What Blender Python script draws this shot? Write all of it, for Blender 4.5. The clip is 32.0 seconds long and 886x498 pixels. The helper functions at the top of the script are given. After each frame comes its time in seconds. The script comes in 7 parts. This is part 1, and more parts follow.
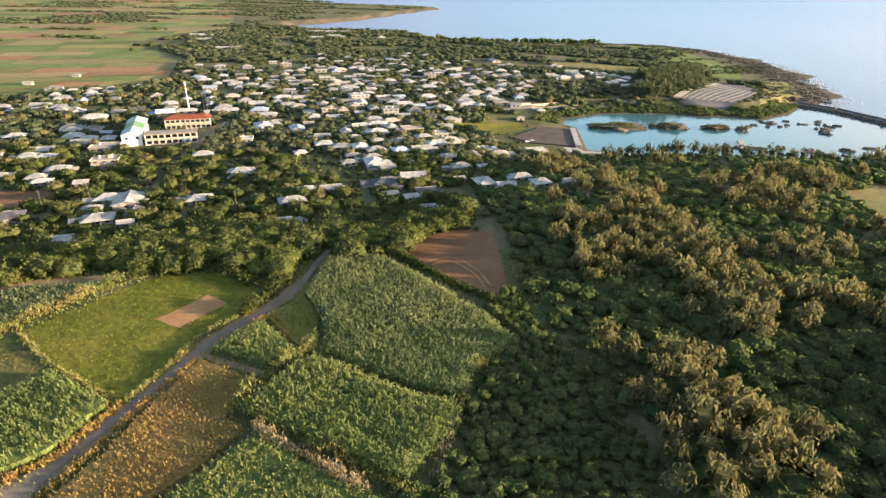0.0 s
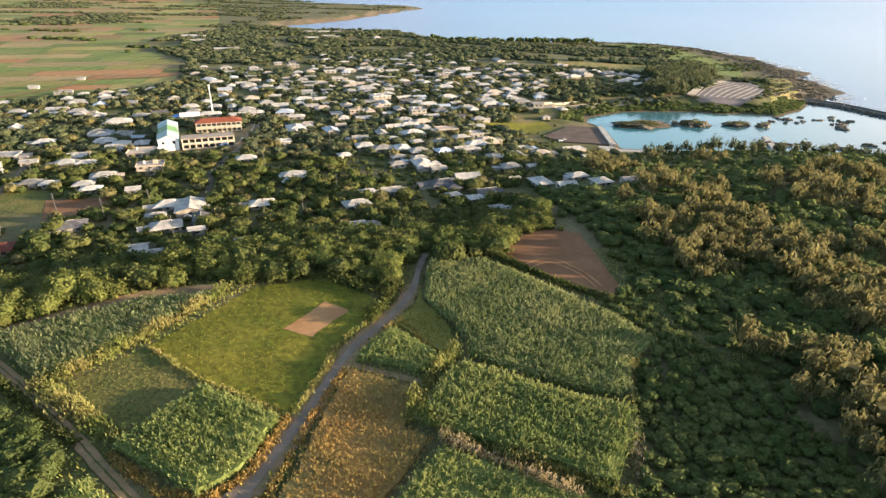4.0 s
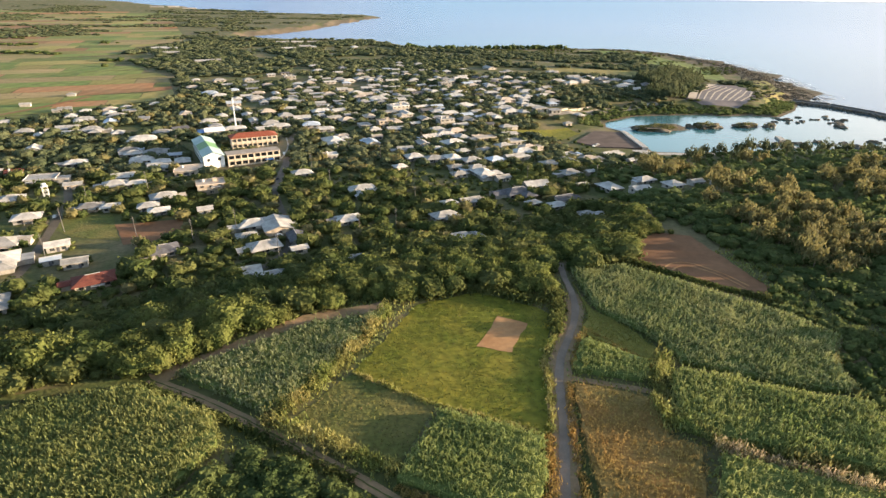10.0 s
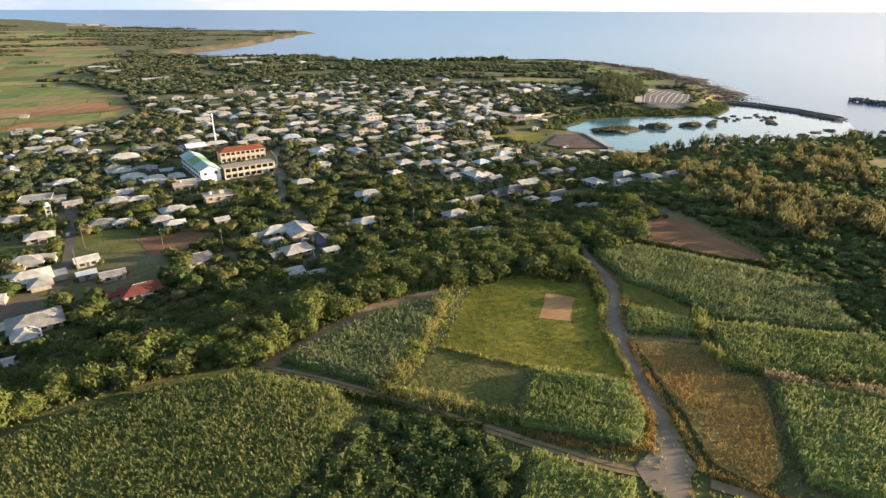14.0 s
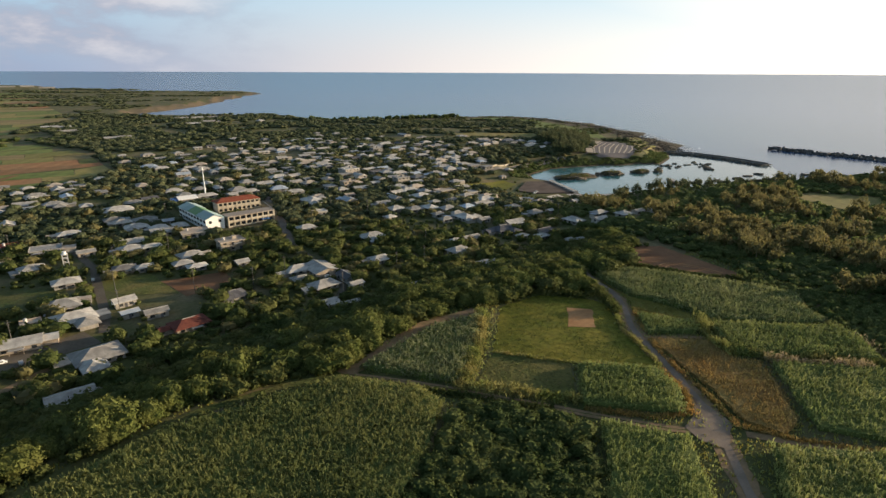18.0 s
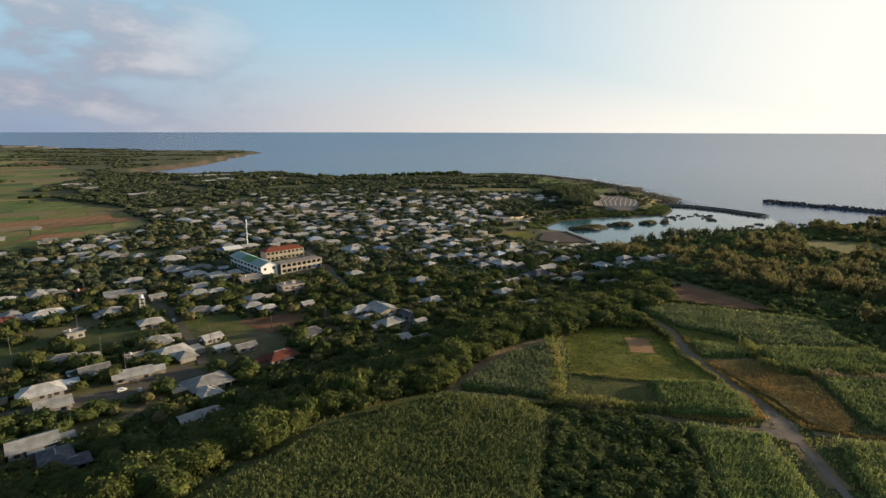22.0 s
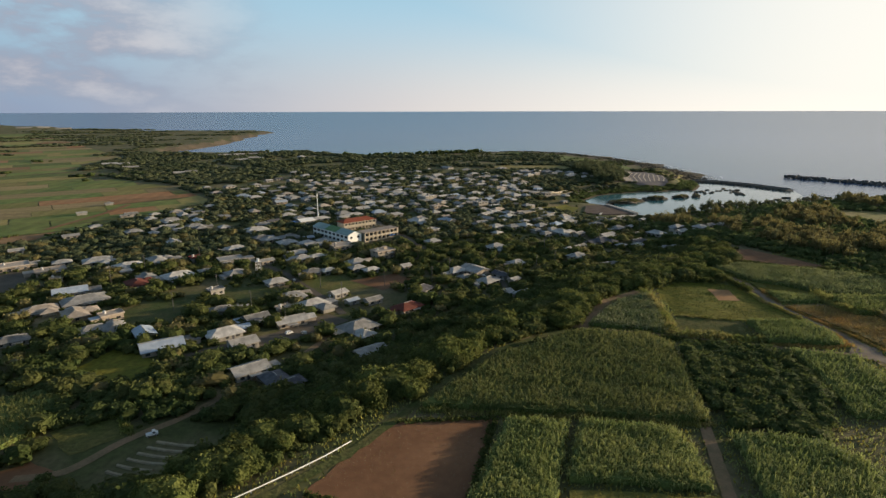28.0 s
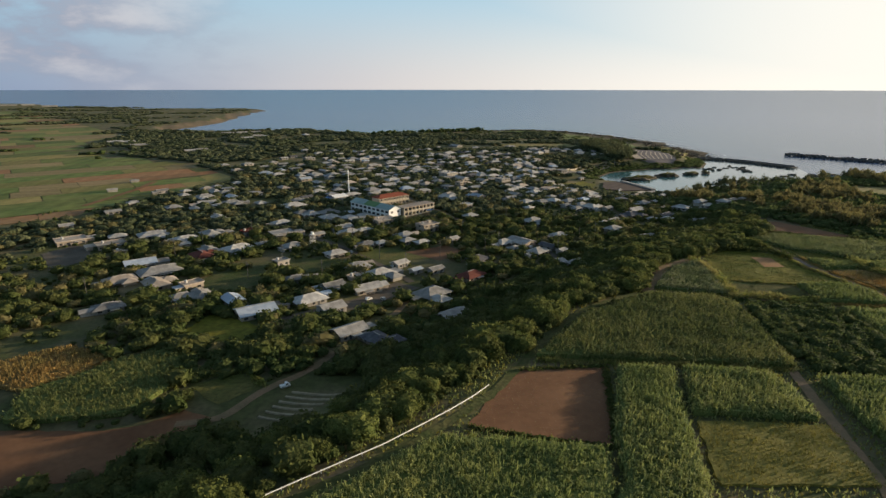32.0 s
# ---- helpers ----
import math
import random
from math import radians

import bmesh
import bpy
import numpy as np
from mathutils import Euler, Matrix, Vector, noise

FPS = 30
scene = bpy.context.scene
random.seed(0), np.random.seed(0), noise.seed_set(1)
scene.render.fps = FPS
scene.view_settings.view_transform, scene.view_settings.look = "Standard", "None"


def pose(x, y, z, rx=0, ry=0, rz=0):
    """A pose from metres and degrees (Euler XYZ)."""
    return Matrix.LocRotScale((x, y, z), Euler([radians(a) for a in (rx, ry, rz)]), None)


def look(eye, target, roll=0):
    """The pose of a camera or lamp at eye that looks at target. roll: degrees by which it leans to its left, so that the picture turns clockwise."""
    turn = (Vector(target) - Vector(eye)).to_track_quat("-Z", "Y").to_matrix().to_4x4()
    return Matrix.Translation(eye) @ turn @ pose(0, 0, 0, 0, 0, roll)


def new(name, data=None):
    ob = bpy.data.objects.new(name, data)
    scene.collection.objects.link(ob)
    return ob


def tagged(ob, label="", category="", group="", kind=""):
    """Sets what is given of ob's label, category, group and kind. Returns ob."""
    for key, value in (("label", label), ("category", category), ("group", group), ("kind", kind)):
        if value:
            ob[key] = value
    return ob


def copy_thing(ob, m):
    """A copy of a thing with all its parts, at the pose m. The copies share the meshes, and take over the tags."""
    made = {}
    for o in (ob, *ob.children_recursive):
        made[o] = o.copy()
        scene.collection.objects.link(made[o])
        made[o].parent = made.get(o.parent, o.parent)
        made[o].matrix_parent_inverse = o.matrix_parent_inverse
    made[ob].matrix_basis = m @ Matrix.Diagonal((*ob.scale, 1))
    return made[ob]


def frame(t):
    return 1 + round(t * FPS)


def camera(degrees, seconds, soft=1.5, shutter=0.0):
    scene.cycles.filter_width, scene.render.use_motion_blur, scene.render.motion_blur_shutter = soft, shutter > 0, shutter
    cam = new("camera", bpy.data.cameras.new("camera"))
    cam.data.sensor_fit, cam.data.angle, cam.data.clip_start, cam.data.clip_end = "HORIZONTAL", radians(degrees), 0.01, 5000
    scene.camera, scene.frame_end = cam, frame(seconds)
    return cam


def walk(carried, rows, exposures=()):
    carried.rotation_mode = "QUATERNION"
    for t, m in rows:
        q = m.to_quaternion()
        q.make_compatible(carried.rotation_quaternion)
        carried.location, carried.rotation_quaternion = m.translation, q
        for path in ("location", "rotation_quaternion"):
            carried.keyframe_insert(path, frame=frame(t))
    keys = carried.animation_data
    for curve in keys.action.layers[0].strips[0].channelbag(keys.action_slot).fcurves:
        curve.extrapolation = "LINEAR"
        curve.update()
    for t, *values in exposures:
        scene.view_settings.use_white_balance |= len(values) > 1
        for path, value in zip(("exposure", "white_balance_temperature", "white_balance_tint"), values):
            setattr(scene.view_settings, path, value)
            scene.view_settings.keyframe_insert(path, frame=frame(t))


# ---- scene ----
cam = camera(76.7, 32.0, soft=1.45)
METRES, EYE, TILT, LEAN, TURN = 334.7, 80.0, -2.05, 0.3, 0.0
ROWS = [
    (0.0, 0.0, 0.0, 0.0, 0.61, -23.35, -1.41),
    (0.5, -0.0158, 0.0004, 0.0, 0.37, -23.36, -1.37),
    (1.0, -0.0316, 0.0007, -0.0, 0.15, -23.36, -1.33),
    (1.5, -0.0474, 0.0011, -0.0002, -0.08, -23.34, -1.33),
    (2.0, -0.0632, 0.0016, -0.0004, -0.36, -23.34, -1.3),
    (2.5, -0.0789, 0.0024, -0.0007, -0.65, -23.35, -1.3),
    (3.0, -0.0947, 0.0035, -0.001, -1.03, -23.36, -1.3),
    (3.5, -0.1105, 0.0044, -0.0013, -1.5, -23.35, -1.25),
    (5.5, -0.1735, 0.0094, -0.0019, -3.18, -23.34, -1.24),
    (6.0, -0.1893, 0.0108, -0.0019, -3.58, -23.25, -1.23),
    (6.5, -0.2051, 0.0123, -0.0019, -4.0, -23.16, -1.19),
    (7.0, -0.2211, 0.0141, -0.002, -4.42, -23.08, -1.19),
    (7.5, -0.2379, 0.0159, -0.0021, -4.89, -22.98, -1.14),
    (8.0, -0.2536, 0.0181, -0.0023, -5.37, -22.89, -1.11),
    (8.5, -0.2694, 0.0202, -0.0024, -5.87, -22.79, -1.09),
    (9.0, -0.2852, 0.0226, -0.0025, -6.36, -22.69, -1.03),
    (9.5, -0.301, 0.0253, -0.0025, -6.9, -22.59, -0.97),
    (10.0, -0.3164, 0.0267, -0.0026, -7.36, -22.52, -0.76),
    (10.5, -0.3311, 0.0257, -0.0027, -8.32, -22.49, -0.52),
    (11.0, -0.3456, 0.0233, -0.0029, -9.86, -22.47, -0.28),
    (11.5, -0.3603, 0.0199, -0.0031, -11.39, -22.44, -0.12),
    (12.0, -0.3744, 0.0157, -0.0035, -12.17, -22.36, -0.03),
    (12.5, -0.3884, 0.0103, -0.0041, -12.59, -22.29, 0.03),
    (13.0, -0.4024, 0.0047, -0.0044, -13.06, -22.25, 0.05),
    (13.5, -0.4165, -0.0011, -0.0047, -13.71, -21.86, 0.05),
    (14.0, -0.4305, -0.0074, -0.0052, -14.37, -21.24, 0.04),
    (14.5, -0.4446, -0.0138, -0.0057, -15.08, -20.62, 0.02),
    (16.5, -0.5016, -0.0385, -0.0085, -18.52, -18.0, -0.0),
    (17.0, -0.5162, -0.0445, -0.0089, -19.29, -17.22, 0.01),
    (17.5, -0.5312, -0.0503, -0.0094, -19.98, -16.45, 0.12),
    (18.0, -0.5459, -0.0559, -0.0099, -20.47, -15.67, 0.18),
    (18.5, -0.5607, -0.0611, -0.0103, -20.86, -14.9, 0.26),
    (19.0, -0.5758, -0.0665, -0.0106, -21.14, -14.12, 0.31),
    (19.5, -0.5906, -0.0714, -0.0111, -21.3, -13.32, 0.36),
    (20.0, -0.6056, -0.0763, -0.0114, -21.34, -12.51, 0.37),
    (20.5, -0.6203, -0.0809, -0.0118, -21.38, -11.71, 0.37),
    (21.0, -0.6354, -0.0852, -0.0121, -21.46, -10.8, 0.36),
    (21.5, -0.6503, -0.0896, -0.0126, -21.54, -10.02, 0.34),
    (22.0, -0.6653, -0.0933, -0.0129, -21.57, -9.95, 0.37),
    (22.5, -0.6802, -0.0971, -0.0129, -21.58, -9.93, 0.43),
    (23.0, -0.6966, -0.1014, -0.0133, -21.59, -9.9, 0.43),
    (23.5, -0.7118, -0.105, -0.0135, -21.62, -10.01, 0.43),
    (24.0, -0.727, -0.1084, -0.0142, -21.63, -10.19, 0.44),
    (24.5, -0.742, -0.1115, -0.0137, -21.64, -10.46, 0.52),
    (25.0, -0.757, -0.1148, -0.0141, -21.65, -10.66, 0.54),
    (25.5, -0.772, -0.1181, -0.0145, -21.66, -10.87, 0.55),
    (27.5, -0.8318, -0.1304, -0.016, -21.68, -11.75, 0.61),
    (28.0, -0.8467, -0.1333, -0.0162, -21.69, -11.99, 0.61),
    (28.5, -0.8617, -0.1361, -0.0166, -21.7, -12.23, 0.63),
    (29.0, -0.8765, -0.1387, -0.0169, -21.7, -12.48, 0.63),
    (29.5, -0.8913, -0.1412, -0.0173, -21.72, -12.74, 0.62),
    (30.0, -0.906, -0.1427, -0.0176, -21.79, -12.98, 0.54),
    (30.5, -0.9208, -0.1426, -0.0179, -21.83, -13.24, 0.46),
    (31.0, -0.9385, -0.1405, -0.0182, -22.09, -13.54, 0.43),
    (31.5, -0.9531, -0.1375, -0.0182, -22.47, -13.79, 0.43),
    (32.0, -0.9707, -0.1326, -0.0181, -23.17, -14.07, 0.49),
]
EXPOSURES = [(0.0, 2.02, 6780, 15), (13.0, 1.86, 6780, 14), (17.0, 1.04, 6700, 12), (19.0, 0.76, 6650, 11), (21.5, 0.64, 6600, 10.5), (32.0, 0.57, 6550, 10.5)]
walk(cam, [(t, pose(0, 0, EYE, TILT, LEAN, TURN) @ pose(METRES * x, METRES * y, METRES * z, 90 + pitch, roll, yaw)) for t, x, y, z, yaw, pitch, roll in ROWS],
     EXPOSURES)

from mathutils import geometry as mgeo

# ---- world and sun ----
SUN_AZ, SUN_EL = 93.0, 7.5
SKY_GAIN = 0.12
HIGH_AIR = (0.33, 0.545, 0.69)
HAZE_COOL, HAZE_MID, HAZE_WARM = (0.215, 0.28, 0.40), (0.585, 0.55, 0.54), (0.90, 0.855, 0.76)
CLOUD_SHADE, CLOUD_LIT = (0.27, 0.30, 0.38), (0.52, 0.50, 0.52)
world = bpy.data.worlds.new("world")
scene.world = world
world.use_nodes = True
wn, wl = world.node_tree.nodes, world.node_tree.links
wn.clear()
sky = wn.new("ShaderNodeTexSky")
sky.sky_type, sky.sun_disc = "NISHITA", False
sky.sun_elevation, sky.sun_rotation = radians(SUN_EL), radians(SUN_AZ)
sky.air_density, sky.dust_density, sky.ozone_density = 1.0, 0.5, 1.2


def wmath(op, a, b=0.5, c=None):
    n = wn.new("ShaderNodeMath")
    n.operation = op
    for s, v in zip(n.inputs, (a, b, c)):
        if v is None:
            continue
        if isinstance(v, (int, float)):
            s.default_value = v
        else:
            wl.new(v, s)
    return n.outputs[0]


def wrange(v, a, b, c=0.0, d=1.0):
    n = wn.new("ShaderNodeMapRange")
    n.interpolation_type = "SMOOTHSTEP"
    for s, q in zip(("From Min", "From Max", "To Min", "To Max"), (a, b, c, d)):
        n.inputs[s].default_value = q
    wl.new(v, n.inputs["Value"])
    return n.outputs[0]


def wmix(f, a, b):
    n = wn.new("ShaderNodeMix")
    n.data_type = "RGBA"
    for s, v in zip(("Factor", "A", "B"), (f, a, b)):
        if isinstance(v, tuple):
            n.inputs[s].default_value = (*v, 1)
        elif isinstance(v, float):
            n.inputs[s].default_value = v
        else:
            wl.new(v, n.inputs[s])
    return n.outputs["Result"]


# hazy evening air over the sea, warm towards the sun, with a bank of cloud away from it
wtc = wn.new("ShaderNodeTexCoord")
wsep = wn.new("ShaderNodeSeparateXYZ")
wl.new(wtc.outputs["Generated"], wsep.inputs[0])
sun_side = wmath("ADD", wmath("MULTIPLY", wsep.outputs[0], math.sin(radians(SUN_AZ))), wmath("MULTIPLY", wsep.outputs[1], math.cos(radians(SUN_AZ))))
haze = wmix(wrange(sun_side, -0.40, 0.35), HAZE_COOL, HAZE_MID)
haze = wmix(wrange(sun_side, 0.15, 0.9), haze, HAZE_WARM)
low_air = wrange(wsep.outputs[2], -0.03, 0.20, 1.0, 0.0)
warm_air = wmath("MULTIPLY", wrange(sun_side, 0.2, 0.9), 0.9)
low_air = wmath("MAXIMUM", low_air, wmath("MULTIPLY", warm_air, wrange(wsep.outputs[2], 0.2, 0.55, 1.0, 0.1)))
stretch = wn.new("ShaderNodeMapping")
stretch.inputs["Scale"].default_value = (1.0, 1.0, 2.6)
wl.new(wtc.outputs["Generated"], stretch.inputs["Vector"])
puffs = wn.new("ShaderNodeTexNoise")
puffs.inputs["Scale"].default_value, puffs.inputs["Detail"].default_value, puffs.inputs["Roughness"].default_value = 3.6, 7, 0.58
wl.new(stretch.outputs[0], puffs.inputs["Vector"])
gain = wn.new("ShaderNodeVectorMath")
gain.operation = "SCALE"
gain.inputs["Scale"].default_value = SKY_GAIN
wl.new(sky.outputs[0], gain.inputs[0])
air = wmix(wrange(wsep.outputs[2], 0.12, 0.5, 0.85, 0.0), gain.outputs[0], HIGH_AIR)
air = wmix(low_air, air, haze)
cover = wmath("MULTIPLY", wrange(puffs.outputs["Fac"], 0.42, 0.56), wrange(sun_side, 0.12, -0.22))
cover = wmath("MULTIPLY", cover, wrange(wsep.outputs[2], 0.30, 0.12))
cover = wmath("MULTIPLY", cover, wrange(wsep.outputs[2], 0.0, 0.05, 0.4, 0.9))
cloud = wmix(wrange(puffs.outputs["Fac"], 0.5, 0.66), CLOUD_SHADE, CLOUD_LIT)
air = wmix(cover, air, cloud)
bg = wn.new("ShaderNodeBackground")
bg.inputs["Strength"].default_value = 0.82
wout = wn.new("ShaderNodeOutputWorld")
wl.new(air, bg.inputs["Color"])
wl.new(bg.outputs[0], wout.inputs["Surface"])

sun_data = bpy.data.lights.new("sun", "SUN")
sun_data.energy, sun_data.angle, sun_data.color = 5.0, radians(0.8), (1.0, 0.80, 0.54)
sun = new("sun", sun_data)
_az, _el = radians(SUN_AZ), radians(SUN_EL)
sun.matrix_world = look((300, 0, 300), (300 - math.sin(_az) * math.cos(_el), -math.cos(_az) * math.cos(_el), 300 - math.sin(_el)))


# ---- materials ----
def material(name, a, b, scale=1.0, rough=0.9, fine=0.0, fine_scale=8.0, bump=0.0, spec=0.2, translucent=0.0, island=0.0, obj_random=0.0, stretch=(1, 1, 1), metal=0.0, low=0.35, high=0.65, stripes=None, bump_size=0.3):
    """Two colours mixed by noise at one size, with a finer grain and a per-piece value change."""
    m = bpy.data.materials.new(name)
    m.use_nodes = True
    n, l = m.node_tree.nodes, m.node_tree.links
    p = n["Principled BSDF"]
    tc = n.new("ShaderNodeTexCoord")
    mp = n.new("ShaderNodeMapping")
    mp.inputs["Scale"].default_value = stretch
    l.new(tc.outputs["Object"], mp.inputs["Vector"])
    nz = n.new("ShaderNodeTexNoise")
    nz.inputs["Scale"].default_value, nz.inputs["Detail"].default_value = scale, 5
    l.new(mp.outputs[0], nz.inputs["Vector"])
    mr = n.new("ShaderNodeMapRange")
    mr.inputs["From Min"].default_value, mr.inputs["From Max"].default_value = low, high
    l.new(nz.outputs["Fac"], mr.inputs["Value"])
    mix = n.new("ShaderNodeMix")
    mix.data_type = "RGBA"
    mix.inputs["A"].default_value, mix.inputs["B"].default_value = (*a, 1), (*b, 1)
    l.new(mr.outputs[0], mix.inputs["Factor"])
    colour = mix.outputs["Result"]
    fz = n.new("ShaderNodeTexNoise")
    fz.inputs["Scale"].default_value, fz.inputs["Detail"].default_value = fine_scale, 4
    l.new(mp.outputs[0], fz.inputs["Vector"])

    def vary(colour, source, amount):
        r = n.new("ShaderNodeMapRange")
        r.inputs["To Min"].default_value, r.inputs["To Max"].default_value = 1 - amount, 1 + amount
        l.new(source, r.inputs["Value"])
        h = n.new("ShaderNodeHueSaturation")
        l.new(r.outputs[0], h.inputs["Value"])
        l.new(colour, h.inputs["Color"])
        return h.outputs[0]
    if fine:
        colour = vary(colour, fz.outputs["Fac"], fine * 1.6)
    if stripes:
        turn, every, amount = stripes
        sm = n.new("ShaderNodeMapping")
        sm.inputs["Rotation"].default_value = (0, 0, radians(turn))
        l.new(tc.outputs["Object"], sm.inputs["Vector"])
        wv = n.new("ShaderNodeTexWave")
        wv.inputs["Scale"].default_value, wv.inputs["Distortion"].default_value, wv.inputs["Detail"].default_value, wv.inputs["Detail Scale"].default_value = 0.314 / every, 0.9, 2, 0.5
        l.new(sm.outputs[0], wv.inputs["Vector"])
        colour = vary(colour, wv.outputs["Fac"], amount)
    if island:
        g = n.new("ShaderNodeNewGeometry")
        colour = vary(colour, g.outputs["Random Per Island"], island)
    if obj_random:
        o = n.new("ShaderNodeObjectInfo")
        colour = vary(colour, o.outputs["Random"], obj_random)
    l.new(colour, p.inputs["Base Color"])
    p.inputs["Roughness"].default_value, p.inputs["Metallic"].default_value = rough, metal
    p.inputs["Specular IOR Level"].default_value = spec
    if bump:
        bp = n.new("ShaderNodeBump")
        bp.inputs["Strength"].default_value, bp.inputs["Distance"].default_value = bump, bump_size
        l.new(fz.outputs["Fac"], bp.inputs["Height"])
        l.new(bp.outputs[0], p.inputs["Normal"])
    if translucent:
        t = n.new("ShaderNodeBsdfTranslucent")
        l.new(colour, t.inputs["Color"])
        ms = n.new("ShaderNodeMixShader")
        ms.inputs[0].default_value = translucent
        l.new(p.outputs[0], ms.inputs[1])
        l.new(t.outputs[0], ms.inputs[2])
        l.new(ms.outputs[0], n["Material Output"].inputs["Surface"])
    return m


M = {}
M["ground"] = material("ground", (0.085, 0.095, 0.032), (0.20, 0.155, 0.09), 0.045, fine=0.35, fine_scale=0.6, low=0.42, high=0.75)
M["meadow"] = material("meadow", (0.108, 0.128, 0.014), (0.208, 0.180, 0.025), 0.09, fine=0.45, fine_scale=0.5, bump=0.35, low=0.3, high=0.7)
M["mown"] = material("mown", (0.090, 0.108, 0.026), (0.160, 0.138, 0.044), 0.07, fine=0.4, fine_scale=0.9, bump=0.8)
M["soil_light"] = material("soil_light", (0.33, 0.165, 0.072), (0.40, 0.225, 0.105), 0.12, fine=0.16, fine_scale=0.6, bump=0.2)
M["lane_grass"] = material("lane_grass", (0.062, 0.084, 0.022), (0.105, 0.102, 0.036), 0.15, fine=0.4, fine_scale=0.9, bump=0.8)
M["soil"] = material("soil", (0.175, 0.085, 0.043), (0.235, 0.122, 0.064), 0.06, fine=0.16, fine_scale=0.5, bump=0.15)
M["dirt"] = material("dirt", (0.30, 0.195, 0.115), (0.21, 0.155, 0.085), 0.2, fine=0.2, fine_scale=1.5)
M["yard"] = material("yard", (0.27, 0.20, 0.11), (0.21, 0.175, 0.09), 0.15, fine=0.2, fine_scale=1.0)
M["shore"] = material("shore", (0.195, 0.145, 0.092), (0.125, 0.105, 0.062), 0.03, fine=0.3, fine_scale=0.2, bump=0.4)
M["asphalt"] = material("asphalt", (0.185, 0.146, 0.116), (0.26, 0.205, 0.163), 0.18, fine=0.15, fine_scale=3)
M["paving"] = material("paving", (0.22, 0.20, 0.17), (0.30, 0.27, 0.23), 0.2, fine=0.15, fine_scale=2)
M["plaza"] = material("plaza", (0.095, 0.07, 0.058), (0.135, 0.10, 0.085), 0.15, fine=0.15, fine_scale=2)
M["car_park"] = material("car_park", (0.135, 0.122, 0.125), (0.20, 0.18, 0.18), 0.1, fine=0.2, fine_scale=1)
M["kerb"] = material("kerb", (0.46, 0.385, 0.30), (0.56, 0.485, 0.39), 0.2, fine=0.15, fine_scale=1)
M["lot"] = material("lot", (0.105, 0.088, 0.068), (0.15, 0.128, 0.10), 0.1, fine=0.2, fine_scale=1)
M["crop_a"] = material("crop_a", (0.105, 0.155, 0.038), (0.175, 0.195, 0.055), 0.02, fine=0.3, fine_scale=0.12, stripes=(14, 17, 0.08), obj_random=0.22)
M["crop_b"] = material("crop_b", (0.20, 0.20, 0.055), (0.30, 0.235, 0.09), 0.02, fine=0.25, fine_scale=0.25, stripes=(14, 15, 0.07), obj_random=0.2)
M["crop_dry"] = material("crop_dry", (0.31, 0.225, 0.11), (0.24, 0.20, 0.085), 0.02, fine=0.25, fine_scale=0.25, stripes=(104, 18, 0.07), obj_random=0.2)
M["crop_soil"] = material("crop_soil", (0.30, 0.145, 0.065), (0.255, 0.16, 0.078), 0.02, fine=0.25, fine_scale=0.2, stripes=(14, 16, 0.07), obj_random=0.2)
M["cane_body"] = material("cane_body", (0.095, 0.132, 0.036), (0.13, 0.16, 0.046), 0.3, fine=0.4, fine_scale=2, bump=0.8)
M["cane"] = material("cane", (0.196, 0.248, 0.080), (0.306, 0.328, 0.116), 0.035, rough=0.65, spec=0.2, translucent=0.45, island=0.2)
M["cane_pale"] = material("cane_pale", (0.195, 0.235, 0.095), (0.285, 0.305, 0.132), 0.05, rough=0.6, spec=0.25, translucent=0.45, island=0.2)
M["plume"] = material("plume", (0.44, 0.345, 0.235), (0.30, 0.25, 0.13), 0.3, translucent=0.35, island=0.3)
M["cane_rough"] = material("cane_rough", (0.118, 0.150, 0.050), (0.235, 0.245, 0.085), 0.03, rough=0.65, spec=0.2, translucent=0.42, island=0.22)
M["cane_blue"] = material("cane_blue", (0.160, 0.195, 0.085), (0.215, 0.24, 0.115), 0.08, rough=0.55, spec=0.35, translucent=0.42, island=0.3)
M["dry_grass"] = material("dry_grass", (0.40, 0.255, 0.088), (0.27, 0.22, 0.078), 0.08, translucent=0.3, island=0.35)
M["olive_grass"] = material("olive_grass", (0.27, 0.235, 0.052), (0.205, 0.20, 0.045), 0.08, translucent=0.3, island=0.25)
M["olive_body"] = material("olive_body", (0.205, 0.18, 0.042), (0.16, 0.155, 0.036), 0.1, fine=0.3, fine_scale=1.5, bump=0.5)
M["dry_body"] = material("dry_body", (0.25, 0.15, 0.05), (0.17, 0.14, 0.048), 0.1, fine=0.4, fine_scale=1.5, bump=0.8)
M["reed"] = material("reed", (0.31, 0.27, 0.105), (0.19, 0.225, 0.06), 0.12, translucent=0.35, island=0.35)
M["leaf"] = material("leaf", (0.072, 0.100, 0.031), (0.128, 0.138, 0.047), 0.07, rough=0.8, spec=0.08, fine=0.42, fine_scale=1.3, bump=0.9, bump_size=0.8, translucent=0.4, island=0.14)
M["leaf_dark"] = material("leaf_dark", (0.064, 0.096, 0.033), (0.112, 0.138, 0.047), 0.06, rough=0.8, spec=0.08, fine=0.42, fine_scale=1.3, bump=0.9, bump_size=0.8, translucent=0.4, island=0.14)
M["leaf_tree"] = material("leaf_tree", (0.094, 0.124, 0.035), (0.172, 0.178, 0.054), 0.4, rough=0.8, spec=0.08, fine=0.42, fine_scale=7, bump=0.6, bump_size=0.2, translucent=0.35, island=0.16, obj_random=0.3)
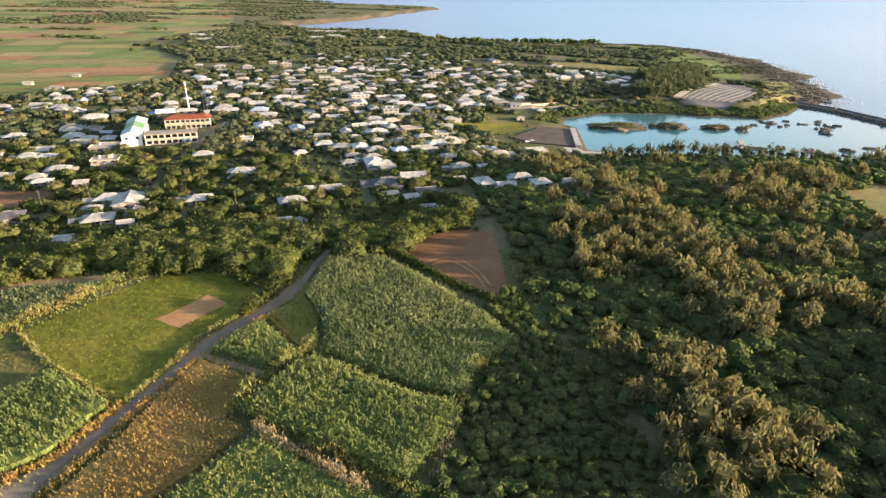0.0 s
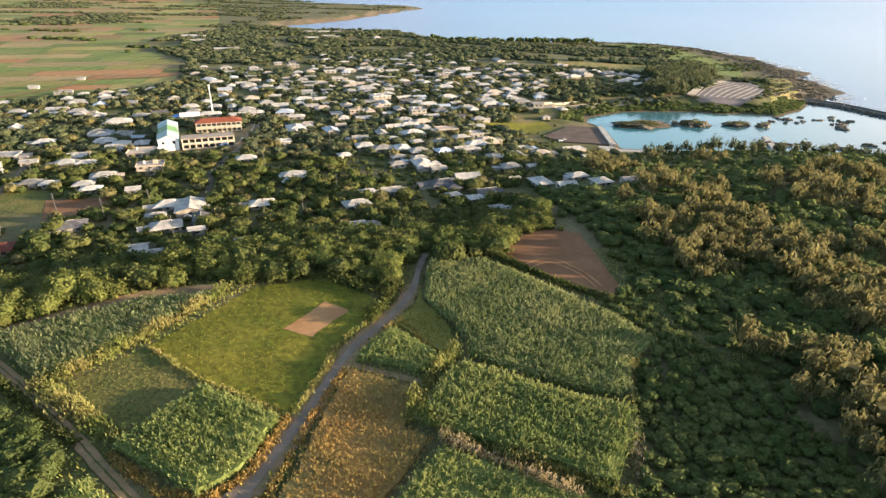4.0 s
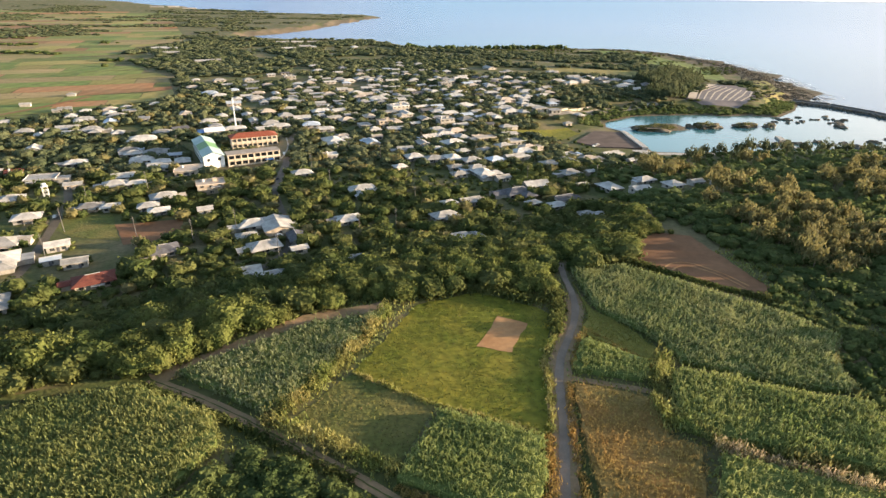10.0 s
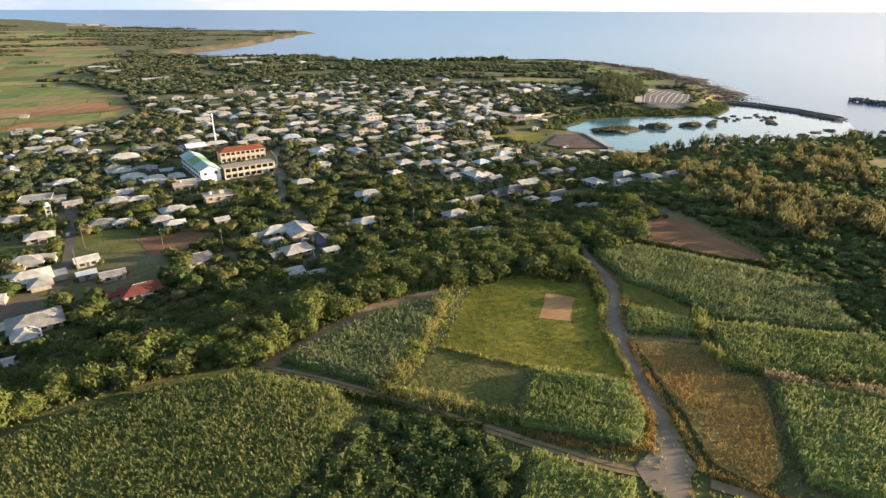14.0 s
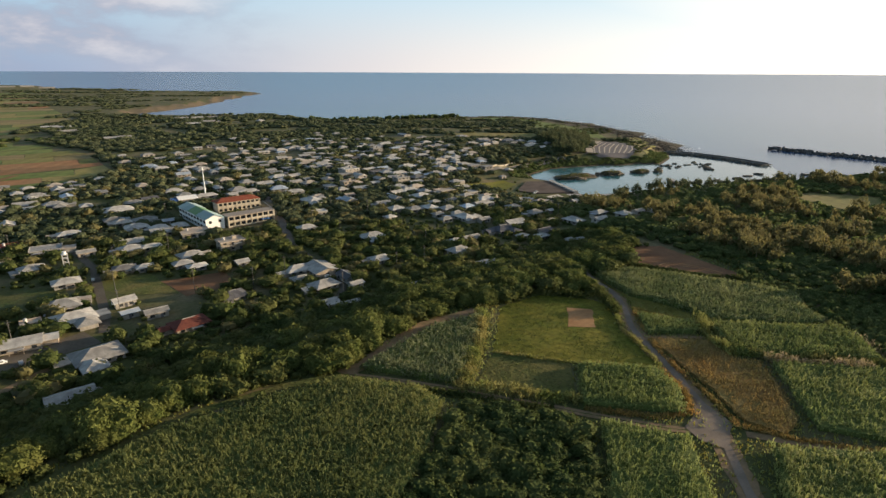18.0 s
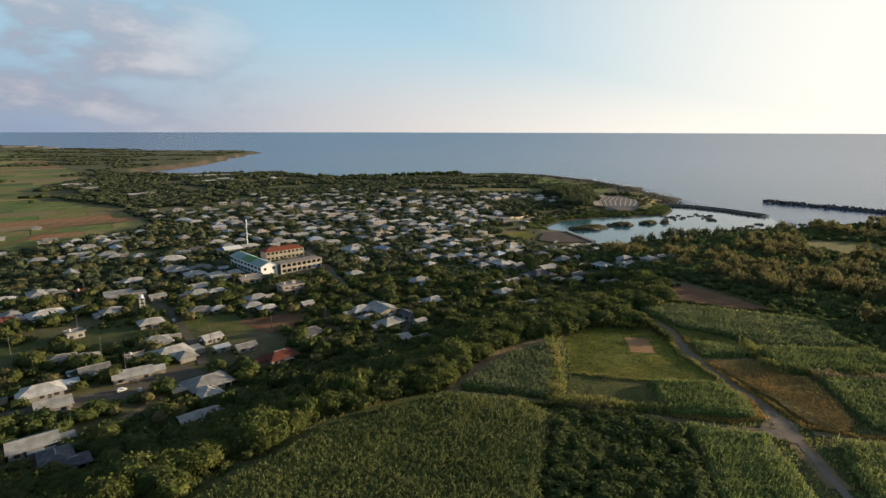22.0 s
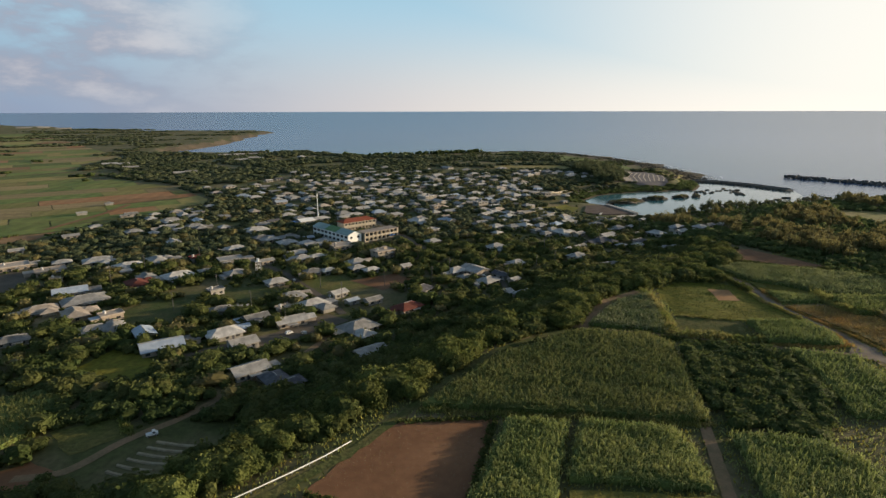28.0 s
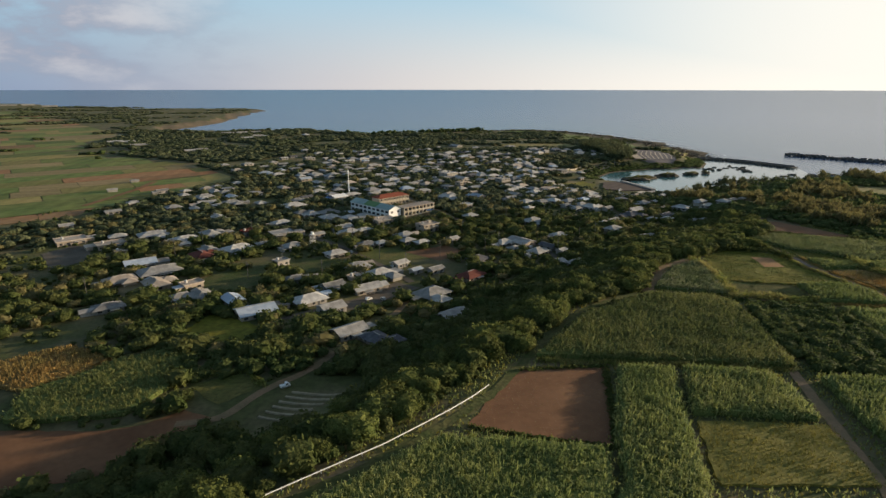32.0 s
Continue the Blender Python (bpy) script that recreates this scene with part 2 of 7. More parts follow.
M["leaf_shrub"] = material("leaf_shrub", (0.098, 0.138, 0.045), (0.156, 0.188, 0.070), 0.12, rough=0.8, spec=0.08, fine=0.42, fine_scale=1.3, bump=0.9, bump_size=0.8, translucent=0.5, island=0.14)
# grey-green leaves of farther trees; some distance haze is mixed into this base colour
M["leaf_hazed"] = material("leaf_hazed", (0.078, 0.100, 0.050), (0.122, 0.134, 0.072), 0.035, rough=0.8, spec=0.08, fine=0.42, fine_scale=0.8, bump=0.9, bump_size=1.0, translucent=0.35, island=0.14)
M["needle"] = material("needle", (0.145, 0.140, 0.058), (0.215, 0.188, 0.080), 0.1, rough=0.8, translucent=0.45, island=0.22)
M["bark"] = material("bark", (0.14, 0.11, 0.08), (0.22, 0.18, 0.14), 2.0, fine=0.2)
M["rock"] = material("rock", (0.10, 0.085, 0.065), (0.19, 0.16, 0.12), 0.3, fine=0.4, fine_scale=1.5, bump=0.8)
M["reef"] = material("reef", (0.14, 0.105, 0.07), (0.075, 0.07, 0.04), 0.06, fine=0.45, fine_scale=0.3, bump=0.9)
M["concrete"] = material("concrete", (0.36, 0.34, 0.31), (0.50, 0.47, 0.43), 0.3, fine=0.15, fine_scale=2)
M["dark_concrete"] = material("dark_concrete", (0.10, 0.095, 0.09), (0.17, 0.16, 0.15), 0.2, fine=0.25, fine_scale=1)
M["roof_white"] = material("roof_white", (0.31, 0.30, 0.285), (0.47, 0.455, 0.43), 0.35, fine=0.18, fine_scale=1.6, obj_random=0.32)
M["roof_grey"] = material("roof_grey", (0.22, 0.215, 0.205), (0.34, 0.33, 0.315), 0.35, fine=0.2, fine_scale=1.6, obj_random=0.3)
M["roof_tan"] = material("roof_tan", (0.34, 0.285, 0.235), (0.45, 0.39, 0.33), 0.35, fine=0.2, fine_scale=1.6, obj_random=0.2)
M["roof_dark"] = material("roof_dark", (0.07, 0.07, 0.08), (0.12, 0.12, 0.13), 0.5, fine=0.2, fine_scale=1.6, obj_random=0.3)
M["roof_red"] = material("roof_red", (0.12, 0.038, 0.03), (0.17, 0.058, 0.042), 0.5, fine=0.25, fine_scale=2)
M["roof_tile_red"] = material("roof_tile_red", (0.20, 0.055, 0.032), (0.27, 0.085, 0.05), 0.5, fine=0.25, fine_scale=2)
M["roof_blue"] = material("roof_blue", (0.32, 0.38, 0.46), (0.44, 0.49, 0.55), 0.35, fine=0.12, fine_scale=1.6, rough=0.5, obj_random=0.2)
M["roof_green"] = material("roof_green", (0.10, 0.22, 0.08), (0.16, 0.28, 0.11), 0.1, fine=0.1, fine_scale=1, rough=0.5)
M["roof_teal"] = material("roof_teal", (0.26, 0.36, 0.35), (0.34, 0.44, 0.42), 0.1, fine=0.1, fine_scale=1, rough=0.5)
M["wall_white"] = material("wall_white", (0.25, 0.235, 0.21), (0.36, 0.338, 0.308), 0.5, fine=0.12, fine_scale=2, obj_random=0.12)
M["wall_tan"] = material("wall_tan", (0.33, 0.275, 0.215), (0.42, 0.355, 0.29), 0.5, fine=0.12, fine_scale=2, obj_random=0.15)
M["school_cream"] = material("school_cream", (0.44, 0.385, 0.30), (0.53, 0.47, 0.38), 0.3, fine=0.1, fine_scale=1.5)
M["glass"] = material("glass", (0.03, 0.035, 0.04), (0.05, 0.055, 0.06), 1, rough=0.15, spec=0.5)
M["paint_white"] = material("paint_white", (0.78, 0.78, 0.76), (0.84, 0.84, 0.82), 1, rough=0.5)
M["steel"] = material("steel", (0.45, 0.44, 0.43), (0.55, 0.54, 0.52), 1, rough=0.5)
M["tyre"] = material("tyre", (0.02, 0.02, 0.02), (0.03, 0.03, 0.03), 3)
M["blue_sheet"] = material("blue_sheet", (0.03, 0.14, 0.42), (0.05, 0.2, 0.5), 1, rough=0.5)
M["straw"] = material("straw", (0.29, 0.235, 0.15), (0.38, 0.32, 0.215), 0.8, fine=0.2, fine_scale=5, bump=0.4)
M["foam"] = material("foam", (0.55, 0.57, 0.58), (0.75, 0.76, 0.77), 0.2)


def water_material(name, deep, shallow, centre, inner, outer, bump, rough, gloss):
    m = material(name, deep, deep, 0.01, rough=rough, spec=0.5)
    n, l = m.node_tree.nodes, m.node_tree.links
    p = n["Principled BSDF"]
    geo = n.new("ShaderNodeTexCoord")
    dist = n.new("ShaderNodeVectorMath")
    dist.operation = "DISTANCE"
    dist.inputs[1].default_value = centre
    l.new(geo.outputs["Object"], dist.inputs[0])
    mr = n.new("ShaderNodeMapRange")
    mr.inputs["From Min"].default_value, mr.inputs["From Max"].default_value = inner, outer
    l.new(dist.outputs["Value"], mr.inputs["Value"])
    mix = n.new("ShaderNodeMix")
    mix.data_type = "RGBA"
    mix.inputs["A"].default_value, mix.inputs["B"].default_value = (*shallow, 1), (*deep, 1)
    l.new(mr.outputs[0], mix.inputs["Factor"])
    l.new(mix.outputs["Result"], p.inputs["Base Color"])
    nz = n.new("ShaderNodeTexNoise")
    nz.inputs["Scale"].default_value, nz.inputs["Detail"].default_value = 0.12, 6
    l.new(geo.outputs["Object"], nz.inputs["Vector"])
    bp = n.new("ShaderNodeBump")
    bp.inputs["Strength"].default_value, bp.inputs["Distance"].default_value = bump, 1.0
    l.new(nz.outputs["Fac"], bp.inputs["Height"])
    l.new(bp.outputs[0], p.inputs["Normal"])
    p.inputs["IOR"].default_value = 1.33
    p.inputs["Specular IOR Level"].default_value = gloss
    return m


M["sea"] = water_material("sea", (0.015, 0.085, 0.225), (0.034, 0.112, 0.200), (300, 1000, -24.5), 200, 900, 0.08, 0.24, 0.30)
M["lagoon"] = water_material("lagoon", (0.075, 0.140, 0.165), (0.048, 0.158, 0.185), (130, 440, -24.4), 30, 210, 0.10, 0.12, 0.46)

# ---- the lie of the land ----
SEA = -24.5
CENTRE = (-150.0, 100.0)
EDGE = [(-700, -190), (-420, -60), (-330, 45), (-262, 79), (-215, 109), (-163, 133), (-128, 156), (-100, 168), (-60, 178), (-20, 182), (15, 205), (45, 250), (75, 300), (140, 330), (260, 345), (420, 350), (800, 360)]
COAST = [(-4990, 4300), (-2500, 3900), (-1200, 3440), (-917, 3125), (-435, 2880), (-95, 2790), (18, 2690), (-60, 2570), (-140, 2420), (-135, 2290), (-200, 2180), (-195, 2060), (-245, 1930), (-250, 1830), (-310, 1690), (-345, 1600), (-400, 1535), (-385, 1460), (-330, 1412), (-240, 1366), (-190, 1364), (-120, 1356), (-45, 1305), (-14, 1215),
         (20, 1135), (125, 1150), (290, 1180), (415, 1160), (474, 1072), (480, 910), (462, 800), (435, 715), (405, 640), (385, 600), (350, 572), (318, 534), (281, 505), (258, 514), (233, 512),
         (209, 520), (178, 520), (140, 517), (127, 508), (100, 492), (92, 470), (101, 452), (97, 410), (94, 384), (120, 379), (176, 380), (240, 369), (300, 365), (370, 368), (440, 362), (800, 340), (2000, 250), (4990, 0), (4990, -4990), (-4990, -4990)]


def smooth(a, b, v):
    t = np.clip((v - a) / (b - a), 0, 1)
    return t * t * (3 - 2 * t)


def line_dist(line, x, y, closed=False):
    """Distance to a polyline, and on which side of it (positive: left)."""
    best = np.full(np.broadcast(x, y).shape, 1e9)
    side = np.ones_like(best)
    pts = line + line[:1] if closed else line
    for (ax, ay), (bx, by) in zip(pts[:-1], pts[1:]):
        dx, dy = bx - ax, by - ay
        t = np.clip(((x - ax) * dx + (y - ay) * dy) / (dx * dx + dy * dy), 0, 1)
        d = np.hypot(x - ax - t * dx, y - ay - t * dy)
        s = np.sign(dx * (y - ay) - dy * (x - ax))
        near = d < best - 1e-6
        best, side = np.where(near, d, best), np.where(near, s, side)
    return best, side


def inside(poly, x, y):
    r = np.zeros(np.broadcast(x, y).shape, bool)
    for (ax, ay), (bx, by) in zip(poly, poly[1:] + poly[:1]):
        c = (ay > y) != (by > y)
        r ^= c & (x < (bx - ax) * (y - ay) / ((by - ay) or 1e-9) + ax)
    return r


def edge_dist(x, y):
    d, s = line_dist(EDGE, x, y)
    return d * s


def far_lift(x, y):
    r = np.hypot(x - CENTRE[0], y - CENTRE[1])
    return 82.0 * np.clip((r - 2300) / 2500, 0, 1.1) ** 1.5


def land_dist(x, y):
    d, _ = line_dist(COAST, x, y, True)
    return np.where(inside(COAST, x, y), d, -d)


def gz(x, y):
    """Height of the ground."""
    x, y = np.asarray(x, float), np.asarray(y, float)
    s = edge_dist(x, y)
    top = np.maximum(-5.5 - 0.02 * (y - 97) + 0.025 * np.clip(-120 - x, 0, 300) - 0.012 * np.maximum(0, x - 60), -11)
    low = -16.5 - 3.0 * smooth(250, 420, x + 0.3 * y - 150) + 2.5 * smooth(-230, -300, x) * smooth(260, 150, y)
    f = smooth(0, 48, s)
    z = top * (1 - f) + low * f + 4 * smooth(2400, 3400, y) * smooth(-900, -1500, x)
    d = land_dist(x, y)
    z = np.where(d < 120, np.minimum(z, SEA + 0.5 + np.maximum(d, -30) * 0.10 + np.maximum(d - 12, 0) * 0.25), z)
    z = np.minimum(z, -22.6 + 0.12 * np.maximum(np.hypot(x - 72, y - 412) - 44, 0))
    return z + far_lift(x, y)


def gz1(x, y):
    return float(gz(np.array([x]), np.array([y]))[0])


# ---- mesh helpers ----
def quad_mesh(name, quads, mats, index=None):
    """A mesh of loose quads, shape (n, 4, 3)."""
    n = len(quads)
    me = bpy.data.meshes.new(name)
    me.vertices.add(n * 4)
    me.vertices.foreach_set("co", np.ascontiguousarray(quads, np.float32).ravel())
    me.loops.add(n * 4)
    me.loops.foreach_set("vertex_index", np.arange(n * 4, dtype=np.int32))
    me.polygons.add(n)
    me.polygons.foreach_set("loop_start", np.arange(0, n * 4, 4, dtype=np.int32))
    for m in mats:
        me.materials.append(M[m])
    if index is not None:
        me.polygons.foreach_set("material_index", np.ascontiguousarray(index, np.int32))
    me.update(calc_edges=True)
    return me


def mesh_of(name, bm, mat):
    me = bpy.data.meshes.new(name)
    bm.to_mesh(me)
    bm.free()
    me.materials.append(M[mat])
    return me


def part(name, bm, mat, parent, label=""):
    ob = new(name, mesh_of(name, bm, mat))
    ob.parent = parent
    return tagged(ob, label)


def box(bm, x0, x1, y0, y1, z0, z1, m=None):
    r = bmesh.ops.create_cube(bm, size=1)
    bmesh.ops.transform(bm, matrix=Matrix.Translation(((x0 + x1) / 2, (y0 + y1) / 2, (z0 + z1) / 2)) @ Matrix.Diagonal((x1 - x0, y1 - y0, z1 - z0, 1)), verts=r["verts"])
    if m is not None:
        bmesh.ops.transform(bm, matrix=m, verts=r["verts"])
    return bm


def boxes(*specs):
    bm = bmesh.new()
    for s in specs:
        box(bm, *s)
    return bm


def densify(poly, step, closed=True):
    out = []
    pts = list(poly)
    pairs = list(zip(pts, pts[1:] + pts[:1])) if closed else list(zip(pts[:-1], pts[1:]))
    for a, b in pairs:
        n = max(1, int(math.hypot(b[0] - a[0], b[1] - a[1]) / step))
        out += [(a[0] + (b[0] - a[0]) * i / n, a[1] + (b[1] - a[1]) * i / n) for i in range(n)]
    if not closed:
        out.append(pts[-1])
    return out


def rounded(poly, times=2):
    for _ in range(times):
        out = []
        for a, b in zip(poly, poly[1:] + poly[:1]):
            out += [(a[0] * 0.8 + b[0] * 0.2, a[1] * 0.8 + b[1] * 0.2), (a[0] * 0.2 + b[0] * 0.8, a[1] * 0.2 + b[1] * 0.8)]
        poly = out
    return poly


def wobble(poly, amount, seed):
    r = random.Random(seed)
    return [(x + r.uniform(-amount, amount), y + r.uniform(-amount, amount)) for x, y in poly]


def sheet(name, poly, mat, lift, label, category="", step=5.0, skirt=0.0, kind="structure", rough_edge=0.4, parent=None):
    """Ground cover that follows the land inside a polygon; skirt: how far its sides go down."""
    rim = wobble(densify(poly, min(step, 3.0)), rough_edge, len(poly) + int(abs(poly[0][0])))
    xs, ys = [p[0] for p in rim], [p[1] for p in rim]
    gx, gy = np.meshgrid(np.arange(min(xs), max(xs), step), np.arange(min(ys), max(ys), step))
    gx, gy = gx.ravel(), gy.ravel()
    keep = inside(rim, gx, gy)
    d, _ = line_dist(rim, gx, gy, True)
    keep &= d > step * 0.4
    pts = [Vector(p) for p in rim] + [Vector((a, b)) for a, b in zip(gx[keep], gy[keep])]
    n = len(rim)
    verts, _, faces, *_ = mgeo.delaunay_2d_cdt(pts, [], [list(range(n))], 1, 1e-4)
    vx, vy = np.array([v.x for v in verts]), np.array([v.y for v in verts])
    z = gz(vx, vy) + lift
    co = list(zip(vx.tolist(), vy.tolist(), z.tolist()))
    if skirt:
        base = len(co)
        m = min(n, len(co))
        co += [(co[i][0], co[i][1], co[i][2] - skirt) for i in range(m)]
        faces = list(faces) + [(i, (i + 1) % m, base + (i + 1) % m, base + i) for i in range(m)]
    me = bpy.data.meshes.new(name)
    me.from_pydata(co, [], faces)
    me.materials.append(M[mat])
    ob = new(name, me)
    ob.parent = parent
    return tagged(ob, label, category, kind=kind)


def ribbon(name, line, width, mat, lift, label, category="road", step=3.0, kind="structure", wob=0.15):
    """A road or track along a line."""
    r = random.Random(int(abs(line[0][0]) * 7))
    pts = densify(line, step, False)
    for _ in range(3):
        pts = [pts[0]] + [((a[0] + 2 * b[0] + c[0]) / 4, (a[1] + 2 * b[1] + c[1]) / 4) for a, b, c in zip(pts, pts[1:], pts[2:])] + [pts[-1]]
    co, faces = [], []
    for i, p in enumerate(pts):
        a, b = pts[max(i - 1, 0)], pts[min(i + 1, len(pts) - 1)]
        t = Vector((b[0] - a[0], b[1] - a[1])).normalized()
        for k in (-0.5, 0, 0.5):
            w = width * k + (r.uniform(-wob, wob) if k else 0)
            co.append((p[0] - t.y * w, p[1] + t.x * w))
    arr = np.array(co)
    z = gz(arr[:, 0], arr[:, 1]) + lift
    for i in range(len(pts) - 1):
        for k in (0, 1):
            faces.append((i * 3 + k + 1, i * 3 + k, i * 3 + k + 3, i * 3 + k + 4))
    me = bpy.data.meshes.new(name)
    me.from_pydata([(a, b, c) for (a, b), c in zip(co, z.tolist())], [], faces)
    me.materials.append(M[mat])
    return tagged(new(name, me), label, category, kind=kind)


# ---- ground and sea ----
def axis(lo, hi, step, far, count):
    mid = np.arange(lo, hi + step, step)
    up = hi + (far - hi) * (np.geomspace(1, 60, count + 1) - 1)[1:] / 59
    dn = lo - (far + lo) * (np.geomspace(1, 60, count + 1) - 1)[1:] / 59
    return np.concatenate([dn[::-1], mid, up])


def ground_sheet():
    xs = axis(-470, 560, 4.0, 4900, 34)
    ys = axis(-40, 1240, 5.0, 4900, 34)
    gx, gy = np.meshgrid(xs, ys)
    z = gz(gx.ravel(), gy.ravel())
    d = land_dist(gx.ravel(), gy.ravel())
    z = np.where(d < -40, z - 12, z)
    nx, ny = len(xs), len(ys)
    co = np.stack([gx.ravel(), gy.ravel(), z], 1)
    i = np.arange(nx * ny).reshape(ny, nx)
    quads = np.stack([i[:-1, :-1], i[:-1, 1:], i[1:, 1:], i[1:, :-1]], -1).reshape(-1, 4)
    me = bpy.data.meshes.new("ground")
    me.vertices.add(len(co))
    me.vertices.foreach_set("co", co.astype(np.float32).ravel())
    me.loops.add(quads.size)
    me.loops.foreach_set("vertex_index", quads.astype(np.int32).ravel())
    me.polygons.add(len(quads))
    me.polygons.foreach_set("loop_start", np.arange(0, quads.size, 4, dtype=np.int32))
    me.materials.append(M["ground"])
    me.materials.append(M["reef"])
    cx, cy = co[quads].mean(1)[:, 0], co[quads].mean(1)[:, 1]
    cd = land_dist(cx, cy)
    wide = np.where((cy > 560) & (cx > -30), 58 + 12 * np.sin(cx * 0.03) + 10 * np.sin(cy * 0.05), np.where(cy > 560, 34 + 14 * np.sin(cy * 0.012), 2.5))
    me.materials.append(M["shore"])
    me.polygons.foreach_set("material_index", np.where((cd < wide) & (cy > 350), np.where(cx > -30, 1, 2), 0).astype(np.int32))
    me.update(calc_edges=True)
    tagged(new("ground", me), "sloping coastal land with grass, bare earth and a rocky shore", "ground", kind="structure")


def sea_sheet():
    rings = np.concatenate([[0.0], np.linspace(200, 2300, 12), np.linspace(2400, 4830, 26)])
    n = 96
    co, faces = [], []
    for r in rings:
        for k in range(n):
            a = 2 * math.pi * k / n
            x, y = CENTRE[0] + r * math.cos(a), CENTRE[1] + r * math.sin(a)
            co.append((x, y, SEA + float(far_lift(x, y))))
    for i in range(len(rings) - 1):
        for k in range(n):
            a, b = i * n + k, i * n + (k + 1) % n
            faces.append((a, a + n, b + n, b) if i else (a, a + n, b + n))
    me = bpy.data.meshes.new("water")
    me.from_pydata(co, [], faces, shade_flat=False)
    me.materials.append(M["sea"])
    tagged(new("water", me), "calm grey-blue sea reaching to a hazy horizon", "sea", kind="structure")


ground_sheet()
sea_sheet()

# lagoon
def flat_sheet(name, poly, mat, z, label, category, kind="structure"):
    me = bpy.data.meshes.new(name)
    verts, _, faces, *_ = mgeo.delaunay_2d_cdt([Vector(p) for p in poly], [], [list(range(len(poly)))], 1, 1e-4)
    me.from_pydata([(v.x, v.y, z) for v in verts], [], faces)
    me.materials.append(M[mat])
    return tagged(new(name, me), label, category, kind=kind)


flat_sheet("lagoon", [(80, 500), (80, 370), (240, 360), (330, 375), (395, 450), (372, 520), (372, 590), (330, 560), (270, 530), (120, 535)], "lagoon", SEA + 0.06, "clear turquoise water of a sheltered lagoon", "lagoon")

# ---- fields ----
MEADOW = [(-93.8, 155.8), (-74, 161.5), (-58, 150), (-55, 144), (-64.5, 122), (-70.5, 97), (-93.7, 109), (-112.6, 123)]
PATCH = [(-71, 146.4), (-63.4, 141), (-71.7, 127.5), (-80.2, 131.4)]
LOWER = [(-112.6, 123), (-93.7, 108.6), (-104.1, 90), (-124.7, 108.3)]
BROWN_R = [(6.8, 204.5), (19, 200), (21, 152), (16, 150), (-5.4, 168), (-13.7, 181.7), (-4, 197)]
BROWN_L = [(-245.4, 81.9), (-220.8, 74.2), (-245.9, 41.4), (-272.9, 60.9), (-262, 72)]
DRY_A = [(-60, 114), (-43.5, 105.6), (-45, 93), (-40, 89), (-46, 77), (-58, 61), (-66, 59), (-71, 66), (-67, 80), (-64.5, 95)]
ROUGH = [(-39, 87), (-27, 81.5), (-17, 75.5), (-8, 71), (-20, 55), (-45, 47), (-57, 58), (-45, 77)]
DRY_B = [(-220.4, 42.7), (-190.6, 28.1), (-203.5, 8), (-236, 22)]
CANE_BIG = [(-40, 174), (-21, 174), (-3, 155), (13.5, 135), (20, 123), (9, 112.5), (4.5, 100), (4, 90), (-6, 75.5), (-15, 80.5), (-26, 85), (-37, 90), (-44, 95), (-36, 112), (-31, 124), (-34, 133), (-42, 147)]
CANE_SMALL = [(-93, 106.5), (-72.5, 95.5), (-76, 81), (-82.5, 74.5), (-104.4, 87.5)]
CANE_B = [(-103, 151), (-114, 131), (-128, 111.5), (-131.5, 108.5), (-155, 126), (-136, 139), (-124, 147)]
CANE_LEFT = [(-238, 87), (-205, 109), (-161, 121.5), (-141, 109), (-138, 100), (-147, 83), (-157, 70), (-169, 52), (-210, 72.5)]
PLOT_R = [(-50.8, 132), (-36.4, 117.1), (-42.5, 110.5), (-59, 117)]
CANE_R2 = [(-73.5, 57), (-52, 46), (-40, 28), (-90, 15), (-92, 36), (-87, 43)]
CANE_W = [(-104, 79.5), (-88.5, 66.5), (-99, 48), (-110, 30), (-130, 40), (-119, 56), (-111, 68)]
CANE_A32 = [(-218.5, 72.5), (-204, 65), (-221, 44), (-238, 21), (-262, 0), (-285, 10), (-254, 28), (-246, 41)]
CANE_B32 = [(-201.6, 64.8), (-181, 53), (-183.7, 42), (-191, 30), (-219, 44.5)]
CANE_C32 = [(-324, 44), (-302, 51.5), (-281, 59), (-248, 40), (-257, 27), (-290, 12), (-345, 25)]
CANE_D32 = [(-169, 46), (-150, 36), (-150, 10), (-200, 0), (-187, 18), (-181, 29)]
SCRUB_R = [(-5, 73), (5, 89), (6, 100), (11, 112), (22, 125), (36, 100), (36, 72), (30, 40), (-20, 40), (-19, 55), (-8, 70)]
SCRUB_B = [(12, 141), (20, 127), (36, 100), (36, 72), (30, 40), (42, 40), (42, 87), (38, 106), (33, 120), (26, 137), (22, 151), (20, 152)]
WOODS_L = [(-132, 99), (-117, 89), (-109.5, 80), (-114, 68), (-123, 54), (-140, 40), (-150, 36), (-165, 49), (-158, 66), (-141, 89)]
SOIL_L = [(-383, 127), (-358, 116), (-348, 115), (-338, 119), (-331, 112), (-341, 102), (-358, 95), (-378, 98), (-420, 112), (-430, 140)]
LOT_SOIL = [(-220, 257), (-193, 261), (-186, 242), (-208, 233)]
LOT_GRASS = [(-249, 266), (-226, 270), (-220, 257), (-211, 238), (-233, 244), (-245, 254)]
LAWN_A = [(-294, 258), (-284, 268), (-260, 264), (-257, 244), (-269, 237), (-288, 244)]
LAWN_C = [(-335, 246), (-323, 260), (-304, 260), (-300, 236), (-311, 222), (-328, 226)]
YARD_D = [(-406, 298), (-417, 336), (-404, 350), (-392, 342), (-390, 313)]
YARD_E = [(-370, 247), (-369, 262), (-351, 257), (-346, 241), (-356, 234)]
GREEN_LOT = [(-343, 175), (-329, 196), (-316, 182), (-307, 165), (-326, 158)]

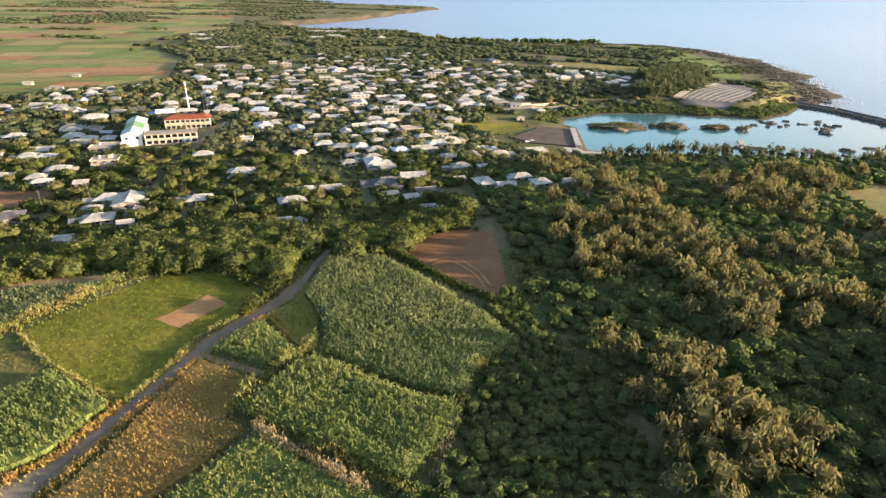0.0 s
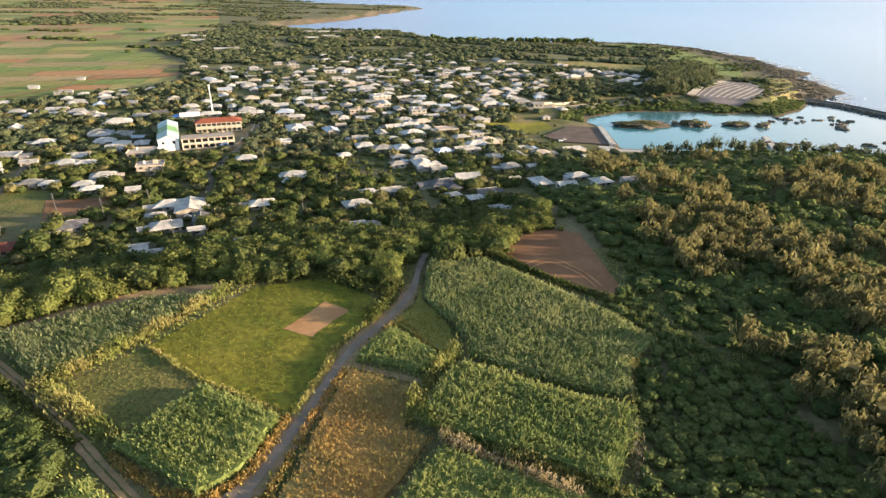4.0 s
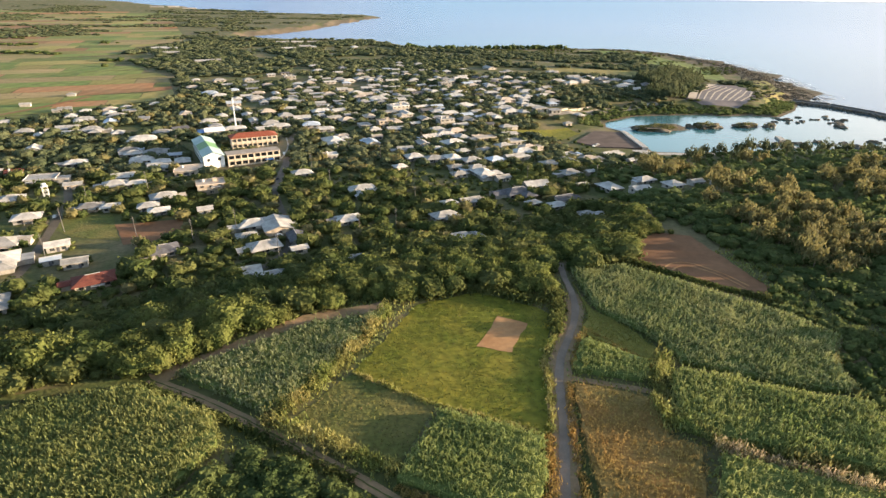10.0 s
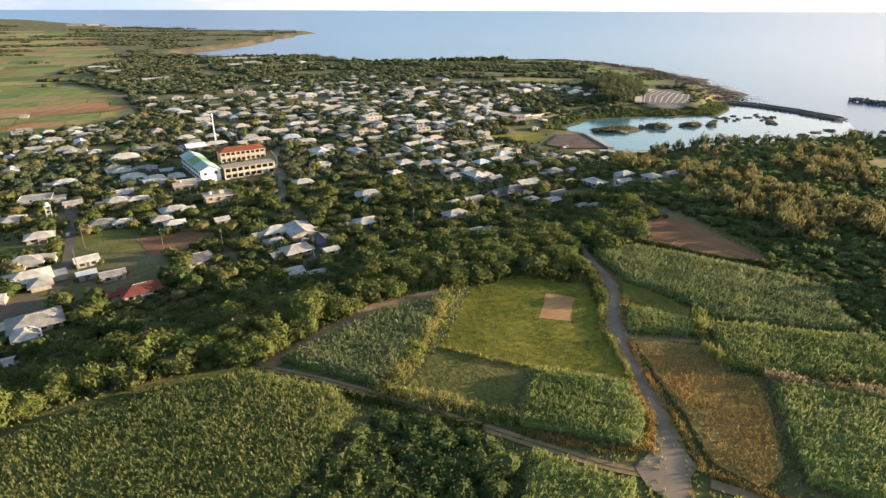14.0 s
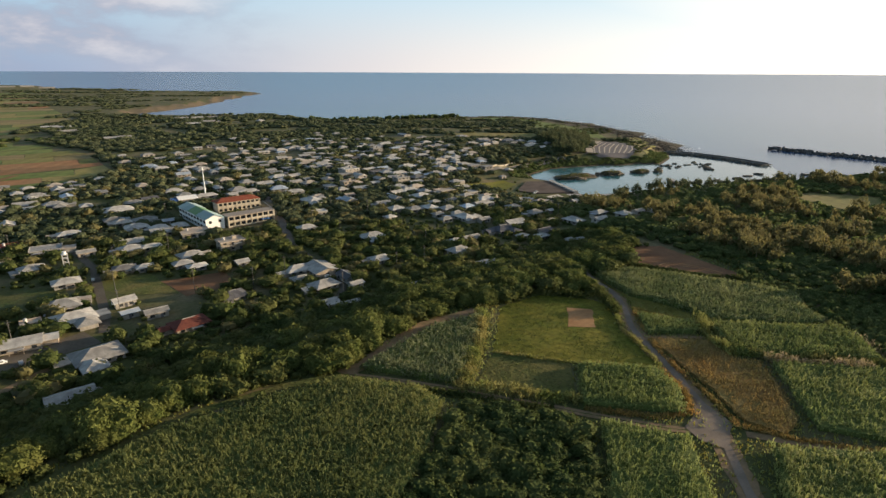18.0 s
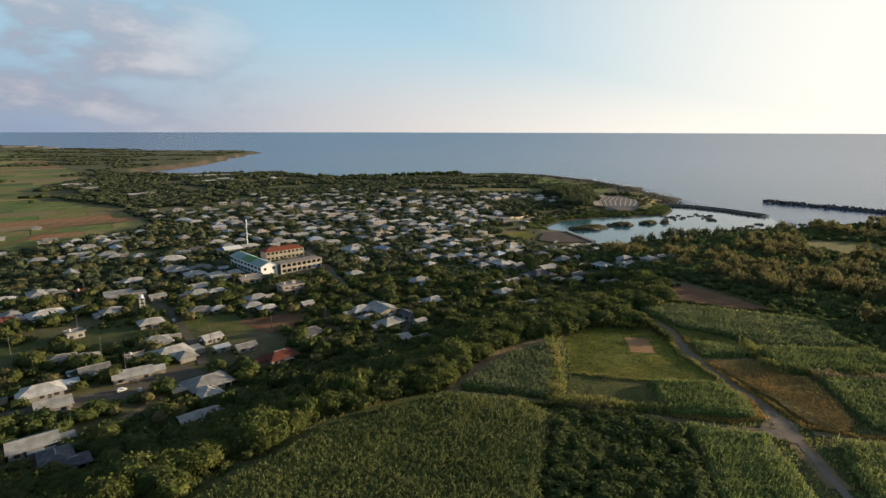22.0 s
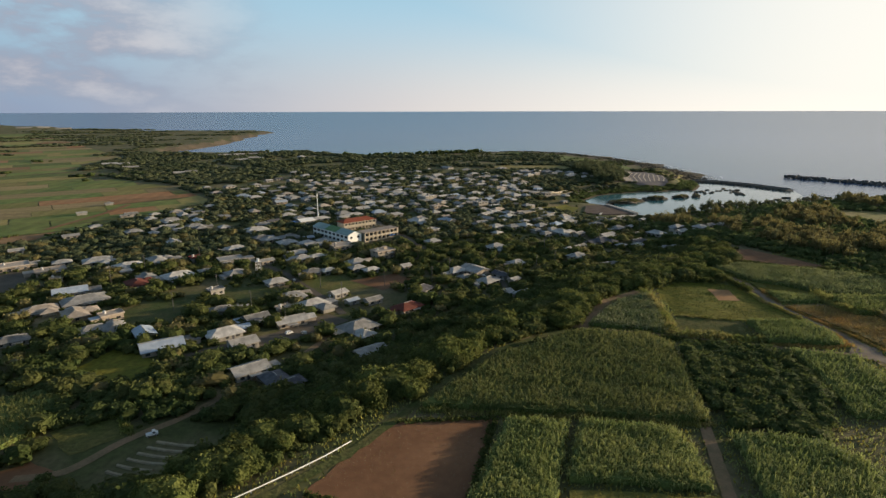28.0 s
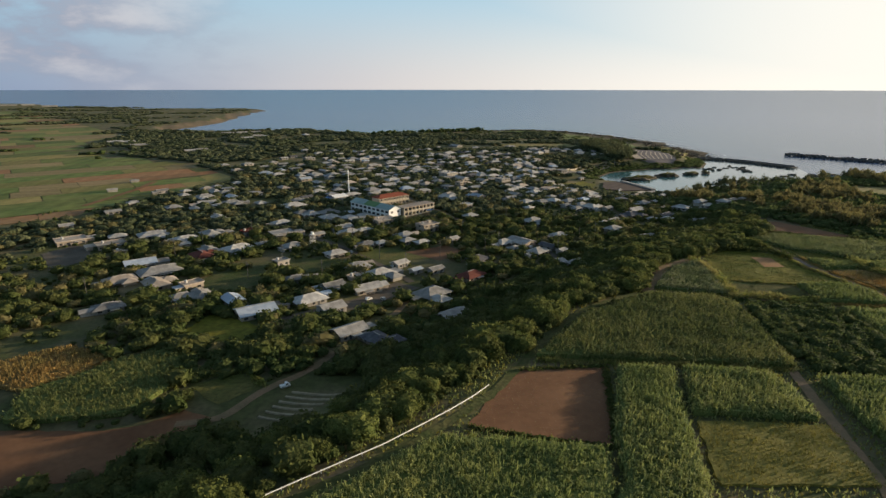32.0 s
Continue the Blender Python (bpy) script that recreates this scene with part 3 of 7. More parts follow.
sheet("field", MEADOW, "meadow", 0.10, "mown bright green meadow with tractor lines", "field")
sheet("soil_patch", PATCH, "soil_light", 0.16, "bare orange-brown earth patch in the meadow", "soil", rough_edge=0.45)
sheet("field", LOWER, "mown", 0.10, "short grass plot with a dry brown strip", "field")
sheet("field", BROWN_R, "soil", 0.10, "ploughed reddish-brown earth field", "field")
ribbon("tyre_tracks", [(-8, 170.5), (-2, 176), (5, 176), (12, 166), (15, 156)], 0.7, "soil_light", 0.2, "pale curved tyre track across bare earth", "track", step=1.5)
ribbon("tyre_tracks", [(-7, 167.5), (-1, 173), (4, 173), (10.5, 164), (13, 155)], 0.6, "soil_light", 0.2, "pale curved tyre track across bare earth", "track", step=1.5)
sheet("field", BROWN_L, "soil", 0.10, "harvested brown earth field with stubble rows", "field")
sheet("field", SOIL_L, "soil", 0.10, "bare brown earth field below the tree belt", "field")
sheet("lawn", LOT_GRASS, "mown", 0.08, "rough tan-green grass plot beside a street", "lawn")
sheet("field", LOT_SOIL, "soil", 0.10, "bare brown earth plot between houses", "field")
sheet("lawn", LAWN_A, "lane_grass", 0.10, "mown green grass plot between houses", "lawn")
sheet("lawn", LAWN_C, "lane_grass", 0.10, "rough green grass plot between houses", "lawn")
sheet("paving", YARD_D, "lot", 0.12, "grey gravel yard at the village edge", "yard")
sheet("paving", YARD_E, "yard", 0.12, "tan earth yard round low houses", "yard")
sheet("field", GREEN_LOT, "meadow", 0.10, "small grass paddock beside houses", "field")
sheet("field", [(195, 267), (232, 281), (268, 252), (243, 226), (190, 228)], "crop_b", 0.2, "pale green grass clearing in the wood", "field")
sheet("field", [(148, 824), (283, 797), (260, 736), (215, 720), (168, 746), (136, 770)], "crop_b", 0.2, "pale yellow grass sports ground", "field")
sheet("field", [(4, 441), (19, 428), (41, 420), (62, 440), (58, 459), (40, 452)], "meadow", 0.15, "yellow-green lawn beside the lagoon", "field")


def cane_field(poly, kind, height, label, seed, density=2.1, body="cane_body", blades=4, lean=0.5, width=0.095):
    """Rows of long-leaved plants over a closed slab darker than their leaves."""
    rs = np.random.RandomState(seed)
    mx, my = sum(p[0] for p in poly) / len(poly), sum(p[1] for p in poly) / len(poly)
    inner = [(px + (mx - px) * 1.1 / max(math.hypot(mx - px, my - py), 2), py + (my - py) * 1.1 / max(math.hypot(mx - px, my - py), 2)) for px, py in poly]
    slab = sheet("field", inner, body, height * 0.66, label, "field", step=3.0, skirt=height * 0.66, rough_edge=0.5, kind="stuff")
    xs, ys = [p[0] for p in poly], [p[1] for p in poly]
    area = (max(xs) - min(xs)) * (max(ys) - min(ys))
    n = int(area * density)
    x, y = rs.uniform(min(xs), max(xs), n), rs.uniform(min(ys), max(ys), n)
    k = inside(poly, x, y)
    x, y = x[k], y[k]
    n = len(x)
    z = gz(x, y) + rs.normal(0, 0.16, n) + 0.25 * np.sin(x * 0.31 + seed) * np.sin(y * 0.27)
    b = blades
    ang = rs.uniform(0, 2 * np.pi, (n, b))
    out = rs.uniform(0.25, 1.0, (n, b)) * lean * height
    base = rs.uniform(0.40, 0.7, (n, b)) * height
    rim = line_dist(poly, x, y, True)[0] < 1.5
    base = np.where(rim[:, None], base * rs.uniform(0.05, 0.9, (n, b)), base)
    top = base + rs.uniform(0.25, 0.62, (n, b)) * height
    w = rs.uniform(0.7, 1.3, (n, b)) * width
    ca, sa = np.cos(ang), np.sin(ang)

    def pt(r, zz, side):
        return np.stack([x[:, None] + ca * r - sa * side, y[:, None] + sa * r + ca * side, z[:, None] + zz], -1)
    lo_l, lo_r = pt(out * 0.05, base, -w * 0.5), pt(out * 0.05, base, w * 0.5)
    mi_l, mi_r = pt(out * 0.5, top, -w), pt(out * 0.5, top, w)
    ti_l, ti_r = pt(out * 1.15, top - 0.12 * height, -w * 0.15), pt(out * 1.15, top - 0.12 * height, w * 0.15)
    q = np.concatenate([np.stack([lo_l, lo_r, mi_r, mi_l], 2).reshape(-1, 4, 3), np.stack([mi_l, mi_r, ti_r, ti_l], 2).reshape(-1, 4, 3)])
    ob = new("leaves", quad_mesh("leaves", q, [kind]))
    ob.parent = slab
    ob["kind"] = "stuff"


CANE_UP = [(-40, 174), (-21, 174), (-3, 155), (13.5, 135), (20, 123), (9, 112.5), (6, 101.4), (2.5, 100.8), (-8.7, 104.4), (-19.5, 110.4), (-30.5, 116.6), (-31, 124), (-34, 133), (-42, 147)]
CANE_LOW = [(-31.2, 114.4), (-20.1, 108.2), (-9.3, 102.2), (2.8, 98.6), (4.5, 97), (4, 90), (-6, 75.5), (-15, 80.5), (-26, 85), (-37, 90), (-44, 95), (-36, 112)]
cane_field(CANE_UP, "cane_pale", 2.5, "tall grey-green sugar cane filling a large field", 1)
cane_field(CANE_LOW, "cane", 2.7, "tall fresh green sugar cane in a large block", 18)
cane_field(CANE_SMALL, "cane", 2.4, "dense green sugar cane beside the lane", 2)
cane_field(CANE_B, "cane_blue", 2.2, "grey-green young sugar cane plot", 3)
cane_field(CANE_LEFT, "cane_rough", 2.6, "wide field of green sugar cane", 4)
cane_field(PLOT_R, "cane", 2.0, "small plot of green sugar cane", 5)
cane_field(CANE_R2, "cane", 2.4, "green sugar cane beside the lane", 6, density=1.7)
cane_field(CANE_W, "cane", 2.4, "green sugar cane next to a thicket", 7, density=1.7)
cane_field(CANE_A32, "cane", 2.6, "long strip of tall green sugar cane", 8)
cane_field(CANE_B32, "cane", 2.6, "block of tall green sugar cane", 9)
cane_field(CANE_C32, "cane", 2.6, "green sugar cane behind the guard rail", 10, density=1.7)
cane_field(CANE_D32, "cane", 2.6, "green sugar cane beside a dirt path", 11, density=1.6)
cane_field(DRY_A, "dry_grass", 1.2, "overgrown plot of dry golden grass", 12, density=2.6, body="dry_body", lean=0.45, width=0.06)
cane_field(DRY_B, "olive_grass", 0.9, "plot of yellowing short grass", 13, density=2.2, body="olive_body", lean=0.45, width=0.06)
cane_field(ROUGH, "cane", 2.0, "tall rough green grass beside the dry plot", 15, density=1.6)
# the darker cane colour here puts the dimness of this low ground into the leaves
cane_field([(-384, 148), (-371, 153), (-359, 162), (-345, 163), (-336, 155), (-341, 133), (-353, 121), (-368, 124), (-386, 131)], "cane_rough", 2.2, "rough cane field below the belt", 14, density=1.2)
cane_field([(-400, 172), (-390, 178), (-376, 181), (-360, 163), (-371, 153.5), (-385, 148.5), (-396, 158)], "dry_grass", 2.0, "golden rough grass patch beside the cane", 16, density=1.6, body="dry_body", lean=0.45, width=0.09)
sheet("field", [(-337, 134), (-320, 135), (-316, 123), (-329, 118)], "mown", 0.10, "small olive grass plot beside a dirt track", "field")
cane_field([(-50.5, 134), (-45.5, 145), (-43, 157), (-42, 166), (-42.5, 148), (-35, 134), (-32.5, 124), (-36.5, 118.5)], "olive_grass", 0.7, "yellow-green grass strip beside the lane", 17, density=2.4, body="olive_body", lean=0.5, width=0.06)

# ---- lanes ----
ROAD = [(-100, 30), (-93, 43), (-81, 63), (-74, 76), (-70.5, 88), (-67, 98), (-63.5, 113), (-59.5, 124), (-53, 134.5), (-47.5, 145), (-44.5, 157), (-43, 172), (-41, 180)]
TRACK = [(-82, 67), (-90, 71.5), (-104.5, 83.5), (-114.8, 92.5), (-126, 101), (-135, 108.3), (-146, 116.2), (-160, 124.5)]
GREEN_LANE = [(-160, 124.5), (-176, 123), (-198, 116.5), (-222, 101), (-243, 85.5), (-262, 71.5), (-290, 58), (-330, 46)]
ribbon("verge", ROAD[1:-2], 5.8, "dirt", 0.14, "dusty dirt verge of the lane", "verge", wob=0.5)
ribbon("road", ROAD, 2.1, "asphalt", 0.22, "narrow worn asphalt farm lane")
sheet("road", [(-86, 70.5), (-80, 73.5), (-76, 78), (-73, 77), (-74, 67), (-83, 60.5), (-86, 65)], "asphalt", 0.26, "asphalt apron where lanes meet", "road")
ribbon("road", GREEN_LANE, 3.0, "lane_grass", 0.18, "grassy farm lane along the tree belt", wob=0.4)
ribbon("road", TRACK, 2.6, "dirt", 0.20, "pale dirt farm track with two wheel ruts")
ribbon("verge", TRACK, 0.35, "lane_grass", 0.24, "thin grass strip between wheel ruts", "verge", wob=0.14, step=1.2)
ribbon("road", [(-160, 125), (-150, 131), (-138, 141), (-126, 151), (-104, 156)], 5.5, "dirt", 0.19, "dirt track along the tree belt", wob=0.8)
ribbon("road", [(-74, 63), (-60, 52), (-45, 38), (-20, 20)], 2.6, "dirt", 0.18, "narrow dirt track between fields")
ribbon("road", [(-61, 115.5), (-50, 111), (-42, 107.5)], 2.0, "dirt", 0.2, "short dirt track between plots")
ribbon("road", [(-171, 52), (-190, 27), (-204, 8), (-230, -20)], 3.0, "dirt", 0.2, "dirt path between cane fields")
ribbon("road", [(-235, 205), (-238, 225), (-246, 257), (-253, 287), (-270, 325), (-290, 360)], 3.8, "lot", 0.15, "grey village street")
ribbon("road", [(-157, 300), (-157, 355), (-163, 391), (-160, 429), (-140, 470)], 4.6, "asphalt", 0.15, "curving grey village street")
ribbon("road", [(-163, 200), (-147, 206), (-140, 225), (-145, 250), (-157, 300)], 3.0, "lot", 0.15, "grey village street")
ribbon("road", [(-340, 112), (-328, 109), (-316, 121), (-300, 128), (-281, 146), (-268, 156), (-255, 169), (-240, 190)], 3.0, "dirt", 0.15, "pale dirt track past garden beds")
ribbon("road", [(-262, 140), (-256.5, 147), (-256, 152.6), (-252, 155.8), (-246, 156.8), (-239, 154.5), (-232, 157)], 2.6, "paving", 0.2, "curved pale concrete drive")
ribbon("road", [(-20, 480), (10, 482), (34, 495), (53, 492), (85, 505), (125, 528), (180, 545)], 7.0, "paving", 0.3, "pale road along the lagoon")
sheet("paving", [(-313, 176), (-269, 178), (-234, 196), (-242, 208), (-270, 190)], "lot", 0.1, "grey gravel yard between houses", "yard")

# ---- trees ----
def unit(v):
    return v / np.maximum(np.linalg.norm(v, axis=-1, keepdims=True), 1e-9)


def cards(pos, nrm, size, rs, slim=0.5):
    a = unit(np.cross(nrm, unit(rs.normal(0, 1, pos.shape))))
    b = np.cross(nrm, a)
    s = size[:, None]
    return np.stack([pos - a * s, pos - b * s * slim, pos + a * s, pos + b * s * slim], 1)


def ball(n=2):
    """Quads of a rough ball."""
    t = np.linspace(-1, 1, n + 1)
    q = []
    for ax in range(3):
        for sgn in (-1, 1):
            for i in range(n):
                for j in range(n):
                    f = []
                    for u, v in ((t[i], t[j]), (t[i + 1], t[j]), (t[i + 1], t[j + 1]), (t[i], t[j + 1])):
                        p = [0, 0, 0]
                        p[ax], p[(ax + 1) % 3], p[(ax + 2) % 3] = sgn, u, v
                        f.append(p)
                    q.append(f if sgn > 0 else f[::-1])
    return unit(np.array(q, float))


def trunk_quads(h, r, sides=5):
    q = []
    for k in range(sides):
        a, b = 2 * math.pi * k / sides, 2 * math.pi * (k + 1) / sides
        q.append([(r * math.cos(a), r * math.sin(a), 0), (r * math.cos(b), r * math.sin(b), 0), (r * 0.5 * math.cos(b), r * 0.5 * math.sin(b), h), (r * 0.5 * math.cos(a), r * 0.5 * math.sin(a), h)])
    return np.array(q)


def dome_quads(seed, fine, rough, cells):
    """A leafy mass of unit radius, swelling in rounded lumps and open below."""
    q = ball(fine)
    flat = q.reshape(-1, 3)
    shift = Vector((seed * 3.1, seed * 1.7, 0))
    k = np.array([0.90 + rough * (0.45 - noise.voronoi(Vector(p * cells) + shift)[0][0]) + 0.3 * noise.noise(Vector(p * 1.3) + shift) for p in flat])
    q = (flat * k[:, None]).reshape(q.shape)
    q = q[q.mean(1)[:, 2] > -0.45]
    return q * [1.0, 1.0, 0.62] + [0, 0, 0.52]


def broadleaf(seed, n, size, fine=3, trunk=True, slim=0.5, rough=0.5, cells=2.0):
    """Crown of unit radius over a short trunk: a lumpy mass under leaf sprays."""
    rs = np.random.RandomState(seed)
    core = dome_quads(seed, fine, rough, cells)
    w = rs.randint(0, len(core), n)
    a, b = rs.uniform(0, 1, (n, 1)), rs.uniform(0, 1, (n, 1))
    c = core[w]
    pos = c[:, 0] * (1 - a) * (1 - b) + c[:, 1] * a * (1 - b) + c[:, 2] * a * b + c[:, 3] * (1 - a) * b
    d = unit((pos - [0, 0, 0.4]) * [1, 1, 1.4])
    pos = (pos - [0, 0, 0.4]) * rs.uniform(0.94, 1.22, (n, 1)) + [0, 0, 0.4]
    leaf = cards(pos, unit(d + rs.normal(0, 0.55, d.shape)), rs.uniform(0.6, 1.4, n) * size, rs, slim)
    core = (core - [0, 0, 0.3]) * 0.92 + [0, 0, 0.3]
    return np.concatenate([leaf, core]), trunk_quads(0.7, 0.07)[:5 if trunk else 0]


def feathery(seed, n, size):
    """Casuarina: upright plumes of fine needles."""
    rs = np.random.RandomState(seed)
    k = 9
    ang = rs.uniform(0, 2 * np.pi, k)
    rad = np.sqrt(rs.uniform(0, 1, k)) * 0.68
    cen = np.stack([rad * np.cos(ang), rad * np.sin(ang), 1.25 - 0.6 * rad + rs.normal(0, 0.16, k)], 1)
    lr = rs.uniform(0.26, 0.40, k)
    w = rs.choice(k, n)
    d = unit(rs.normal(0, 1, (n, 3)) + [0, 0, 0.35])
    pos = cen[w] + d * (lr[w] * rs.uniform(0.55, 1.2, n))[:, None] * [1, 1, 1.35]
    nrm = unit(d * [1, 1, 0.7] + rs.normal(0, 0.3, d.shape))
    a = unit(np.cross(nrm, unit(rs.normal(0, 0.35, d.shape) + [0, 0, 1])))
    b = np.cross(nrm, a)
    s = (rs.uniform(0.7, 1.3, n) * size)[:, None]
    leaf = np.stack([pos - b * s * 1.5, pos - a * s * 0.55, pos + b * s * 1.5, pos + a * s * 0.55], 1)
    core = ball(1) * [0.40, 0.40, 0.5] + [0, 0, 0.9]
    return np.concatenate([leaf, core]), trunk_quads(1.0, 0.05)


MID_BROAD = [broadleaf(s, 150, 0.115, 3, True, 0.6, 0.55, 1.9) for s in range(8)]
FAR_BROAD = [broadleaf(s + 20, 72, 0.14, 2, False, 0.65, 0.5, 1.6) for s in range(8)]
DIST_BROAD = [broadleaf(s + 30, 15, 0.19, 2, False, 0.75, 0.55) for s in range(8)]
SPOT_BROAD = [broadleaf(s + 70, 6, 0.2, 2, False, 0.85, 0.5) for s in range(5)]
FAR_FEATHER = [feathery(s + 50, 64, 0.17) for s in range(5)]
MID_FEATHER = [feathery(s + 40, 150, 0.12) for s in range(5)]


def grove(name, templates, x, y, radius, squash, leaf, label, seed):
    """Many trees joined: woods that nobody could count."""
    rs = np.random.RandomState(seed)
    pick = rs.randint(0, len(templates), len(x))
    z = gz(x, y)
    qs, idx = [], []
    for k, (crown, trunk) in enumerate(templates):
        m = np.nonzero(pick == k)[0]
        if not len(m):
            continue
        t = np.concatenate([crown, trunk])
        a = rs.uniform(0, 2 * np.pi, len(m))
        r = radius[m]
        c, s = np.cos(a)[:, None, None], np.sin(a)[:, None, None]
        px, py, pz = t[None, :, :, 0], t[None, :, :, 1], t[None, :, :, 2]
        e = rs.uniform(0.72, 1.35, len(m))[:, None, None]
        X = (px * e * c - py * s) * r[:, None, None] + x[m][:, None, None]
        Y = (px * e * s + py * c) * r[:, None, None] + y[m][:, None, None]
        Z = pz * (r * squash[m])[:, None, None] + z[m][:, None, None] - 0.1
        qs.append(np.stack([X, Y, Z], -1).reshape(-1, 4, 3))
        idx.append(np.tile(np.r_[np.zeros(len(crown), int), np.ones(len(trunk), int)], len(m)))
    ob = new(name, quad_mesh(name, np.concatenate(qs), [leaf, "bark"], np.concatenate(idx)))
    return tagged(ob, label, "trees", kind="stuff")


def spread(x0, x1, y0, y1, gap, seed):
    rs = np.random.RandomState(seed)
    gx, gy = np.meshgrid(np.arange(x0, x1, gap), np.arange(y0, y1, gap))
    x, y = gx.ravel() + rs.uniform(-0.5, 0.5, gx.size) * gap, gy.ravel() + rs.uniform(-0.5, 0.5, gx.size) * gap
    return x, y


HOUSES = []  # (x, y, radius) of built places


def clear_of(x, y, extra=0.0):
    k = np.ones(len(x), bool)
    for hx, hy, hr in HOUSES:
        k &= np.hypot(x - hx, y - hy) > hr + extra
    return k


def off_lines(x, y, lines, gap):
    k = np.ones(len(x), bool)
    for ln in lines:
        d, _ = line_dist(ln, x, y)
        k &= d > gap
    return k


def off_polys(x, y, polys):
    k = np.ones(len(x), bool)
    for p in polys:
        k &= ~inside(p, x, y)
    return k


def patchy(x, y, scale, seed):
    return np.array([noise.noise((a * scale + seed, b * scale, seed * 1.7)) for a, b in zip(x, y)])


# edge of the farmland towards the village
FARM_Y, FARM_X = [410, 430, 497, 560, 600, 739, 832, 922, 1137, 1270, 2600], [-460, -425, -383, -305, -292, -340, -400, -490, -500, -462, -900]


def farm_edge(y):
    return np.interp(y, FARM_Y, FARM_X)


# ---- houses ----
def thing(name, x, y, z, turn, label, category, group=""):
    e = new(name)
    e.empty_display_size = 0.5
    e.matrix_world = pose(x, y, z, 0, 0, turn)
    return tagged(e, label, category, group)


def hip_roof(w, d, z, rise, over=1.0, ridge=None):
    """Hipped roof with a thick eave."""
    bm = bmesh.new()
    a, b = w / 2 + over, d / 2 + over
    rl = max(a - b * 0.95, 0.3) if ridge is None else ridge
    lo = [bm.verts.new(p) for p in ((-a, -b, z - 0.18), (a, -b, z - 0.18), (a, b, z - 0.18), (-a, b, z - 0.18))]
    up = [bm.verts.new(p) for p in ((-a, -b, z), (a, -b, z), (a, b, z), (-a, b, z))]
    r0, r1 = bm.verts.new((-rl, 0, z + rise)), bm.verts.new((rl, 0, z + rise))
    bm.faces.new(lo[::-1])
    for i in range(4):
        bm.faces.new((lo[i], lo[(i + 1) % 4], up[(i + 1) % 4], up[i]))
    bm.faces.new((up[0], up[1], r1, r0))
    bm.faces.new((up[1], up[2], r1))
    bm.faces.new((up[2], up[3], r0, r1))
    bm.faces.new((up[3], up[0], r0))
    return bm


def gable_roof(w, d, z, rise, over=0.6, thick=0.16):
    bm = bmesh.new()
    a, b = w / 2 + over, d / 2 + over
    prof = [(-b, z), (0, z + rise), (b, z), (b, z - thick), (0, z + rise - thick), (-b, z - thick)]
    ends = [[bm.verts.new((s * a, p, q)) for p, q in prof] for s in (-1, 1)]
    for i in range(6):
        j = (i + 1) % 6
        bm.faces.new((ends[0][i], ends[0][j], ends[1][j], ends[1][i]))
    for e, flip in ((ends[0], True), (ends[1], False)):
        for f in ((0, 1, 4, 5), (1, 2, 3, 4)):
            vs = [e[i] for i in f]
            bm.faces.new(vs[::-1] if flip else vs)
    bmesh.ops.recalc_face_normals(bm, faces=bm.faces)
    return bm


def gable_body(w, d, h, rise):
    bm = bmesh.new()
    prof = [(-d / 2, -1.5), (d / 2, -1.5), (d / 2, h), (0, h + rise * 0.93), (-d / 2, h)]
    ends = [[bm.verts.new((s * w / 2, p, q)) for p, q in prof] for s in (-1, 1)]
    for i in range(5):
        j = (i + 1) % 5
        bm.faces.new((ends[0][i], ends[0][j], ends[1][j], ends[1][i]))
    bm.faces.new(ends[0][::-1])
    bm.faces.new(ends[1])
    bmesh.ops.recalc_face_normals(bm, faces=bm.faces)
    return bm


def add_windows(e, w, d, z0, h, seed, every=3.4):
    r = random.Random(seed)
    n = max(1, int(w / every))
    for side in (-1, 1):
        for i in range(n):
            cx = -w / 2 + (i + 0.5) * w / n
            ww = min(1.7, w / n * 0.55) * r.uniform(0.8, 1.1)
            y0 = side * d / 2
            part("window", boxes((cx - ww / 2, cx + ww / 2, y0 - 0.04, y0 + 0.04, z0, z0 + h)), "glass", e)
    for side in (-1, 1):
        if d > 5:
            x0 = side * w / 2
            part("window", boxes((x0 - 0.04, x0 + 0.04, -0.8, 0.8, z0, z0 + h)), "glass", e)


ROOF_WORD = {"white": "pale whitewashed", "grey": "weathered grey", "tan": "faded tan", "dark": "dark grey", "red": "dark red tiled", "blue": "light blue metal"}
count_house = [0]


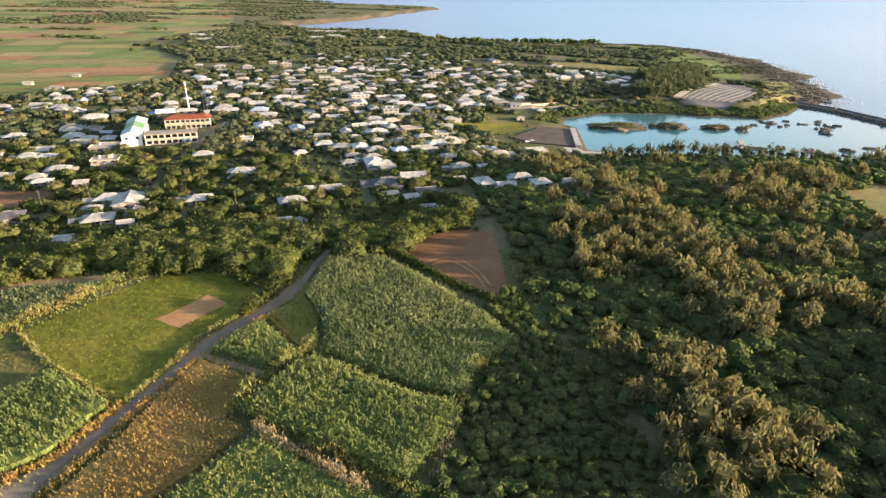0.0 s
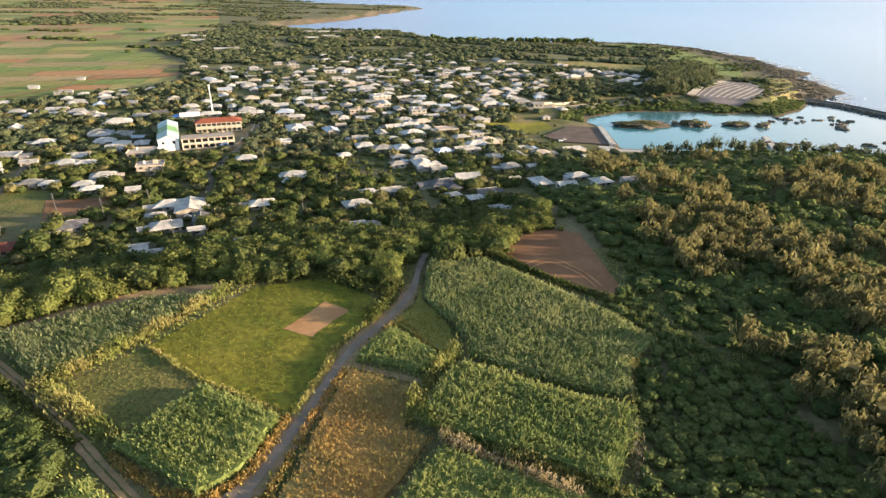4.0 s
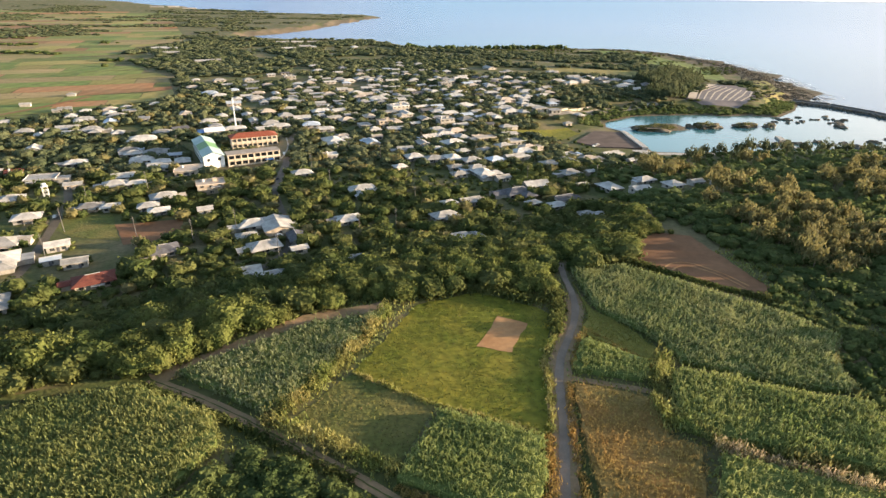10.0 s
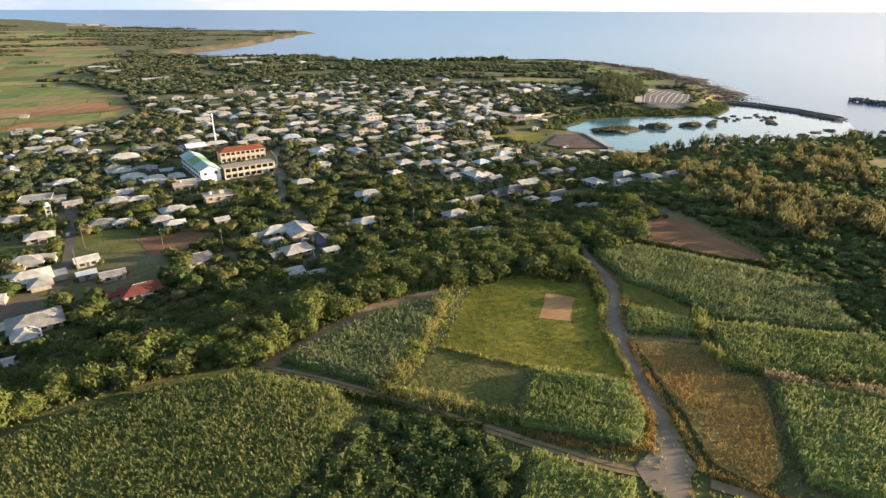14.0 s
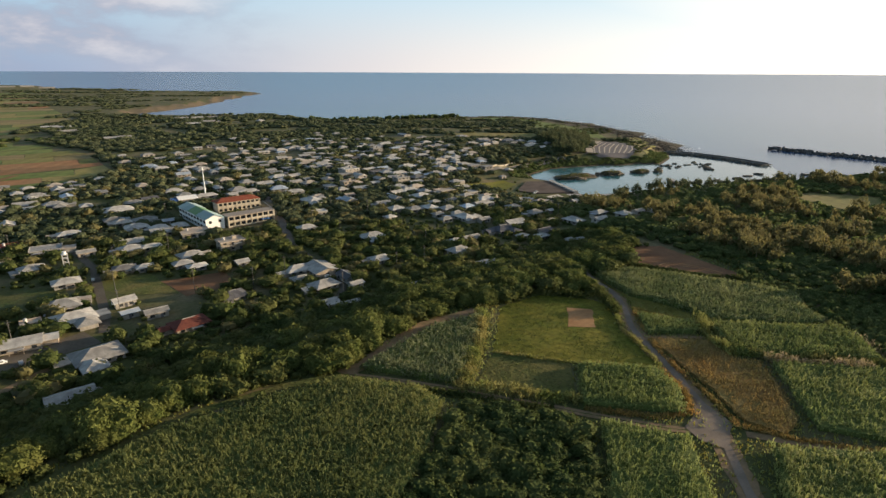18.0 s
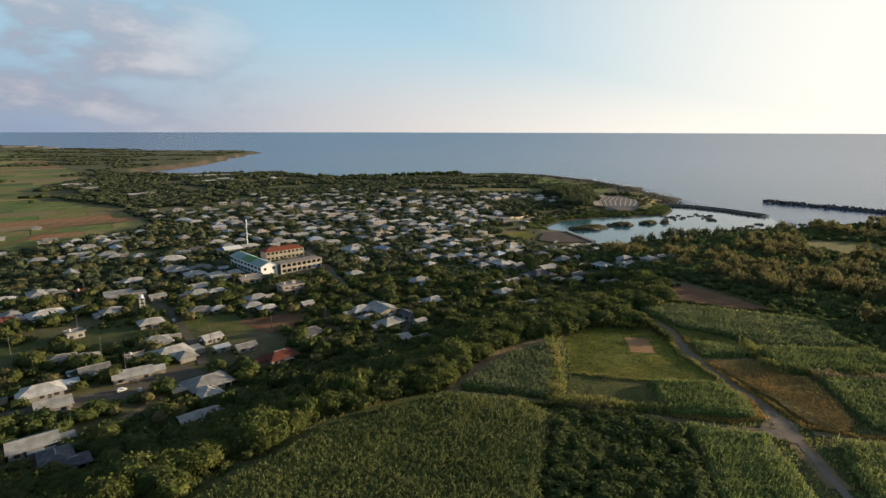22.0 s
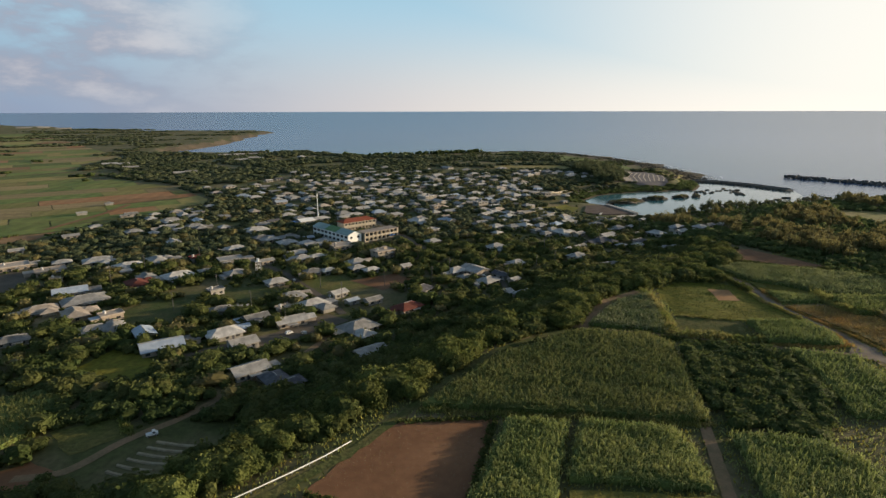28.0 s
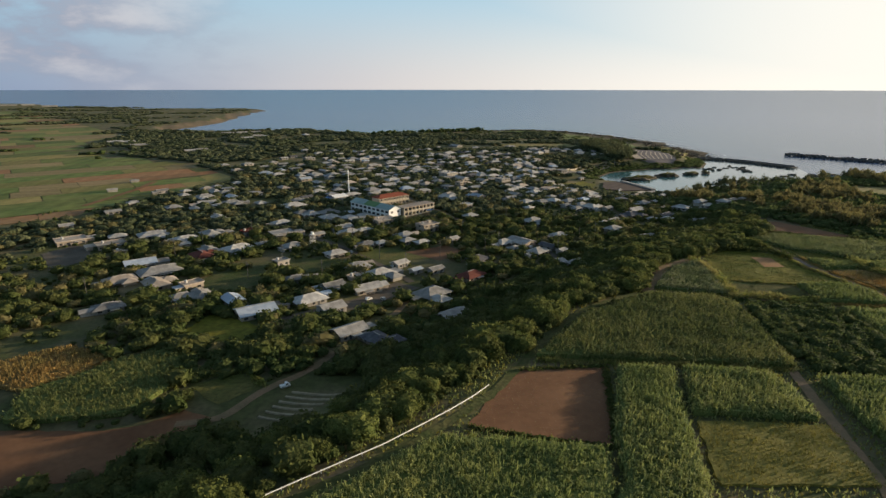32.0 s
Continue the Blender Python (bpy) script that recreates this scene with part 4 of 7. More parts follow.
def house(x, y, turn, w, d, kind, colour, fine=True):
    """A village house with its roof, openings and small fittings."""
    count_house[0] += 1
    if kind == "two" and w * d < 60:
        kind = "flat"
    r = random.Random(count_house[0] * 13 + 5)
    z = gz1(x, y)
    HOUSES.append((x, y, 0.42 * (w + d) * 0.75 + 1.2))
    wall = "wall_tan" if colour == "tan" or r.random() < 0.10 else "wall_white"
    tint = "cream" if wall == "wall_tan" else "white"
    roof = "roof_" + colour
    shape = {"hip": "hipped", "gable": "gabled", "flat": "flat", "two": "flat"}[kind]
    e = thing("house", x, y, z, turn, f"{'two-storey' if kind == 'two' else 'low'} {tint} house with {ROOF_WORD[colour]} {shape} roof", "house", "village houses")
    h = {"hip": 2.2, "gable": 2.25, "flat": 2.7, "two": 5.0}[kind] * r.uniform(0.95, 1.1)
    if kind == "hip":
        rise = min(d * 0.24, 2.3)
        part("wall", boxes((-w / 2, w / 2, -d / 2, d / 2, -1.5, h - 0.05)), wall, e)
        rf = part("roof", hip_roof(w, d, h + 0.1, rise), roof, e)
        rl = max(w / 2 + 1 - (d / 2 + 1) * 0.95, 0.3)
        part("ridge_cap", boxes((-rl - 0.15, rl + 0.15, -0.16, 0.16, h + rise - 0.02, h + rise + 0.2)), "concrete", rf, "pale mortar ridge cap")
        if w > 11 and r.random() < 0.75:
            ww, dd, ox = w * 0.45, d * 0.6, r.choice((-1, 1)) * w * 0.22
            m = Matrix.Translation((ox, -d / 2 - dd / 2 + 1.2, 0)) @ Matrix.Rotation(math.pi / 2, 4, "Z")
            b2 = hip_roof(dd + 1.0, ww, h - 0.15, rise * 0.75)
            bmesh.ops.transform(b2, matrix=m, verts=b2.verts)
            part("wing_roof", b2, roof, e)
            part("wing_wall", boxes((ox - ww / 2, ox + ww / 2, -d / 2 - dd + 1.0, -d / 2 + 0.3, -1.5, h - 0.4)), wall, e)
    elif kind == "gable":
        rise = min(d * 0.2, 1.8)
        part("wall", gable_body(w, d, h, rise), wall, e)
        rf = part("roof", gable_roof(w, d, h + 0.18, rise), roof, e)
        part("ridge_cap", boxes((-w / 2 - 0.62, w / 2 + 0.62, -0.15, 0.15, h + rise + 0.1, h + rise + 0.28)), "concrete", rf, "pale ridge cap")
    else:
        part("wall", boxes((-w / 2, w / 2, -d / 2, d / 2, -1.5, h)), wall, e)
        b = boxes((-w / 2 - 0.5, w / 2 + 0.5, -d / 2 - 0.5, d / 2 + 0.5, h, h + 0.22))
        for q in ((-w / 2 - 0.5, w / 2 + 0.5, -d / 2 - 0.5, -d / 2 - 0.35, h + 0.21, h + 0.6), (-w / 2 - 0.5, w / 2 + 0.5, d / 2 + 0.35, d / 2 + 0.5, h + 0.21, h + 0.6),
                  (-w / 2 - 0.5, -w / 2 - 0.35, -d / 2 - 0.35, d / 2 + 0.35, h + 0.21, h + 0.6), (w / 2 + 0.35, w / 2 + 0.5, -d / 2 - 0.35, d / 2 + 0.35, h + 0.21, h + 0.6)):
            box(b, *q)
        part("roof", b, roof, e)
        if kind == "two":
            part("balcony", boxes((-w / 2 - 0.2, w / 2 + 0.2, -d / 2 - 1.3, -d / 2 + 0.05, 2.9, 3.1), (-w / 2 - 0.2, w / 2 + 0.2, -d / 2 - 1.3, -d / 2 - 1.18, 3.1, 3.9)), wall, e)
            part("penthouse", boxes((w * 0.1, w * 0.1 + 2.2, 0, min(2.2, d / 2), h + 0.2, h + 1.9)), wall, e)
    if w >= 9 and kind != "two" and r.random() < 0.8:
        aw, ad, side = w * r.uniform(0.3, 0.5), d * r.uniform(0.5, 0.8), r.choice((-1, 1))
        ox, oy = side * (w / 2 + aw / 2 - 0.2), r.uniform(-0.25, 0.25) * d
        ah = h * r.uniform(0.75, 0.92)
        part("annex_wall", boxes((ox - aw / 2, ox + aw / 2, oy - ad / 2, oy + ad / 2, -1.5, ah - 0.05)), wall, e)
        b2 = gable_roof(aw, ad, ah + 0.1, ad * 0.16, 0.4) if r.random() < 0.6 else boxes((-aw / 2 - 0.3, aw / 2 + 0.3, -ad / 2 - 0.3, ad / 2 + 0.3, ah, ah + 0.2))
        bmesh.ops.translate(b2, vec=(ox, oy, 0), verts=b2.verts)
        part("annex_roof", b2, r.choice((roof, roof, "roof_grey", "roof_tan", "roof_blue")), e)
    if w >= 9 and r.random() < 0.5:
        cw, oy = w * 0.35, d / 2 + 2.2
        ox = r.uniform(-0.3, 0.3) * w
        part("porch_roof", boxes((ox - cw / 2, ox + cw / 2, -oy, -d / 2 + 0.1, h * 0.8, h * 0.8 + 0.14)), r.choice(("roof_grey", "roof_tan", "roof_white")), e)
        for q in (-1, 1):
            part("porch_post", boxes((ox + q * (cw / 2 - 0.2) - 0.08, ox + q * (cw / 2 - 0.2) + 0.08, -oy + 0.1, -oy + 0.26, -1, h * 0.8)), wall, e)
    if fine:
        add_windows(e, w, d, 0.75, 1.1, count_house[0])
        if kind == "two":
            add_windows(e, w, d, 3.9, 1.25, count_house[0] + 1)
        dx = r.uniform(-0.3, 0.3) * w
        part("door", boxes((dx - 0.5, dx + 0.5, -d / 2 - 0.06, -d / 2 + 0.02, 0.0, 1.95)), "roof_dark", e)
        if kind in ("flat", "two") and r.random() < 0.8:
            bm = bmesh.new()
            bmesh.ops.create_cone(bm, cap_ends=True, segments=10, radius1=0.7, radius2=0.7, depth=1.3, matrix=Matrix.Translation((-w * 0.25, d * 0.15, h + 0.88)))
            tank = part("water_tank", bm, "steel", e)
            lid = bmesh.new()
            bmesh.ops.create_cone(lid, cap_ends=True, segments=10, radius1=0.6, radius2=0.3, depth=0.2, matrix=Matrix.Translation((-w * 0.25, d * 0.15, h + 1.62)))
            part("lid", lid, "steel", tank)
    return e


house(-406, 358, 18, 16, 12, "flat", "tan")
house(-382, 338, 18, 15, 10, "flat", "tan")
house(-380, 357, 12, 9, 6, "hip", "white")
house(-359, 353, 12, 17, 11, "hip", "white")
house(-340, 332, 18, 15, 11, "hip", "white")
house(-325, 340, 108, 14, 9, "hip", "grey")
house(-315, 341, 18, 6, 4, "hip", "grey")
house(-311, 298, 24, 15, 10, "hip", "white")
house(-296, 302, 12, 7, 5, "hip", "white")
house(-280, 291, 24, 10, 8, "hip", "grey")
house(-260, 265, 18, 10, 7, "hip", "white")
house(-282, 324, 12, 14, 10, "flat", "grey")
house(-241, 325, 18, 11, 8, "gable", "white")
house(-226, 343, 18, 15, 10, "gable", "white")
house(-243, 360, 12, 12, 8, "hip", "white")
house(-212, 276, 18, 8, 6, "hip", "grey")
house(-229, 276, 18, 7, 5, "hip", "white")
house(-291, 260, 24, 7, 5, "two", "white")
house(-327, 301, 108, 11, 8, "hip", "grey")
house(-331, 290, 108, 13, 9, "hip", "red")
house(-362, 288, 12, 15, 11, "gable", "blue")
house(-352, 269, 18, 19, 13, "hip", "white")
house(-369, 261, 18, 13, 8, "hip", "tan")
house(-352, 247, 108, 13, 9, "hip", "tan")
house(-336, 238, 24, 9, 6, "flat", "tan")
house(-341, 220, 24, 9, 7, "hip", "grey")
house(-332, 219, 108, 11, 8, "hip", "white")
house(-319, 206, 108, 10, 7, "gable", "blue")
house(-311, 188, 12, 15, 11, "gable", "blue")
house(-369, 220, 12, 11, 7, "hip", "grey")
house(-288, 193, 18, 13, 9, "hip", "white")
house(-281, 179, 18, 10, 8, "gable", "white")
house(-289, 227, 12, 9, 6, "hip", "grey")
house(-279, 225, 18, 7, 5, "hip", "white")
house(-274, 208, 18, 10, 8, "gable", "grey")
house(-255, 236, 12, 12, 9, "hip", "grey")
house(-248, 219, 24, 14, 11, "hip", "white")
house(-232, 232, 24, 8, 6, "gable", "white")
house(-260, 200, 12, 13, 8, "gable", "white")
house(-261, 217, 18, 6, 4, "flat", "tan")
house(-233, 183, 24, 14, 11, "hip", "white")
house(-218, 215, 18, 8, 5, "gable", "grey")
house(-235, 155, 18, 12, 8, "gable", "white")
house(-280, 152, 18, 12, 8, "gable", "grey")
house(-272, 142, 108, 10, 7, "hip", "dark")
house(-267, 138, 18, 7, 5, "hip", "dark")
house(-205, 199, 24, 12, 8, "hip", "red")
house(-148, 245, 108, 15, 12, "gable", "white")
house(-159, 248, 18, 11, 8, "hip", "white")
house(-159, 234, 18, 7, 5, "hip", "grey")
house(-117, 250, 18, 10, 7, "hip", "white")
house(-143, 194, 18, 11, 7, "hip", "grey")
house(-113, 206, 12, 6, 4, "gable", "white")
house(-69, 265, 18, 9, 7, "hip", "white")
house(-44, 325, 18, 11, 8, "hip", "grey")
house(-111, 291, 18, 13, 10, "hip", "grey")
house(-189, 300, 18, 13, 9, "two", "tan")
house(-416, 403, 18, 8, 6, "gable", "white")
house(-319, 391, 108, 11, 8, "gable", "white")
house(-325, 450, 12, 14, 10, "gable", "white")
house(-306, 445, 12, 14, 10, "hip", "grey")
house(-253, 374, 18, 9, 7, "hip", "white")
house(-374, 315, 12, 6, 4, "flat", "tan")
house(-29, 343, 24, 9, 7, "hip", "blue")
house(-44, 342, 18, 11, 8, "hip", "grey")
house(-55, 348, 108, 10, 8, "hip", "white")
house(-56, 328, 12, 8, 5, "hip", "grey")
house(-56, 314, 18, 8, 5, "hip", "white")
house(-42, 315, 108, 12, 9, "hip", "white")
house(-33, 305, 18, 8, 5, "gable", "white")
house(-18, 291, 12, 13, 9, "gable", "white")
house(-31, 280, 18, 14, 9, "hip", "dark")
house(-27, 263, 24, 6, 4, "hip", "white")
house(-16, 259, 18, 7, 5, "hip", "white")
house(-10, 267, 18, 10, 7, "gable", "dark")
house(-2, 239, 18, 6, 5, "hip", "white")
house(8, 311, 18, 11, 8, "hip", "white")
house(21, 312, 24, 6, 4, "gable", "white")
house(7, 288, 18, 6, 4, "gable", "grey")
house(20, 281, 108, 11, 8, "hip", "white")
house(30, 267, 12, 9, 6, "gable", "white")
house(39, 281, 18, 9, 6, "hip", "white")
house(47, 266, 18, 8, 7, "hip", "white")
house(75, 272, 18, 6, 4, "gable", "white")
house(17, 334, 108, 10, 6, "gable", "grey")
house(-79, 353, 18, 10, 8, "hip", "white")
house(-89, 332, 24, 6, 5, "hip", "white")
house(-56, 426, 18, 13, 9, "hip", "grey")
house(-49, 388, 24, 14, 11, "hip", "white")
house(-25, 399, 18, 14, 10, "flat", "tan")
house(-16, 376, 24, 10, 7, "hip", "grey")
house(-31, 366, 24, 9, 6, "hip", "grey")
house(-62, 372, 12, 7, 5, "hip", "white")
house(-46, 365, 18, 7, 5, "hip", "white")
house(-46, 453, 18, 12, 9, "two", "white")
house(-94, 448, 18, 11, 7, "two", "tan")
house(-80, 513, 24, 16, 12, "two", "white")
house(-98, 566, 12, 19, 13, "hip", "white")
house(-27, 463, 18, 12, 9, "hip", "grey")
house(-5, 477, 18, 14, 10, "hip", "white")
house(2, 444, 18, 10, 7, "hip", "grey")
house(15, 510, 12, 17, 11, "hip", "white")
house(26, 552, 18, 17, 11, "hip", "tan")
house(-19, 525, 24, 16, 10, "hip", "white")
house(-20, 579, 12, 19, 13, "hip", "white")
house(-0, 543, 18, 10, 7, "hip", "white")
house(66, 669, 12, 15, 11, "hip", "grey")
house(-58, 268, 18, 10, 7, "gable", "white")
house(-73, 250, 24, 11, 7, "hip", "grey")
house(-63, 224, 108, 7, 5, "hip", "grey")
house(-70, 225, 18, 6, 5, "gable", "white")
house(-145, 324, 18, 10, 7, "hip", "white")
house(-105, 391, 108, 11, 9, "gable", "blue")
house(-131, 360, 12, 8, 6, "flat", "white")
house(-131, 398, 108, 17, 12, "hip", "white")
house(-136, 219, 24, 6, 4, "gable", "white")
house(-150, 223, 24, 11, 8, "hip", "grey")
house(-209, 289, 24, 11, 8, "hip", "grey")
house(-205, 269, 18, 8, 5, "hip", "white")
house(-184, 268, 18, 6, 5, "gable", "white")
house(-209, 335, 12, 15, 12, "flat", "tan")
house(-240, 311, 18, 11, 9, "hip", "white")
house(-230, 312, 18, 9, 5, "hip", "white")
house(-230, 353, 24, 9, 7, "hip", "white")
house(-240, 376, 18, 14, 11, "hip", "grey")
house(-218, 354, 108, 9, 7, "hip", "white")
house(-261, 413, 18, 17, 12, "hip", "white")
house(-278, 355, 18, 11, 7, "hip", "white")
house(-259, 382, 18, 10, 7, "hip", "grey")
house(-326, 481, 18, 15, 10, "hip", "white")
house(-304, 471, 108, 12, 8, "gable", "blue")
house(-254, 434, 12, 11, 7, "hip", "grey")
house(-362, 528, 18, 10, 7, "gable", "grey")
house(-48, 552, 12, 8, 6, "hip", "white")
house(-101, 408, 18, 7, 5, "gable", "tan")
house(-125, 409, 18, 12, 8, "hip", "tan")
house(-146, 505, 18, 16, 10, "hip", "white")
house(-140, 520, 18, 6, 5, "two", "white")
house(-160, 477, 18, 13, 10, "gable", "white")
house(-194, 567, 18, 12, 9, "hip", "white")
house(-178, 562, 12, 12, 9, "hip", "white")
house(-213, 575, 18, 13, 10, "hip", "white")
house(-228, 549, 18, 12, 8, "gable", "blue")
house(-262, 605, 12, 14, 10, "hip", "blue")
house(-196, 703, 18, 13, 9, "two", "white")
house(-133, 624, 18, 11, 8, "gable", "grey")
house(-108, 589, 18, 15, 9, "gable", "tan")
house(-62, 614, 18, 11, 7, "hip", "white")
house(-21, 644, 18, 12, 9, "two", "white")
house(5, 702, 18, 16, 12, "gable", "white")
house(63, 807, 108, 18, 12, "gable", "white")
house(-44, 616, 18, 9, 6, "hip", "white")
house(28, 493, 108, 10, 7, "hip", "white")
house(149, 710, 12, 16, 11, "gable", "white")
house(179, 691, 18, 14, 9, "hip", "white")
house(176, 627, 18, 14, 10, "gable", "white")
house(186, 610, 18, 12, 8, "gable", "white")
house(199, 604, 24, 12, 9, "gable", "grey")
house(137, 760, 18, 12, 8, "hip", "white")
house(60, 465, 18, 6, 4, "hip", "white")
house(-243, 1093, 12, 24, 13, "gable", "white")
house(-220, 1136, 12, 24, 13, "gable", "white")
house(-127, 1122, 18, 13, 10, "hip", "white")
house(-115, 776, 108, 10, 7, "gable", "white")
house(-420, 1015, 24, 24, 13, "gable", "white")
house(-228, 218, 24, 6, 4, "gable", "blue")
house(-302, 336, 24, 8, 6, "flat", "red")
house(-261, 312, 18, 8, 5, "gable", "grey")
house(-238, 277, 12, 9, 6, "hip", "grey")
house(-226, 369, 12, 9, 5, "gable", "blue")
house(-189, 223, 24, 10, 8, "hip", "dark")
house(-138, 230, 108, 10, 6, "gable", "dark")
house(-152, 200, 18, 8, 6, "gable", "white")
house(-7, 243, 18, 7, 5, "hip", "white")
house(63, 272, 12, 7, 5, "gable", "white")
house(42, 520, 18, 10, 6, "hip", "grey")
house(62, 345, 24, 6, 4, "gable", "white")

# further houses of the same village
def more_houses():
    r = random.Random(11)
    kinds = ((11, 8, "hip", "white"), (12, 9, "hip", "grey"), (9, 7, "hip", "white"), (13, 7, "gable", "white"), (10, 7, "gable", "grey"), (14, 8, "hip", "white"), (11, 8, "flat", "grey"), (12, 9, "hip", "tan"), (10, 7, "hip", "grey"), (11, 7, "gable", "white"))
    made, far = {}, []
    singles, n, tries = 0, 0, 0
    while n < 215 and tries < 14000:
        tries += 1
        x, y = r.uniform(-400, 60), r.uniform(260, 700)
        if r.random() < 0.55:
            x, y = r.gauss(-45, 115), r.gauss(560, 150)
        if y > 880 or y < 235 or x > 95 or edge_dist(np.array([x]), np.array([y]))[0] < 62:
            continue
        if (y > 405 and x < farm_edge(y) + 12) or (-235 < x < -155 and 300 < y < 440) or (x > 0 and y < 490 and y > 380):
            continue
        if (x < -90 and y < 425) or y < 330:
            continue
        if any(math.hypot(x - a, y - b) < c + 4.5 for a, b, c in HOUSES):
            continue
        w, d, kind, colour = r.choice(kinds)
        turn = 18 + r.choice((0, 0, 90, 8, -8))
        n += 1
        if y > 420 or singles >= 70:
            far.append((x, y, turn, w * r.uniform(0.8, 1.15), d * r.uniform(0.8, 1.15), kind, colour))
            HOUSES.append((x, y, 0.42 * (w + d) * 0.75 + 1.2))
            continue
        singles += 1
        key = (w, d, kind, colour)
        if key not in made:
            made[key] = house(x, y, turn, w, d, kind, colour)
        else:
            copy_thing(made[key], pose(x, y, gz1(x, y), 0, 0, turn))
            HOUSES.append((x, y, 0.42 * (w + d) * 0.75 + 1.2))
    # the ones beyond the school stand joined: each with walls, dark openings and a roof with eaves
    quads, idx = [], []
    mats = ["wall_white", "roof_white", "roof_grey", "roof_tan", "glass", "roof_blue", "roof_dark"]
    roofs = {"white": 1, "grey": 2, "tan": 3}
    for x, y, turn, w, d, kind, colour in far:
        h, rise = (2.4, d * 0.24) if kind == "hip" else (2.5, d * 0.18) if kind == "gable" else (3.0, 0.05)
        m = pose(x, y, gz1(x, y), 0, 0, turn)
        slot = roofs[colour]
        if r.random() < 0.10:
            slot = r.choice((5, 6))
        a, b = w / 2 + 0.8, d / 2 + 0.8
        rl = max(a - b * 0.95, 0.3) if kind == "hip" else a
        rows = []
        for (px, py), (qx, qy) in zip(((-w, -d), (w, -d), (w, d), (-w, d)), ((w, -d), (w, d), (-w, d), (-w, -d))):
            p, q = Vector((px / 2, py / 2, -1)), Vector((qx / 2, qy / 2, -1))
            rows.append(([p, q, q + Vector((0, 0, h + 1)), p + Vector((0, 0, h + 1))], 0))
            out = Vector((q.y - p.y, p.x - q.x, 0)).normalized() * 0.04
            for f in (0.2, 0.6):
                u, v = p.lerp(q, f) + out, p.lerp(q, f + 0.2) + out
                rows.append(([u + Vector((0, 0, 1.8)), v + Vector((0, 0, 1.8)), v + Vector((0, 0, 3.0)), u + Vector((0, 0, 3.0))], 4))
        r0, r1 = Vector((-rl, 0, h + rise)), Vector((rl, 0, h + rise))
        c = [Vector((-a, -b, h)), Vector((a, -b, h)), Vector((a, b, h)), Vector((-a, b, h))]
        rows += [([c[0], c[1], r1, r0], slot), ([c[2], c[3], r0, r1], slot), ([c[1], c[2], (r1 + c[2]) / 2, r1], slot), ([c[3], c[0], (r0 + c[0]) / 2, r0], slot)]
        for i in range(4):
            p, q = c[i], c[(i + 1) % 4]
            rows.append(([p - Vector((0, 0, 0.2)), q - Vector((0, 0, 0.2)), q, p], slot))
        for f, k in rows:
            quads.append([tuple(m @ v) for v in f])
            idx.append(k)
    tagged(new("far_houses", quad_mesh("far_houses", np.array(quads), mats, np.array(idx))), "close-set low houses with pale and grey roofs", "houses", kind="stuff")


more_houses()


